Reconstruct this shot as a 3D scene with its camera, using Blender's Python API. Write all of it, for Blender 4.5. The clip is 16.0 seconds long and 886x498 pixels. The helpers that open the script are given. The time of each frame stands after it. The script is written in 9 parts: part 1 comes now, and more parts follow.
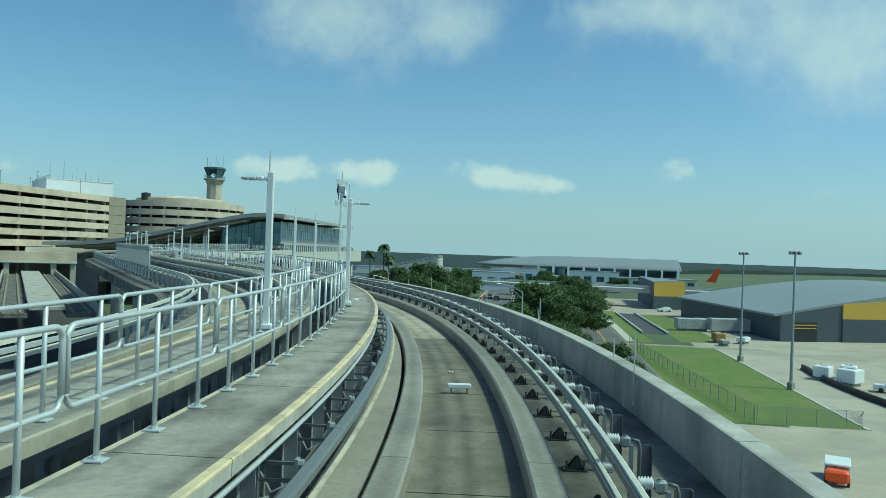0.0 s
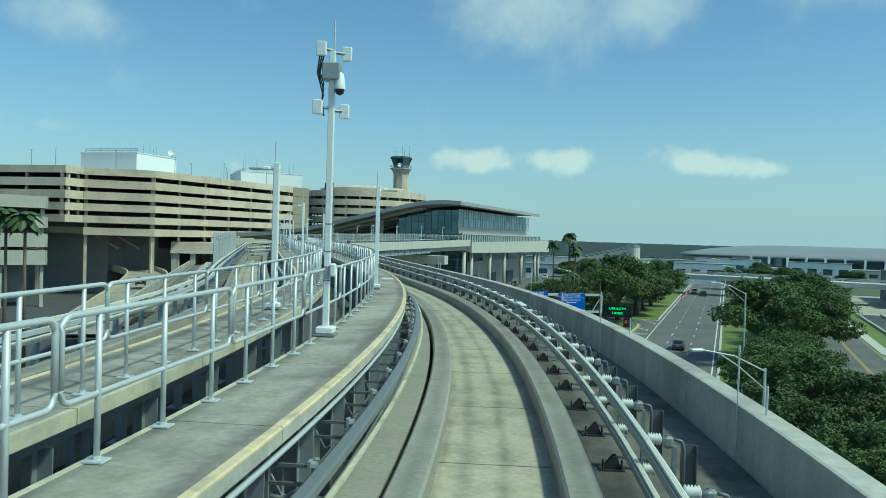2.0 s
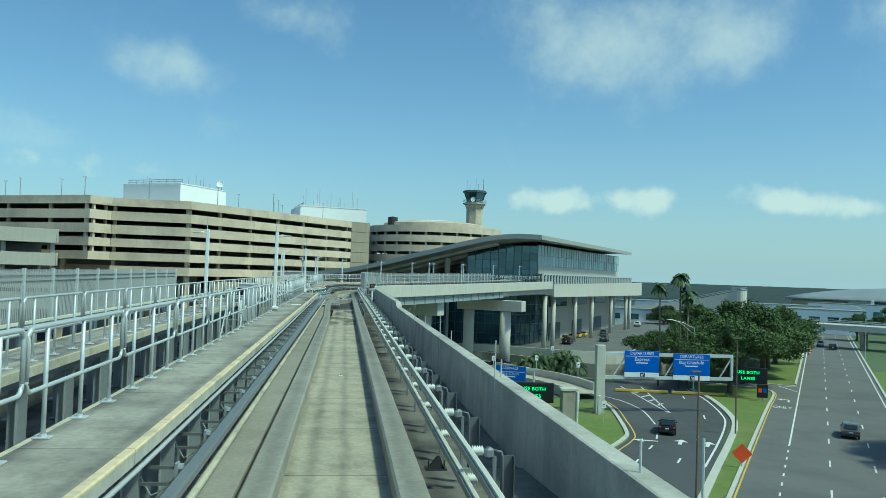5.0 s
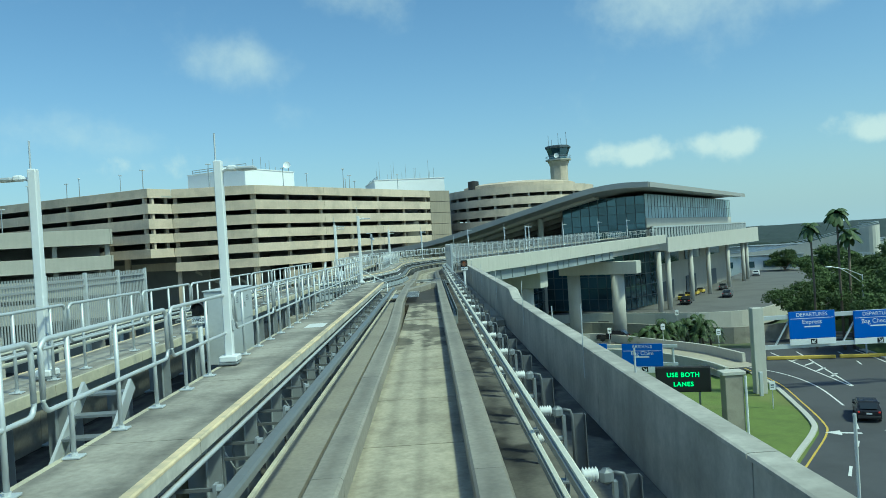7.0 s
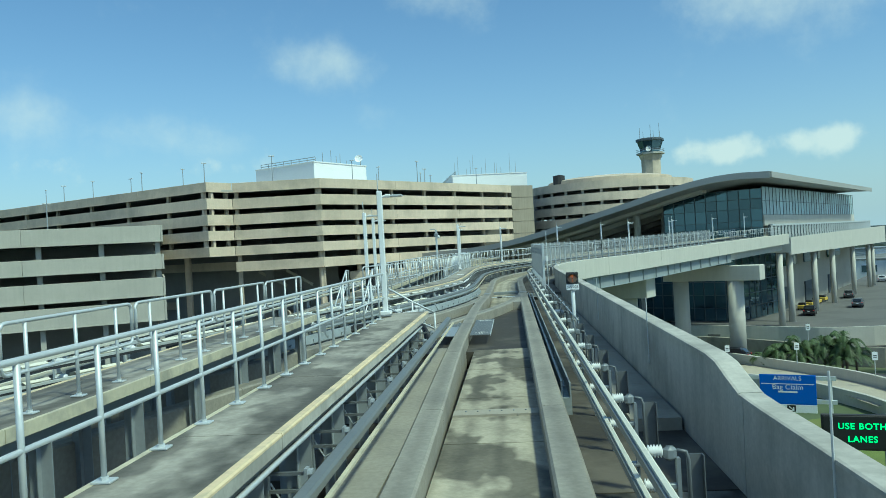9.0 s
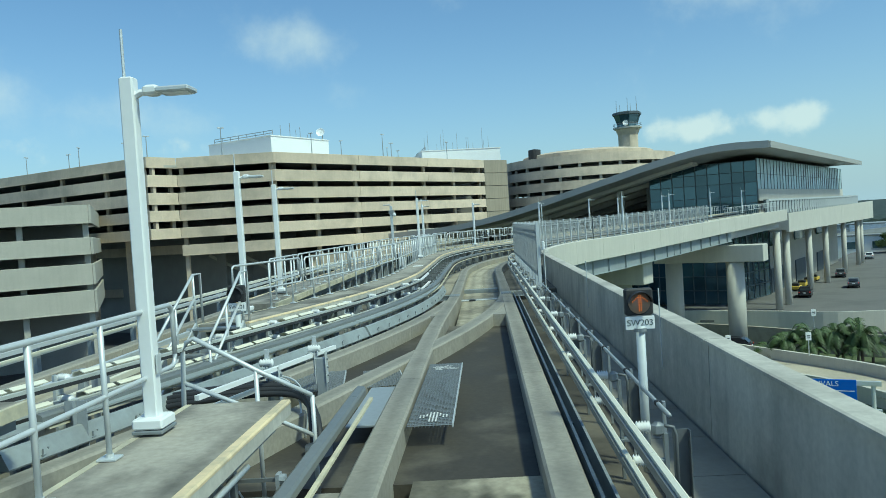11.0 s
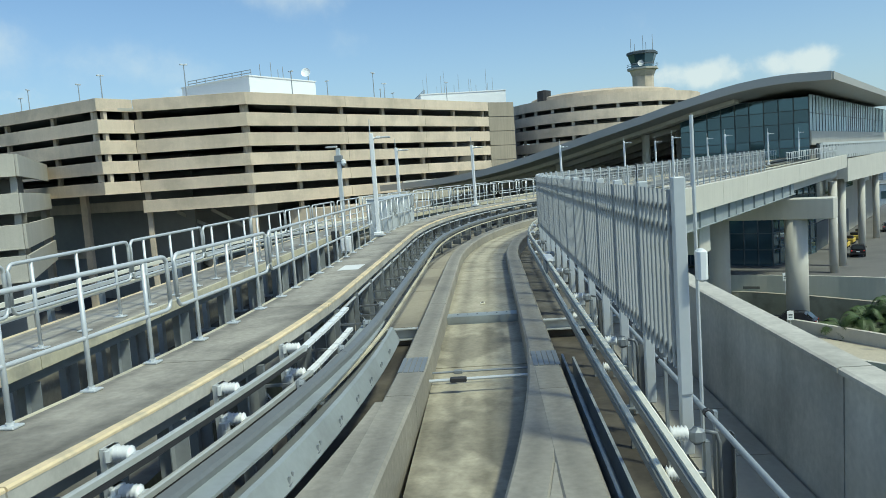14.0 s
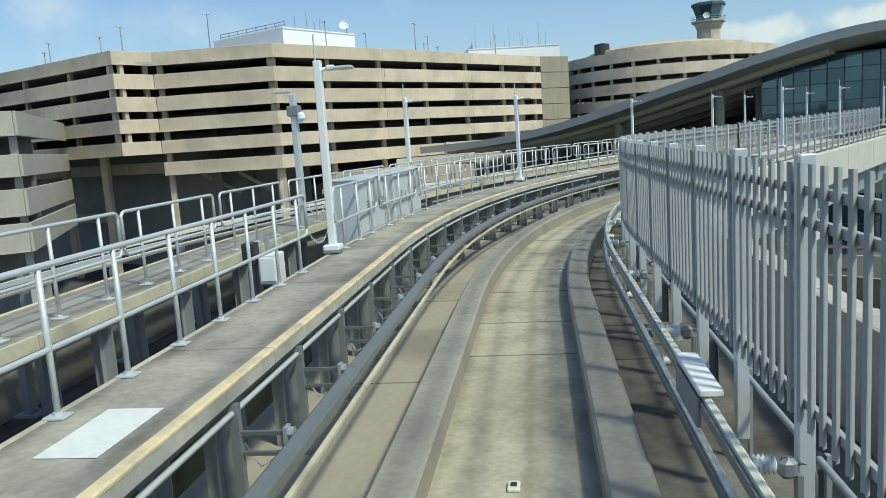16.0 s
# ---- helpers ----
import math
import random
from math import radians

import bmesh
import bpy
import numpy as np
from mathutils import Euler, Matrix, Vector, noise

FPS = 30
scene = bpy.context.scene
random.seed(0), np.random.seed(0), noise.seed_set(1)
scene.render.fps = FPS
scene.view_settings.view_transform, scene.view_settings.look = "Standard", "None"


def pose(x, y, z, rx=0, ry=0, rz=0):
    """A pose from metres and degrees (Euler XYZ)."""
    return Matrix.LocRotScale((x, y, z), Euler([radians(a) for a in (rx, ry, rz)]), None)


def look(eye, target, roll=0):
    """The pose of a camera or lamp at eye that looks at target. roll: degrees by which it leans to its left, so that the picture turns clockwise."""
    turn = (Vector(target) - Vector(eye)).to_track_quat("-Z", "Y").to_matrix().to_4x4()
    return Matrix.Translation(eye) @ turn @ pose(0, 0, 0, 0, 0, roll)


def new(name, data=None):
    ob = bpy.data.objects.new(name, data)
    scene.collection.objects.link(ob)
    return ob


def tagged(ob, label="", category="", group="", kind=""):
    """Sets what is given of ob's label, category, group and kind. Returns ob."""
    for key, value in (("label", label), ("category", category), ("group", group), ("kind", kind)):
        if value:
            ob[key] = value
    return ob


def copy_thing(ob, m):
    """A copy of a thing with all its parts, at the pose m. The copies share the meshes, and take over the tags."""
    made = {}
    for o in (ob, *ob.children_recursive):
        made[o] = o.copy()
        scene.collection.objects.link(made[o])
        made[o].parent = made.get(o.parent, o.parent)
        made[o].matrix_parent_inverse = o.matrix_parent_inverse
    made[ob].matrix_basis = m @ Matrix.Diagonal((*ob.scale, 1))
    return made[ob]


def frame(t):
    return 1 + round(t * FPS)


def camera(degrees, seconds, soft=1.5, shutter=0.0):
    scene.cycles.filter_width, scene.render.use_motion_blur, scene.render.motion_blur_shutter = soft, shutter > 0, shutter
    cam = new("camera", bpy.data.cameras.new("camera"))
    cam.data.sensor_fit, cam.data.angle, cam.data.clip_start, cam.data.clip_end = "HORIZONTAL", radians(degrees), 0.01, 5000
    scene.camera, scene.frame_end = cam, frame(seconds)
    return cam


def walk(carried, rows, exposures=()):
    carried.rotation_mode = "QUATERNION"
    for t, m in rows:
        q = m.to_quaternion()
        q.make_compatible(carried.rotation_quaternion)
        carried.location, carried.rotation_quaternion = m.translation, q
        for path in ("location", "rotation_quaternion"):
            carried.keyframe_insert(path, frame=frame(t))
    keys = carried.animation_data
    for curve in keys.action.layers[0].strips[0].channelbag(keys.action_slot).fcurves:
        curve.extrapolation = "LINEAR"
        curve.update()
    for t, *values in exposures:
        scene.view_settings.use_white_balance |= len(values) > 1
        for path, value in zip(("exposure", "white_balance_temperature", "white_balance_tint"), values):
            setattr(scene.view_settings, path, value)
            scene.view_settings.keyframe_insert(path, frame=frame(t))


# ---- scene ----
cam = camera(60.4, 16.0, soft=0.52)
# seconds, eye x y z, turn x y z in degrees
PATH = [
    (0.0, 0.619, -2.096, 1.595, 90.205, -2.008, -27.605),
    (0.5, 3.489, 2.254, 1.604, 90.207, -1.454, -21.802),
    (1.0, 6.078, 6.743, 1.598, 89.736, -1.250, -16.688),
    (1.5, 8.433, 11.395, 1.600, 89.069, -1.285, -13.711),
    (2.0, 10.555, 16.176, 1.598, 88.968, -1.700, -13.011),
    (2.5, 12.405, 21.034, 1.600, 89.906, -2.497, -13.380),
    (3.0, 13.997, 25.987, 1.611, 90.711, -2.551, -12.406),
    (3.5, 15.302, 31.015, 1.613, 91.074, -2.121, -10.601),
    (6.0, 17.690, 54.029, 1.600, 91.879, 0.480, -3.995),
    (6.5, 17.685, 58.866, 1.562, 89.935, 2.665, -1.759),
    (7.0, 17.711, 63.225, 1.571, 89.554, 3.542, -0.916),
    (7.5, 17.721, 67.552, 1.555, 89.743, 4.351, -0.023),
    (8.0, 17.667, 71.451, 1.549, 89.944, 3.202, 1.041),
    (8.5, 17.671, 75.048, 1.560, 90.247, 2.659, 3.382),
    (9.0, 17.672, 78.512, 1.563, 89.859, 3.225, 5.181),
    (11.5, 17.476, 92.632, 1.602, 87.625, 3.738, 2.860),
    (12.0, 17.484, 95.290, 1.621, 86.885, 3.850, 2.918),
    (12.5, 17.493, 97.975, 1.627, 86.023, 5.094, 3.123),
    (13.0, 17.475, 100.633, 1.645, 85.092, 5.614, 3.133),
    (13.5, 17.456, 103.264, 1.640, 84.534, 4.157, 2.762),
    (14.0, 17.500, 105.862, 1.660, 84.405, 4.030, 3.425),
    (14.5, 17.514, 108.504, 1.667, 83.576, 4.817, 4.749),
    (15.0, 17.519, 111.027, 1.664, 83.098, 4.964, 6.117),
    (15.5, 17.524, 113.524, 1.673, 82.282, 4.172, 7.043),
    (16.0, 17.530, 116.074, 1.670, 81.733, 3.785, 7.191),
]
# seconds, stops, white balance: the film's picture is greenish at first and turns neutral
TINTS = [(0.0, -0.23, 5650, -31), (1.5, -0.18, 5650, -31), (3.5, -0.14, 5650, -31), (7.0, -0.08, 5600, -29), (9.0, -0.06, 5650, -26), (11.5, -0.05, 5780, -21), (13.0, 0.0, 5980, -14), (16.0, 0.0, 6230, -7)]
walk(cam, [(t, pose(x, y, z, rx, ry, rz)) for t, x, y, z, rx, ry, rz in PATH], TINTS)

# ---- world, sun, exposure ----
SUN_AZ, SUN_EL = 126.0, 54.0  # degrees clockwise from +y, and above the horizon
SKY_TINT, CLOUD = (0.94, 0.98, 1.17, 1), (7.2, 6.9, 6.9, 1)
HAZE = (4.5, 5.3, 6.3, 1)
world = bpy.data.worlds.new("sky")
scene.world = world
world.use_nodes = True
wt = world.node_tree
wt.nodes.clear()
w_out = wt.nodes.new("ShaderNodeOutputWorld")
w_bg = wt.nodes.new("ShaderNodeBackground")
w_sky = wt.nodes.new("ShaderNodeTexSky")
w_sky.sky_type = "NISHITA"
w_sky.sun_disc = False
w_sky.sun_elevation = radians(SUN_EL)
w_sky.sun_rotation = radians(SUN_AZ)
w_sky.air_density, w_sky.dust_density, w_sky.ozone_density = 1.0, 1.2, 1.6
w_bg.inputs["Strength"].default_value = 0.125


def w_math(op, a, b=0.0, c=0.0):
    q = wt.nodes.new("ShaderNodeMath")
    q.operation = op
    for i, value in enumerate((a, b, c)):
        if hasattr(value, "is_linked"):
            wt.links.new(value, q.inputs[i])
        else:
            q.inputs[i].default_value = value
    return q.outputs[0]


w_tint = wt.nodes.new("ShaderNodeMix")
w_tint.data_type, w_tint.blend_type = "RGBA", "MULTIPLY"
w_tint.inputs["Factor"].default_value = 1.0
w_tint.inputs["B"].default_value = SKY_TINT
wt.links.new(w_sky.outputs[0], w_tint.inputs["A"])
w_tc = wt.nodes.new("ShaderNodeTexCoord")
w_noise = wt.nodes.new("ShaderNodeTexNoise")
w_noise.inputs["Scale"].default_value, w_noise.inputs["Detail"].default_value, w_noise.inputs["Roughness"].default_value = 8.0, 9.0, 0.6
wt.links.new(w_tc.outputs["Generated"], w_noise.inputs["Vector"])
w_sep = wt.nodes.new("ShaderNodeSeparateXYZ")
wt.links.new(w_tc.outputs["Generated"], w_sep.inputs[0])
w_az = w_math("ARCTAN2", w_sep.outputs[0], w_sep.outputs[1])
w_el = w_math("ARCSINE", w_sep.outputs[2])


def cloud_sum(rows, fall):
    total = 0.0
    for az, el, hw, hh, k in rows:
        dx = w_math("DIVIDE", w_math("SUBTRACT", w_az, radians(az)), radians(hw))
        dy = w_math("DIVIDE", w_math("SUBTRACT", w_el, radians(el)), radians(hh))
        r2 = w_math("ADD", w_math("MULTIPLY", dx, dx), w_math("MULTIPLY", dy, dy))
        total = w_math("ADD", w_math("MULTIPLY", w_math("POWER", 2.718, w_math("MULTIPLY", r2, -fall)), k), total)
    return total


# clouds: bearing, height, half width, half height in degrees, weight
LOW_CLOUDS = ((13.6, 5.5, 2.2, 0.9, 1.0), (16.0, 5.9, 1.6, 1.0, 1.0), (20.4, 5.7, 2.0, 0.9, 1.0), (22.6, 5.9, 1.6, 1.0, 1.0), (29.8, 5.9, 2.2, 1.1, 1.0), (32.6, 5.6, 1.9, 0.9, 1.0), (35.8, 5.2, 2.0, 0.7, 0.95), (44.2, 6.3, 1.6, 1.1, 1.0), (-19.5, 6.6, 7.0, 1.1, 0.6), (-32.0, 6.5, 3.6, 1.0, 0.6), (-2.0, 4.4, 4.0, 0.8, 0.5), (56.0, 4.6, 4.0, 0.8, 0.55))
HIGH_CLOUDS = ((17.6, 17.0, 5.4, 3.4, 0.95), (28.4, 16.6, 4.6, 2.6, 0.95), (-12.9, 14.0, 3.4, 1.5, 0.75), (53.0, 15.2, 7.0, 4.2, 1.0), (42.0, 17.5, 5.0, 1.6, 0.7), (-33.0, 11.0, 4.5, 1.6, 0.65), (-6.0, 18.0, 3.2, 1.5, 0.7), (-26.0, 8.8, 8.0, 1.5, 0.55),
               (70.0, 10.0, 9.0, 3.0, 0.8), (100.0, 14.0, 14.0, 4.0, 0.8), (-70.0, 12.0, 12.0, 4.0, 0.8), (150.0, 12.0, 16.0, 4.0, 0.8), (-130.0, 12.0, 16.0, 4.0, 0.8))
w_low = w_math("POWER", 2.718, w_math("MULTIPLY", w_math("ABSOLUTE", w_el), -9.0))
w_fine = wt.nodes.new("ShaderNodeTexNoise")
w_fine.inputs["Scale"].default_value, w_fine.inputs["Detail"].default_value, w_fine.inputs["Roughness"].default_value = 30.0, 6.0, 0.55
wt.links.new(w_tc.outputs["Generated"], w_fine.inputs["Vector"])


def cloud_cover(rows, fall, tex, amount, lo, hi, top):
    f = w_math("ADD", cloud_sum(rows, fall), w_math("MULTIPLY", w_math("SUBTRACT", tex.outputs["Fac"], 0.55), amount))
    q = wt.nodes.new("ShaderNodeMapRange")
    q.interpolation_type = "SMOOTHSTEP"
    q.inputs["From Min"].default_value, q.inputs["From Max"].default_value, q.inputs["To Max"].default_value = lo, hi, top
    wt.links.new(f, q.inputs["Value"])
    return q.outputs[0]


w_cover = w_math("MAXIMUM", cloud_cover(LOW_CLOUDS, 0.75, w_fine, 2.0, 0.32, 1.25, 0.72), cloud_cover(HIGH_CLOUDS, 0.6, w_noise, 2.3, 0.12, 1.35, 0.62))
w_cloud = wt.nodes.new("ShaderNodeMix")
w_cloud.data_type = "RGBA"
wt.links.new(w_cover, w_cloud.inputs["Factor"])
w_haze = wt.nodes.new("ShaderNodeMix")
w_haze.data_type = "RGBA"
wt.links.new(w_math("MULTIPLY", w_low, 0.8), w_haze.inputs["Factor"])
wt.links.new(w_tint.outputs["Result"], w_haze.inputs["A"])
w_haze.inputs["B"].default_value = HAZE
wt.links.new(w_haze.outputs["Result"], w_cloud.inputs["A"])
w_cloud.inputs["B"].default_value = CLOUD
wt.links.new(w_cloud.outputs["Result"], w_bg.inputs["Color"])
wt.links.new(w_bg.outputs[0], w_out.inputs["Surface"])

sun_data = bpy.data.lights.new("sun", "SUN")
sun_data.energy, sun_data.angle, sun_data.color = 3.4, radians(6.0), (1.0, 0.92, 0.76)
sun = new("sun", sun_data)
sun.matrix_world = look((0, 0, 100), (-math.sin(radians(SUN_AZ)) * 100, -math.cos(radians(SUN_AZ)) * 100, 100 - 100 * math.tan(radians(SUN_EL))))
scene.view_settings.exposure = 0.0


# ---- materials ----
def material(name, rgb, rough=0.7, metal=0.0, spots=0.25, grain=0.12, scale=1.0, bump=0.2, tint=(1.0, 1.0, 1.0), per_piece=0.0, stain=None, stain_scale=0.25, stain_amount=0.0, streak=0.0):
    """A surface with broad patches, fine grain, relief, optional stains and optional difference from piece to piece."""
    m = bpy.data.materials.new(name)
    m.use_nodes = True
    nt = m.node_tree
    n, l = nt.nodes, nt.links
    b = n["Principled BSDF"]
    b.inputs["Roughness"].default_value = rough
    b.inputs["Metallic"].default_value = metal
    tc = n.new("ShaderNodeTexCoord")
    geo = n.new("ShaderNodeNewGeometry")
    big = n.new("ShaderNodeTexNoise")
    big.inputs["Scale"].default_value = 0.45 * scale
    big.inputs["Detail"].default_value = 6.0
    big.inputs["Roughness"].default_value = 0.65
    l.new(geo.outputs["Position"], big.inputs["Vector"])
    fine = n.new("ShaderNodeTexNoise")
    fine.inputs["Scale"].default_value = 14.0 * scale
    fine.inputs["Detail"].default_value = 5.0
    l.new(geo.outputs["Position"], fine.inputs["Vector"])

    def math_node(op, a, bb):
        q = n.new("ShaderNodeMath")
        q.operation = op
        for i, v in enumerate((a, bb)):
            if hasattr(v, "is_linked"):
                l.new(v, q.inputs[i])
            else:
                q.inputs[i].default_value = v
        return q.outputs[0]

    v1 = math_node("MULTIPLY_ADD", big.outputs["Fac"], 2 * spots)
    v1.node.inputs[2].default_value = 1.0 - spots
    v2 = math_node("MULTIPLY_ADD", fine.outputs["Fac"], 2 * grain)
    v2.node.inputs[2].default_value = 1.0 - grain
    v = math_node("MULTIPLY", v1, v2)
    if per_piece:
        info = n.new("ShaderNodeObjectInfo")
        v3 = math_node("MULTIPLY_ADD", info.outputs["Random"], 2 * per_piece)
        v3.node.inputs[2].default_value = 1.0 - per_piece
        v = math_node("MULTIPLY", v, v3)
    if streak:
        mp = n.new("ShaderNodeMapping")
        mp.inputs["Scale"].default_value = (3.0, 3.0, 0.18)
        l.new(geo.outputs["Position"], mp.inputs["Vector"])
        st = n.new("ShaderNodeTexNoise")
        st.inputs["Scale"].default_value = 1.0
        st.inputs["Detail"].default_value = 5.0
        l.new(mp.outputs[0], st.inputs["Vector"])
        v4 = math_node("MULTIPLY_ADD", st.outputs["Fac"], 2 * streak)
        v4.node.inputs[2].default_value = 1.0 - streak
        v = math_node("MULTIPLY", v, v4)
    mix = n.new("ShaderNodeMix")
    mix.data_type, mix.blend_type = "RGBA", "MULTIPLY"
    mix.inputs["Factor"].default_value = 1.0
    mix.inputs["A"].default_value = (*rgb, 1)
    l.new(v, mix.inputs["B"])
    colour = mix.outputs["Result"]
    if stain:
        sn = n.new("ShaderNodeTexNoise")
        sn.inputs["Scale"].default_value = stain_scale
        sn.inputs["Detail"].default_value = 7.0
        sn.inputs["Roughness"].default_value = 0.6
        l.new(geo.outputs["Position"], sn.inputs["Vector"])
        rp = n.new("ShaderNodeValToRGB")
        rp.color_ramp.elements[0].position, rp.color_ramp.elements[1].position = 0.47, 0.66
        l.new(sn.outputs["Fac"], rp.inputs[0])
        f = math_node("MULTIPLY", rp.outputs["Color"], stain_amount)
        mx = n.new("ShaderNodeMix")
        mx.data_type = "RGBA"
        l.new(f, mx.inputs["Factor"])
        l.new(colour, mx.inputs["A"])
        mx.inputs["B"].default_value = (*stain, 1)
        colour = mx.outputs["Result"]
    l.new(colour, b.inputs["Base Color"])
    if bump:
        bp = n.new("ShaderNodeBump")
        bp.inputs["Strength"].default_value = bump
        bp.inputs["Distance"].default_value = 0.02
        l.new(fine.outputs["Fac"], bp.inputs["Height"])
        l.new(bp.outputs[0], b.inputs["Normal"])
    r = math_node("MULTIPLY_ADD", big.outputs["Fac"], 0.3)
    r.node.inputs[2].default_value = max(0.03, rough - 0.15)
    l.new(r, b.inputs["Roughness"])
    return m


def glow(name, rgb, strength):
    m = bpy.data.materials.new(name)
    m.use_nodes = True
    b = m.node_tree.nodes["Principled BSDF"]
    b.inputs["Base Color"].default_value = (*[0.4 * c for c in rgb], 1)
    b.inputs["Emission Color"].default_value = (*rgb, 1)
    b.inputs["Emission Strength"].default_value = strength
    return m


def glass(name, rgb, rough=0.05, spec=0.5, coat=0.0):
    m = bpy.data.materials.new(name)
    m.use_nodes = True
    n, l = m.node_tree.nodes, m.node_tree.links
    b = n["Principled BSDF"]
    b.inputs["Roughness"].default_value = rough
    b.inputs["Specular IOR Level"].default_value = spec
    b.inputs["Metallic"].default_value = coat
    info = n.new("ShaderNodeObjectInfo")
    hsv = n.new("ShaderNodeMix")
    hsv.data_type = "RGBA"
    hsv.inputs["A"].default_value = (*[0.75 * c for c in rgb], 1)
    hsv.inputs["B"].default_value = (*[1.25 * c for c in rgb], 1)
    l.new(info.outputs["Random"], hsv.inputs["Factor"])
    l.new(hsv.outputs["Result"], b.inputs["Base Color"])
    return m


def track_bands(m, bands, depth, cross=0.35, damp=()):
    """Adds dark bands along the track (offset, half width), blotches across it and blotchy darker stretches (damp:
    from, to, depth) to a material.
    """
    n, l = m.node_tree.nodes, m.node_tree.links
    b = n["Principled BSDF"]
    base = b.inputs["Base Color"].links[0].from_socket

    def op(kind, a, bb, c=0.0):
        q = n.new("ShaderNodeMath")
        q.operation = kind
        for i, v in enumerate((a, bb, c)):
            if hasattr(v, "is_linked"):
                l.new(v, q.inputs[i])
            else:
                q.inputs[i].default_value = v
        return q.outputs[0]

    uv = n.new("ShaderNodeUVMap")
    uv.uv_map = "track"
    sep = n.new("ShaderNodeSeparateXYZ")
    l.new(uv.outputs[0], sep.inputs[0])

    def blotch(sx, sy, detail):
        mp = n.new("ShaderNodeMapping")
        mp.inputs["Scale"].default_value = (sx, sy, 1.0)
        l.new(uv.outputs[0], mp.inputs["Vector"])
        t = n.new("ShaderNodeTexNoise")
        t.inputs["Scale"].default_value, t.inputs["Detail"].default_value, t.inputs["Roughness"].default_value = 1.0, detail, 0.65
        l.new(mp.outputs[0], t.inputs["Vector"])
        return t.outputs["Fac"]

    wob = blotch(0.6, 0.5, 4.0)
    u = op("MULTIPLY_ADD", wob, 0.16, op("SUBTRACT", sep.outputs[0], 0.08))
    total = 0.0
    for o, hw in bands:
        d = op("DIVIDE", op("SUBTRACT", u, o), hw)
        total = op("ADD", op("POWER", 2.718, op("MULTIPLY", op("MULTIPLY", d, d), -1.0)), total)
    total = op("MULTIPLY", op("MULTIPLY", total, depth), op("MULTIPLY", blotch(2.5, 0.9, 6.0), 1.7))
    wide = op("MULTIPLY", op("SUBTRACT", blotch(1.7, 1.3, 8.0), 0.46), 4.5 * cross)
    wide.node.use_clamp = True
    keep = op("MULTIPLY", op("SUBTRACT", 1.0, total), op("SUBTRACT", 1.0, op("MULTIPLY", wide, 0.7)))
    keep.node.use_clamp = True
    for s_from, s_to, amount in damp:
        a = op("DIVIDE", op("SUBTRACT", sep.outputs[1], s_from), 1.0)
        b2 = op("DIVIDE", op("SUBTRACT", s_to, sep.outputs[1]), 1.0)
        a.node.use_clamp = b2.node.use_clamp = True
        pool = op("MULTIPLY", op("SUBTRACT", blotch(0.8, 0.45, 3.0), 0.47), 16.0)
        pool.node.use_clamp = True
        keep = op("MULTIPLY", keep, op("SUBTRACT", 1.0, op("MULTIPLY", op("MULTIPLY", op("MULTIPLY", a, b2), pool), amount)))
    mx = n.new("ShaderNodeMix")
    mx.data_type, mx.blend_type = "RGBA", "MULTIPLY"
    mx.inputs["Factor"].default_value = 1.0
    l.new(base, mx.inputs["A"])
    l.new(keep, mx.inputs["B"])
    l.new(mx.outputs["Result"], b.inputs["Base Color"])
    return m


CONCRETE = material("worn_concrete", (0.36, 0.33, 0.265), 0.85, stain=(0.15, 0.14, 0.12), stain_amount=0.55, stain_scale=0.5)
# last argument: three stretches of the walkway with darker blotches
WALK_CONC = track_bands(material("walkway_concrete", (0.385, 0.357, 0.297), 0.85, spots=0.2, grain=0.3, per_piece=0.07, stain=(0.14, 0.132, 0.115), stain_amount=0.6, stain_scale=0.6), ((0.36, 0.10), (-0.42, 0.08)), 0.4, 0.5, ((36.0, 37.2, 0.5), (103.0, 117.0, 0.5), (126.0, 134.0, 0.4)))
# last argument: a damp stretch, then a darker one before the deck joint
DECK_CONC = track_bands(material("deck_concrete", (0.47, 0.425, 0.315), 0.85, spots=0.2, grain=0.3, stain=(0.15, 0.135, 0.105), stain_amount=0.42, stain_scale=0.45, per_piece=0.06), ((-0.36, 0.10), (0.10, 0.08), (-0.66, 0.07), (0.62, 0.09)), 0.30, 0.45, ((104.5, 121.5, 0.62), (132.0, 143.0, 0.35)))
# these bands follow the wheels on both running strips
RUN_CONC = track_bands(material("running_concrete", (0.33, 0.31, 0.26), 0.75, spots=0.2, grain=0.28, stain=(0.16, 0.155, 0.145), stain_amount=0.35, stain_scale=0.6, per_piece=0.05), ((0.86, 0.11), (-0.86, 0.11)), 0.28, 0.12)
DECK_DARK = track_bands(material("dirty_deck_concrete", (0.25, 0.225, 0.17), 0.85, spots=0.3, grain=0.3, stain=(0.10, 0.095, 0.08), stain_amount=0.6, stain_scale=0.5, per_piece=0.08), ((-0.36, 0.13), (0.02, 0.10), (0.55, 0.2)), 0.4, 0.5)
# wet pit floor; its darkness also paints the shade of the open voids
PIT_DARK = material("wet_shaded_pit_concrete", (0.05, 0.043, 0.032), 0.72, spots=0.5, grain=0.35, stain=(0.17, 0.15, 0.115), stain_amount=0.8, stain_scale=0.5, bump=0.08)
GEAR_GREY = material("dull_gear_steel", (0.17, 0.18, 0.185), 0.55, 0.3, spots=0.2, bump=0.04)
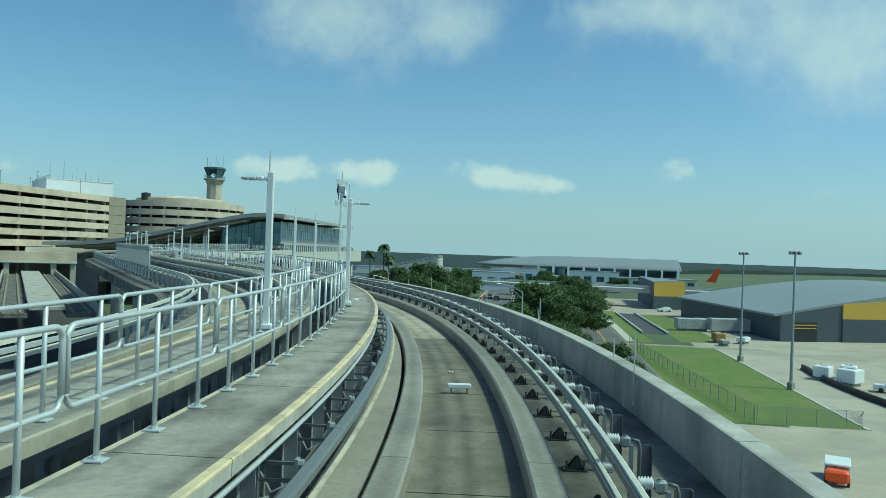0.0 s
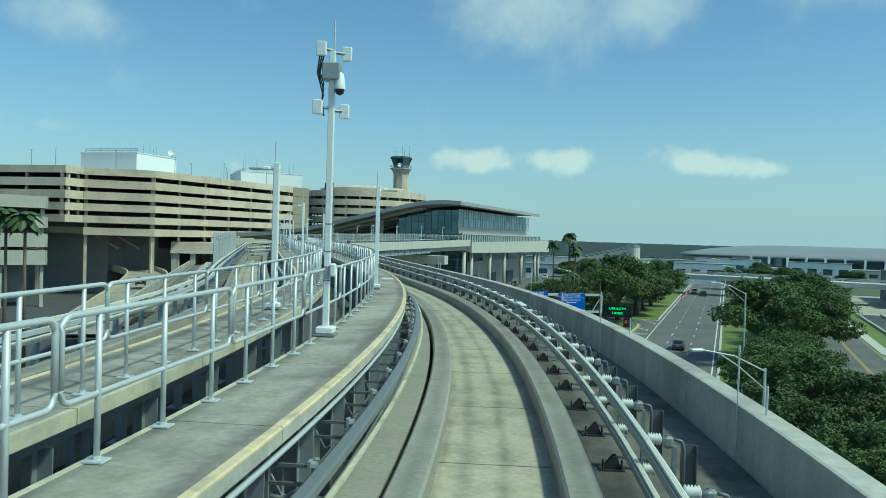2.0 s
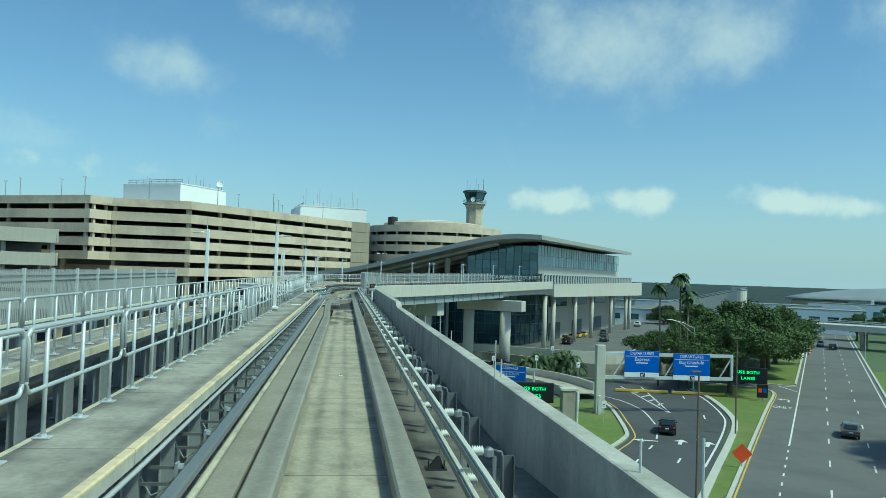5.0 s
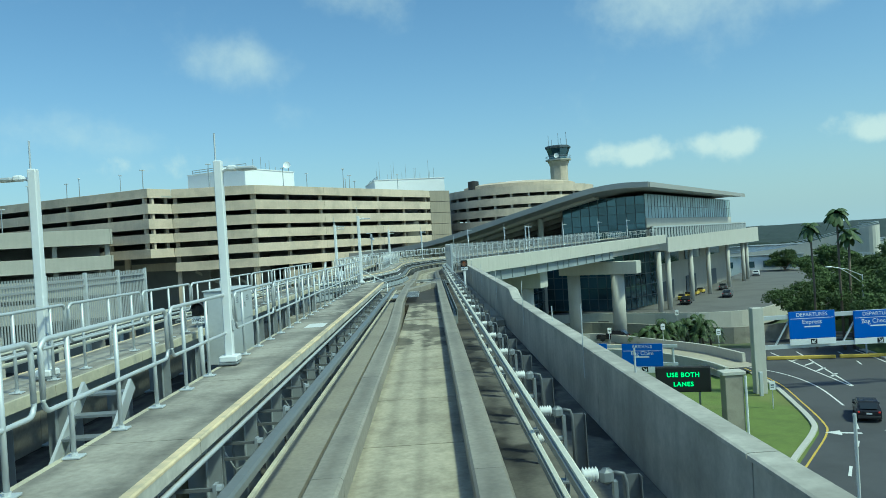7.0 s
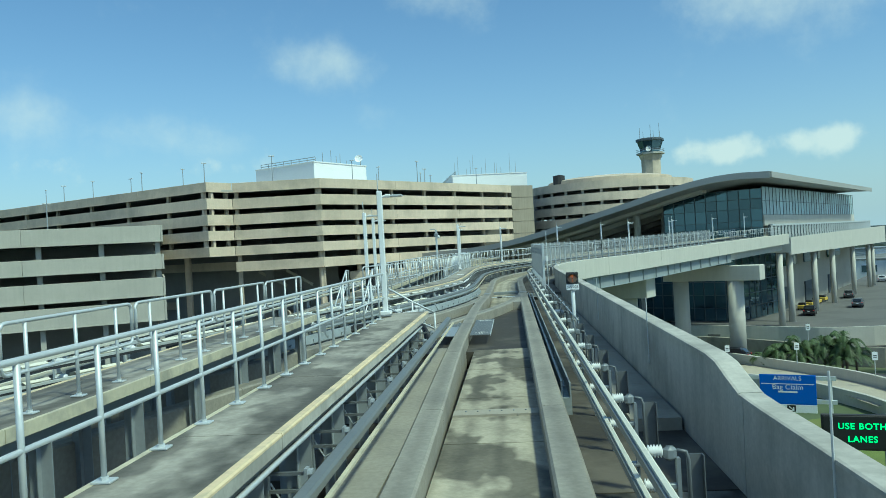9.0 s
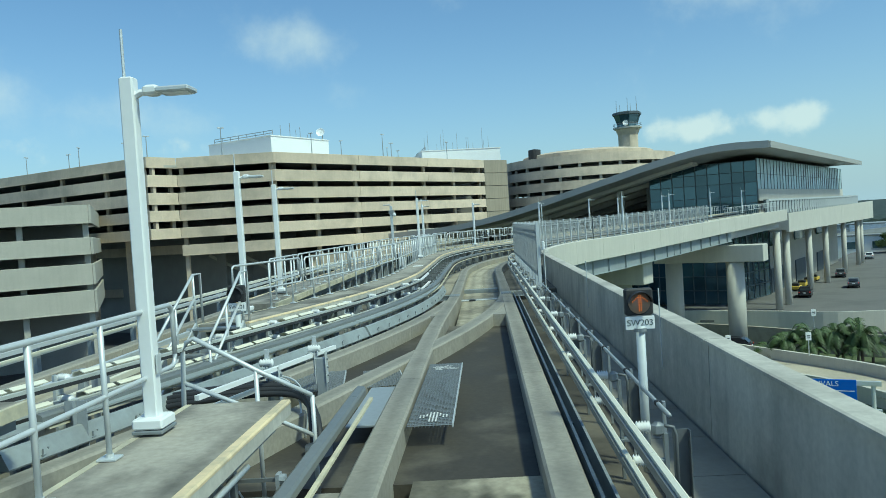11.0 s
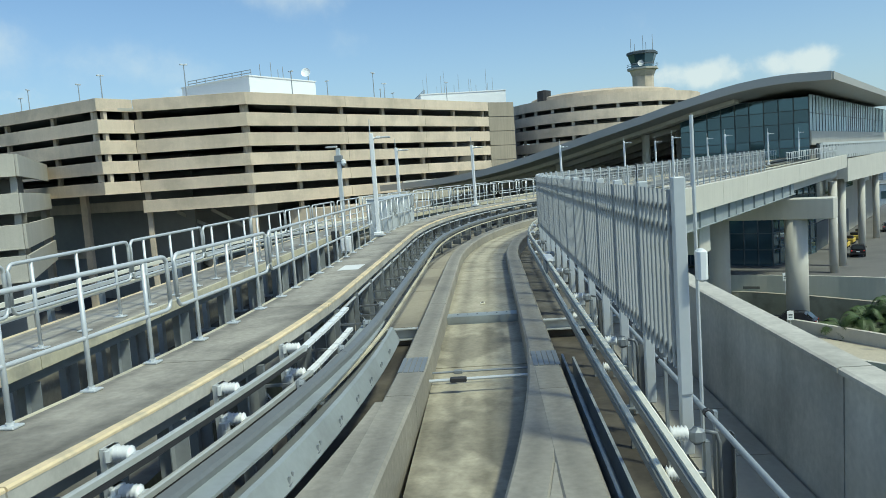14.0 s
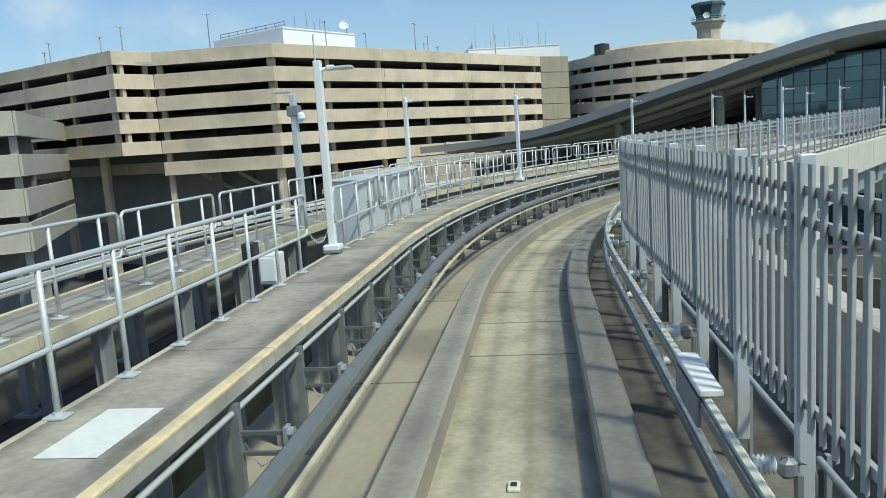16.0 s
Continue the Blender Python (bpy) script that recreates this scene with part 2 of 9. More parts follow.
# floor grime; the girders also get it, as shade put into their colour
GRIME_SHADE_FLOOR = track_bands(material("grimy_shaded_floor_concrete", (0.19, 0.178, 0.15), 0.85, spots=0.3, grain=0.25, stain=(0.055, 0.052, 0.046), stain_amount=0.85, stain_scale=0.6), ((1.15, 0.14), (1.42, 0.16)), 0.55, 0.5, ((96.0, 112.0, 0.75),))
PARA_CONC = material("parapet_concrete", (0.49, 0.47, 0.41), 0.85, spots=0.18, grain=0.2, stain=(0.2, 0.19, 0.165), stain_amount=0.55, stain_scale=0.55, streak=0.3)
LIGHT_CONC = material("pale_concrete", (0.55, 0.53, 0.47), 0.85, spots=0.12, streak=0.1)
GARAGE_CONC = material("tan_garage_concrete", (0.60, 0.505, 0.385), 0.9, spots=0.2, grain=0.16, stain=(0.36, 0.31, 0.235), stain_amount=0.55, stain_scale=0.22, streak=0.09, per_piece=0.05, scale=0.6)
# darker copy of the garage concrete, with the core's shade in its colour
CORE_CONC = material("brown_grey_shaded_core_concrete", (0.30, 0.265, 0.205), 0.9, spots=0.15, streak=0.25, scale=0.6)
GREY_GARAGE = material("grey_garage_concrete", (0.44, 0.42, 0.36), 0.9, spots=0.18, streak=0.09, scale=0.6)
# grey kept darker than the outer concrete, so interior shade is in the colour
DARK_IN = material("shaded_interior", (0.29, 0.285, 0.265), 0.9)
YELLOW_EDGE = material("worn_yellow_paint", (0.72, 0.58, 0.36), 0.8, stain=(0.36, 0.33, 0.25), stain_amount=0.7, stain_scale=2.6)
CREAM_EDGE = material("cream_line_paint", (0.58, 0.53, 0.38), 0.8, stain=(0.3, 0.28, 0.23), stain_amount=0.7, stain_scale=1.6)
GALV = material("galvanised_steel", (0.62, 0.64, 0.64), 0.5, 0.35, spots=0.12, grain=0.06, bump=0.03)
GALV_DARK = material("dark_galvanised_steel", (0.27, 0.29, 0.30), 0.55, 0.45, spots=0.2, grain=0.1, bump=0.05)
CHANNEL_GREY = material("weathered_channel_steel", (0.36, 0.39, 0.385), 0.5, 0.3, spots=0.25, grain=0.12, stain=(0.25, 0.26, 0.25), stain_amount=0.6, stain_scale=1.5, bump=0.04)
GIRDER_GREY = material("girder_paint", (0.30, 0.33, 0.345), 0.55, 0.1, spots=0.12, streak=0.15, bump=0.03)
STEEL_GREY = material("grey_painted_steel", (0.33, 0.355, 0.375), 0.5, 0.2, spots=0.12, bump=0.03)
WHITE_PAINT = material("white_painted_metal", (0.80, 0.81, 0.80), 0.45, 0.0, spots=0.08, grain=0.04, bump=0.02)
RAIL_PALE = material("pale_worn_rail", (0.56, 0.57, 0.53), 0.4, 0.35, spots=0.15, grain=0.1, bump=0.03)
CREAM_RAIL = material("cream_conductor_cover", (0.74, 0.71, 0.59), 0.55, 0.0, spots=0.15, bump=0.03)
PORCELAIN = material("white_insulator", (0.78, 0.79, 0.78), 0.3, spots=0.05, bump=0.0)
FENCE_GREY = material("grey_fence_paint", (0.37, 0.38, 0.38), 0.55, 0.15, spots=0.1, bump=0.03)
RAIL_DARK = material("dark_rail_steel", (0.23, 0.24, 0.235), 0.45, 0.4, spots=0.2, bump=0.04)
BLACK = material("black_rubber", (0.03, 0.03, 0.032), 0.6, bump=0.05)
ROOF_GREY = material("grey_metal_roof", (0.36, 0.36, 0.345), 0.5, 0.15, spots=0.08, grain=0.05, bump=0.03)
SOFFIT = material("grey_metal_soffit", (0.40, 0.395, 0.37), 0.6, 0.1, spots=0.06, bump=0.02)
GLASS_DARK = glass("dark_blue_glass", (0.10, 0.17, 0.205), 0.05, 0.8, 0.55)
# pale base colour holds the sky's reflection on the long facade
GLASS_PALE = glass("sky_toned_pale_glass", (0.42, 0.55, 0.58), 0.3, 0.6, 0.0)
FRAME_DARK = material("dark_window_frame", (0.10, 0.12, 0.13), 0.45, 0.3, bump=0.02)
WHITE_WALL = material("white_penthouse_wall", (0.86, 0.87, 0.87), 0.7, spots=0.05, bump=0.05)
OLD_ASPHALT = material("worn_asphalt", (0.155, 0.152, 0.145), 0.88, spots=0.2, stain=(0.10, 0.10, 0.098), stain_amount=0.6, stain_scale=0.15)
ASPHALT = material("asphalt", (0.085, 0.085, 0.09), 0.85, spots=0.2, stain=(0.055, 0.055, 0.058), stain_amount=0.6, stain_scale=0.15)
PALE_ROAD = material("concrete_roadway", (0.45, 0.405, 0.315), 0.85, spots=0.3, grain=0.2, scale=0.35, stain=(0.24, 0.21, 0.165), stain_amount=0.5, stain_scale=0.09)
GRASS = material("mown_grass", (0.148, 0.198, 0.046), 0.95, spots=0.5, grain=0.45, stain=(0.22, 0.21, 0.08), stain_amount=0.6, stain_scale=0.12, bump=0.6)
FIELD = material("far_field", (0.10, 0.13, 0.06), 0.95, spots=0.4, grain=0.2, scale=0.05, stain=(0.20, 0.19, 0.13), stain_amount=0.4, stain_scale=0.006)
PAINT_WHITE = material("white_road_paint", (0.72, 0.72, 0.69), 0.7, spots=0.15)
PAINT_YELLOW = material("yellow_road_paint", (0.62, 0.45, 0.08), 0.7, spots=0.2)
SIGN_BLUE = material("blue_sign_face", (0.01, 0.11, 0.55), 0.4, spots=0.04, bump=0.0)
SIGN_WHITE = material("white_sign_face", (0.82, 0.83, 0.83), 0.45, spots=0.03, bump=0.0)
LED_GREEN = glow("green_led", (0.02, 1.0, 0.25), 1.2)
LED_ORANGE = glow("orange_led", (1.0, 0.25, 0.06), 0.45)
BARK = material("tree_bark", (0.16, 0.13, 0.10), 0.95, spots=0.3)
LEAF = material("oak_leaves", (0.098, 0.14, 0.048), 0.95, spots=0.45, grain=0.35, scale=0.9, per_piece=0.18, bump=0.0)
PALM_LEAF = material("palm_fronds", (0.062, 0.098, 0.03), 0.6, spots=0.3)
YELLOW_WALL = material("yellow_metal_cladding", (0.62, 0.40, 0.07), 0.6, spots=0.06, bump=0.05)
SLATE_WALL = material("slate_blue_cladding", (0.082, 0.100, 0.114), 0.6, spots=0.1, bump=0.05)
HANGAR_ROOF = material("grey_hangar_roof", (0.29, 0.305, 0.31), 0.5, 0.1, spots=0.2, scale=0.15, bump=0.03)


# ---- mesh helpers ----
def link_mesh(name, verts, faces, mat, parent=None, label="", smooth=False):
    me = bpy.data.meshes.new(name)
    me.from_pydata([tuple(v) for v in verts], [], faces)
    if smooth:
        me.polygons.foreach_set("use_smooth", [True] * len(me.polygons))
    if mat:
        me.materials.append(mat)
    ob = new(name, me)
    if parent:
        ob.parent = parent
    if label:
        ob["label"] = label
    return ob


class Geo:
    """Collects boxes, bars, tubes and strips into one mesh."""

    def __init__(self):
        self.v, self.f, self.along = [], [], {}

    def add(self, verts, faces):
        k = len(self.v)
        self.v += [tuple(p) for p in verts]
        self.f += [tuple(i + k for i in f) for f in faces]
        return self

    def box(self, c, size, m=None, bevel=0.0):
        sx, sy, sz = (s / 2 for s in size)
        if bevel:
            b = min(bevel, sx * 0.9, sy * 0.9, sz * 0.9)
            rings = []
            for z, ins in ((-sz, b), (-sz + b, 0.0), (sz - b, 0.0), (sz, b)):
                x, y = sx - ins, sy - ins
                rings.append([(-x + b, -y, z), (x - b, -y, z), (x, -y + b, z), (x, y - b, z), (x - b, y, z), (-x + b, y, z), (-x, y - b, z), (-x, -y + b, z)])
            vs = [p for r in rings for p in r]
            fs = [tuple(range(7, -1, -1)), tuple(range(24, 32))]
            for a in range(3):
                for i in range(8):
                    j = (i + 1) % 8
                    fs.append((a * 8 + i, a * 8 + j, a * 8 + 8 + j, a * 8 + 8 + i))
        else:
            vs = [(x, y, z) for z in (-sz, sz) for x, y in ((-sx, -sy), (sx, -sy), (sx, sy), (-sx, sy))]
            fs = [(3, 2, 1, 0), (4, 5, 6, 7), (0, 1, 5, 4), (1, 2, 6, 5), (2, 3, 7, 6), (3, 0, 4, 7)]
        mm = m or Matrix.Identity(4)
        return self.add([tuple(mm @ Vector((p[0] + c[0], p[1] + c[1], p[2] + c[2]))) for p in vs], fs)

    def tube(self, pts, r, sides=8, caps=True, r2=None):
        """A round bar along a polyline; r2 tapers it."""
        pts = [Vector(p) for p in pts]
        k, n = len(self.v), len(pts)
        up = Vector((0, 0, 1))
        for i, p in enumerate(pts):
            d = (pts[min(i + 1, n - 1)] - pts[max(i - 1, 0)]).normalized()
            ref = up if abs(d.z) < 0.95 else Vector((1, 0, 0))
            a = d.cross(ref).normalized()
            b = d.cross(a).normalized()
            rr = r if r2 is None else r + (r2 - r) * i / (n - 1)
            for j in range(sides):
                q = 2 * math.pi * j / sides
                self.v.append(tuple(p + rr * (math.cos(q) * a + math.sin(q) * b)))
        for i in range(n - 1):
            for j in range(sides):
                j2 = (j + 1) % sides
                self.f.append((k + i * sides + j, k + (i + 1) * sides + j, k + (i + 1) * sides + j2, k + i * sides + j2))
        if caps:
            self.f.append(tuple(k + j for j in range(sides)))
            self.f.append(tuple(k + (n - 1) * sides + j for j in range(sides - 1, -1, -1)))
        return self

    def bar(self, a, b, w, h):
        """A rectangular bar from a to b, w across and h high."""
        a, b = Vector(a), Vector(b)
        d = (b - a).normalized()
        ref = Vector((0, 0, 1)) if abs(d.z) < 0.95 else Vector((0, 1, 0))
        s = d.cross(ref).normalized() * (w / 2)
        u = s.cross(d).normalized() * (h / 2)
        vs = [p + i * s + j * u for p in (a, b) for i, j in ((-1, -1), (1, -1), (1, 1), (-1, 1))]
        return self.add(vs, [(0, 1, 2, 3), (7, 6, 5, 4), (0, 4, 5, 1), (1, 5, 6, 2), (2, 6, 7, 3), (3, 7, 4, 0)])

    def prism(self, poly, z0, z1):
        """A flat polygon (counter-clockwise) pulled up from z0 to z1."""
        n = len(poly)
        vs = [(x, y, z0) for x, y in poly] + [(x, y, z1) for x, y in poly]
        fs = [tuple(range(n - 1, -1, -1)), tuple(range(n, 2 * n))]
        fs += [(i, (i + 1) % n, n + (i + 1) % n, n + i) for i in range(n)]
        return self.add(vs, fs)

    def lathe(self, profile, c, sides=16):
        """Rings of (radius, z) round the upright line through c."""
        k = len(self.v)
        for r, z in profile:
            for j in range(sides):
                q = 2 * math.pi * j / sides
                self.v.append((c[0] + r * math.cos(q), c[1] + r * math.sin(q), c[2] + z))
        for i in range(len(profile) - 1):
            for j in range(sides):
                j2 = (j + 1) % sides
                self.f.append((k + i * sides + j, k + i * sides + j2, k + (i + 1) * sides + j2, k + (i + 1) * sides + j))
        return self

    def put(self, name, mat, parent=None, label="", smooth=False):
        ob = link_mesh(name, self.v, self.f, mat, parent, label, smooth)
        if self.along:
            uv = ob.data.uv_layers.new(name="track")
            uv.data.foreach_set("uv", [c for lp in ob.data.loops for c in self.along.get(lp.vertex_index, (0.0, 0.0))])
        return ob


def thing(name, label, category, group="", kind=""):
    return tagged(new(name), label, category, group, kind)


def smooth_path(pts, n=6):
    out = []
    for i in range(len(pts) - 1):
        p0, p1, p2, p3 = (Vector(pts[max(0, min(len(pts) - 1, j))]) for j in (i - 1, i, i + 1, i + 2))
        for k in range(n):
            t = k / n
            out.append(0.5 * ((2 * p1) + (p2 - p0) * t + (2 * p0 - 5 * p1 + 4 * p2 - p3) * t * t + (3 * p1 - p0 - 3 * p2 + p3) * t ** 3))
    return out + [Vector(pts[-1])]


# ---- the guideway's centre line ----
R1, CX1, CY1 = 95.2, -77.84, 52.4
S_ARC = R1 * math.radians(45)            # length of the first bend
S_STR = S_ARC + 75.6                      # end of the straight, at y = 128
R2 = 41.0
A2 = radians(32)
S_B2 = S_STR + R2 * A2
X_STR = 17.36 - 0.0024 * 75.6


def centre(s):
    """Point and heading (x, y, dx, dy) at s metres along the track."""
    if s < S_ARC:
        a = (S_ARC - s) / R1
        return CX1 + R1 * math.cos(a), CY1 - R1 * math.sin(a), math.sin(a), math.cos(a)
    if s < S_STR:
        return 17.36 - 0.0024 * (s - S_ARC), CY1 + s - S_ARC, -0.0024, 1.0
    if s < S_B2:
        a = (s - S_STR) / R2
        return X_STR + R2 * (1 - math.cos(a)), 128.0 + R2 * math.sin(a), math.sin(a), math.cos(a)
    d = s - S_B2
    return X_STR + R2 * (1 - math.cos(A2)) + d * math.sin(A2), 128.0 + R2 * math.sin(A2) + d * math.cos(A2), math.sin(A2), math.cos(A2)


def s_at(y, o=0.0):
    """Metres along the track at which the line o metres to its right passes y."""
    if y < CY1:
        return S_ARC - R1 * math.asin((CY1 - y) / (R1 + o))
    return S_ARC + y - CY1 if y < 128 else S_STR + R2 * math.asin(min(1, (y - 128.0) / R2))


def rise(s):
    """The approach climbs slightly past the last bend."""
    return max(0.0, s - S_B2) * 0.012


def at(s, o, z=0.0):
    """A place o metres right of the centre line."""
    x, y, dx, dy = centre(s)
    return Vector((x + o * dy, y - o * dx, z + rise(s)))


def frame_at(s, o, z=0.0):
    """A pose whose y runs along the track and x to its right."""
    x, y, dx, dy = centre(s)
    m = Matrix(((dy, dx, 0, 0), (-dx, dy, 0, 0), (0, 0, 1, 0), (0, 0, 0, 1)))
    return Matrix.Translation(at(s, o, z)) @ m


def ease(a, b, x):
    t = min(1.0, max(0.0, (x - a) / (b - a)))
    return t * t * (3 - 2 * t)


def sweep(geo, profile, s0, s1, step=1.0, shift=lambda s: 0.0, lift=lambda s: 0.0, closed=True):
    """Draws a cross-section of (offset, z), counter-clockwise seen along the track, from s0 to s1."""
    n = max(1, int(math.ceil((s1 - s0) / step)))
    k, m = len(geo.v), len(profile)
    for i in range(n + 1):
        s = s0 + (s1 - s0) * i / n
        for o, z in profile:
            geo.along[len(geo.v)] = (o, s)
            geo.v.append(tuple(at(s, o + shift(s), z + lift(s))))
    for i in range(n):
        for j in range(m if closed else m - 1):
            j2 = (j + 1) % m
            geo.f.append((k + i * m + j, k + i * m + j2, k + (i + 1) * m + j2, k + (i + 1) * m + j))
    if closed:
        geo.f.append(tuple(k + j for j in range(m - 1, -1, -1)))
        geo.f.append(tuple(k + n * m + j for j in range(m)))
    return geo


def rect(o0, o1, z0, z1):
    return [(o0, z0), (o1, z0), (o1, z1), (o0, z1)]


S0, S_END = s_at(-14.0), S_B2 + 62.0
GROUND = -15.5


def walk_b(s):
    """Offset of the farther walkway's middle."""
    y = centre(s)[1]
    return -4.05 - 1.25 * ease(8, 68, y)


def track_2(s):
    return walk_b(s) - 2.45

# ---- ground ----
def ground_sheet():
    g = Geo()
    n, half = 40, 4200.0
    for i in range(n + 1):
        for j in range(n + 1):
            g.v.append((40 + half * (2 * i / n - 1) ** 3, 120 + half * (2 * j / n - 1) ** 3, GROUND))
    for i in range(n):
        for j in range(n):
            a = i * (n + 1) + j
            g.f.append((a, a + n + 1, a + n + 2, a + 1))
    return tagged(g.put("ground", FIELD), "flat grassy ground of the airport reaching the horizon", "ground", kind="structure")


ground_sheet()


# ---- guideway structure ----
def merge(y):
    """Offset of the crossover track's middle as it joins the track from the far one."""
    if y > 117.5:
        return 0.0
    if y > 105.5:
        return -((117.5 - y) ** 2) / 80
    return -1.8 - 0.3 * (105.5 - y)


def merge_s(s):
    return merge(centre(s)[1]) if s < S_STR else 0.0


def pieces(parent, name, profile, s0, s1, length, mat, gap=0.012, shift=lambda s: 0.0, step=1.0):
    n = max(1, round((s1 - s0) / length))
    for i in range(n):
        a, b = s0 + (s1 - s0) * i / n, s0 + (s1 - s0) * (i + 1) / n
        sweep(Geo(), profile, a + gap / 2, b - gap / 2, step, shift).put(name, mat, parent)


guideway = thing("guideway", "raised concrete people-mover guideway with two running plinths", "guideway", kind="structure")
# slab under everything, girders and the two running strips
g = Geo()
sweep(g, [(-1.25, -2.6), (1.25, -2.6), (1.7, -1.75), (3.0, -1.75), (3.0, -1.6), (-2.9, -1.6), (-2.9, -1.75), (-1.7, -1.75)], S0, S_END, 1.5)
# dark colour stands in for shade in the gaps beside the strips
g.put("girder", GRIME_SHADE_FLOOR, guideway)
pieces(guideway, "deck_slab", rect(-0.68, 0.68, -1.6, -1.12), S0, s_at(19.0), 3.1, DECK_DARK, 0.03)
pieces(guideway, "deck_slab", rect(-0.68, 0.68, -1.6, -1.12), s_at(19.0), s_at(98.0), 3.1, DECK_CONC, 0.03)
for y0, y1, top in ((110.65, 117.0, -1.22), (117.0, 120.25, -1.22), (120.38, 125.5, -1.12), (125.5, 127.2, -1.12), (127.2, 129.4, -1.12)):
    pieces(guideway, "deck_slab", rect(-0.68, 0.68, -1.6, top), s_at(y0), s_at(y1), 9.0, DECK_CONC, 0.05)
pieces(guideway, "deck_slab", rect(-0.68, 0.68, -1.6, -1.12), s_at(129.4), S_END, 2.15, DECK_CONC, 0.05)
PL = [(0.68, -1.6), (1.05, -1.6), (1.05, -0.87), (1.02, -0.84), (0.71, -0.84), (0.68, -0.87)]
PLM = [(-o, z) for o, z in reversed(PL)]
pieces(guideway, "plinth", PL, S0, S_END, 6.2, RUN_CONC, 0.012)


def bow(s):
    """The left running strip swings out a little through the crossover."""
    y = centre(s)[1] if s < S_STR else 200.0
    return -0.23 * ease(84, 99, y) * (1 - ease(107, 117, y))


pieces(guideway, "plinth", PLM, S0, S_END, 6.2, RUN_CONC, 0.012, bow)
# crossover running strips
MR = [(o, z - 0.004) for o, z in PL]
ML = [(o, z - 0.004) for o, z in PLM]
pieces(guideway, "crossover_plinth", MR, s_at(86.0), s_at(117.3), 6.2, RUN_CONC, 0.012, merge_s, 0.6)
pieces(guideway, "crossover_plinth", ML, s_at(86.0), s_at(114.2), 6.2, RUN_CONC, 0.012, merge_s, 0.6)
g = Geo()
for y0, y1, left, right in ((110.0, 112.2, lambda y: merge(y) + 1.04, lambda y: 0.69), (110.35, 114.4, lambda y: merge(y) - 0.69, lambda y: -1.04 - 0.23 * (1 - ease(107, 117, y)))):
    k, n = len(g.v), 12
    for i in range(n + 1):
        y = y0 + (y1 - y0) * i / n
        a, b = left(y), max(right(y), left(y) + 0.02)
        g.v += [tuple(at(s_at(y), o, z)) for o, z in ((a, -1.6), (b, -1.6), (b, -0.852), (a, -0.852))]
    for i in range(n):
        for j in range(4):
            g.f.append((k + 4 * i + j, k + 4 * i + (j + 1) % 4, k + 4 * i + 4 + (j + 1) % 4, k + 4 * i + 4 + j))
    g.f += [(k + 3, k + 2, k + 1, k), (k + 4 * n, k + 4 * n + 1, k + 4 * n + 2, k + 4 * n + 3)]
g.put("plinth_flare", RUN_CONC, guideway)

# transverse steel joint covers
for y, o0 in ((90.4, -0.675), (120.3, -0.675)):
    g = Geo()
    sweep(g, [(o0, -1.24), (0.675, -1.24), (0.675, -1.09), (0.66, -1.085), (o0, -1.085)], s_at(y), s_at(y) + 0.07, 0.4)
    sweep(g, rect(o0, 0.675, -1.10, -1.084), s_at(y) + 0.07, s_at(y) + 0.36, 0.4)
    sweep(g, rect(0.35, 0.37, -1.24, -1.08), s_at(y) - 0.03, s_at(y), 0.4)
    g.put("joint_cover", CHANNEL_GREY if y > 100 else CONCRETE, guideway, "pale expansion joint edge")
    for k in range(6):
        Geo().tube([at(s_at(y) + 0.22, o0 + 0.2 + 0.19 * k, -1.09), at(s_at(y) + 0.22, o0 + 0.2 + 0.19 * k, -1.072)], 0.018, 6).put("joint_bolt", GALV_DARK, guideway)
# channel beams carrying the deck edge across the gap
for o0, o1, z0, z1 in ((-3.4, -1.10, -1.46, -1.24), (1.08, 2.6, -1.42, -1.22)):
    g = Geo()
    sweep(g, rect(o0, o1, z0, z1), s_at(120.3), s_at(120.3) + 0.03, 0.4)
    sweep(g, rect(o0, o1, z1 - 0.02, z1), s_at(120.3) - 0.12, s_at(120.3), 0.4)
    sweep(g, rect(o0, o1, z0, z0 + 0.02), s_at(120.3) - 0.12, s_at(120.3), 0.4)
    g.put("edge_channel", GALV, guideway, "pale galvanised channel beam under the deck edge")
for k in range(5):
    for o in (-0.875, 0.875):
        m = frame_at(s_at(115.78), o + (k - 2) * 0.07, -0.838)
        Geo().box((0, 0, 0), (0.058, 0.76, 0.014), m).put("joint_finger", GALV_DARK, guideway)

# ---- parapet ----
parapet = thing("parapet_wall", "weathered concrete parapet wall with dark runoff stains", "parapet", kind="structure")


def para_top(s):
    y = centre(s)[1]
    return 0.28 * ease(87.6, 89.2, y) if s < S_STR else 0.28


s, k = S0, 0
while s < S_END - 1:
    s1 = min(s + 6.05, S_END)
    g = Geo()
    n = 12
    for i in range(n + 1):
        q = s + 0.012 + (s1 - s - 0.024) * i / n
        h = -0.38 + para_top(q)
        w = 3.0 + 1.25 * ease(S_STR - 6, S_B2 + 6, q)
        low = -1.62 if s >= S_STR - 3 else -2.5
        for o, z in ((w, low + 0.06 if low > -2 else -1.75), (w + 0.02, h - 0.06), (w - 0.03, h - 0.05), (w - 0.03, h - 0.01), (w, h), (w + 0.25, h), (w + 0.28, h - 0.03), (w + 0.28, low), (w, low)):
            g.v.append(tuple(at(q, o, z)))
    m = 9
    for i in range(n):
        for j in range(m):
            g.f.append((i * m + j, i * m + (j + 1) % m, (i + 1) * m + (j + 1) % m, (i + 1) * m + j))
    g.f += [tuple(range(m)), tuple(n * m + j for j in range(m))]
    g.put("parapet_panel", PARA_CONC if s < S_STR - 3 else LIGHT_CONC, parapet)
    s, k = s1, k + 1
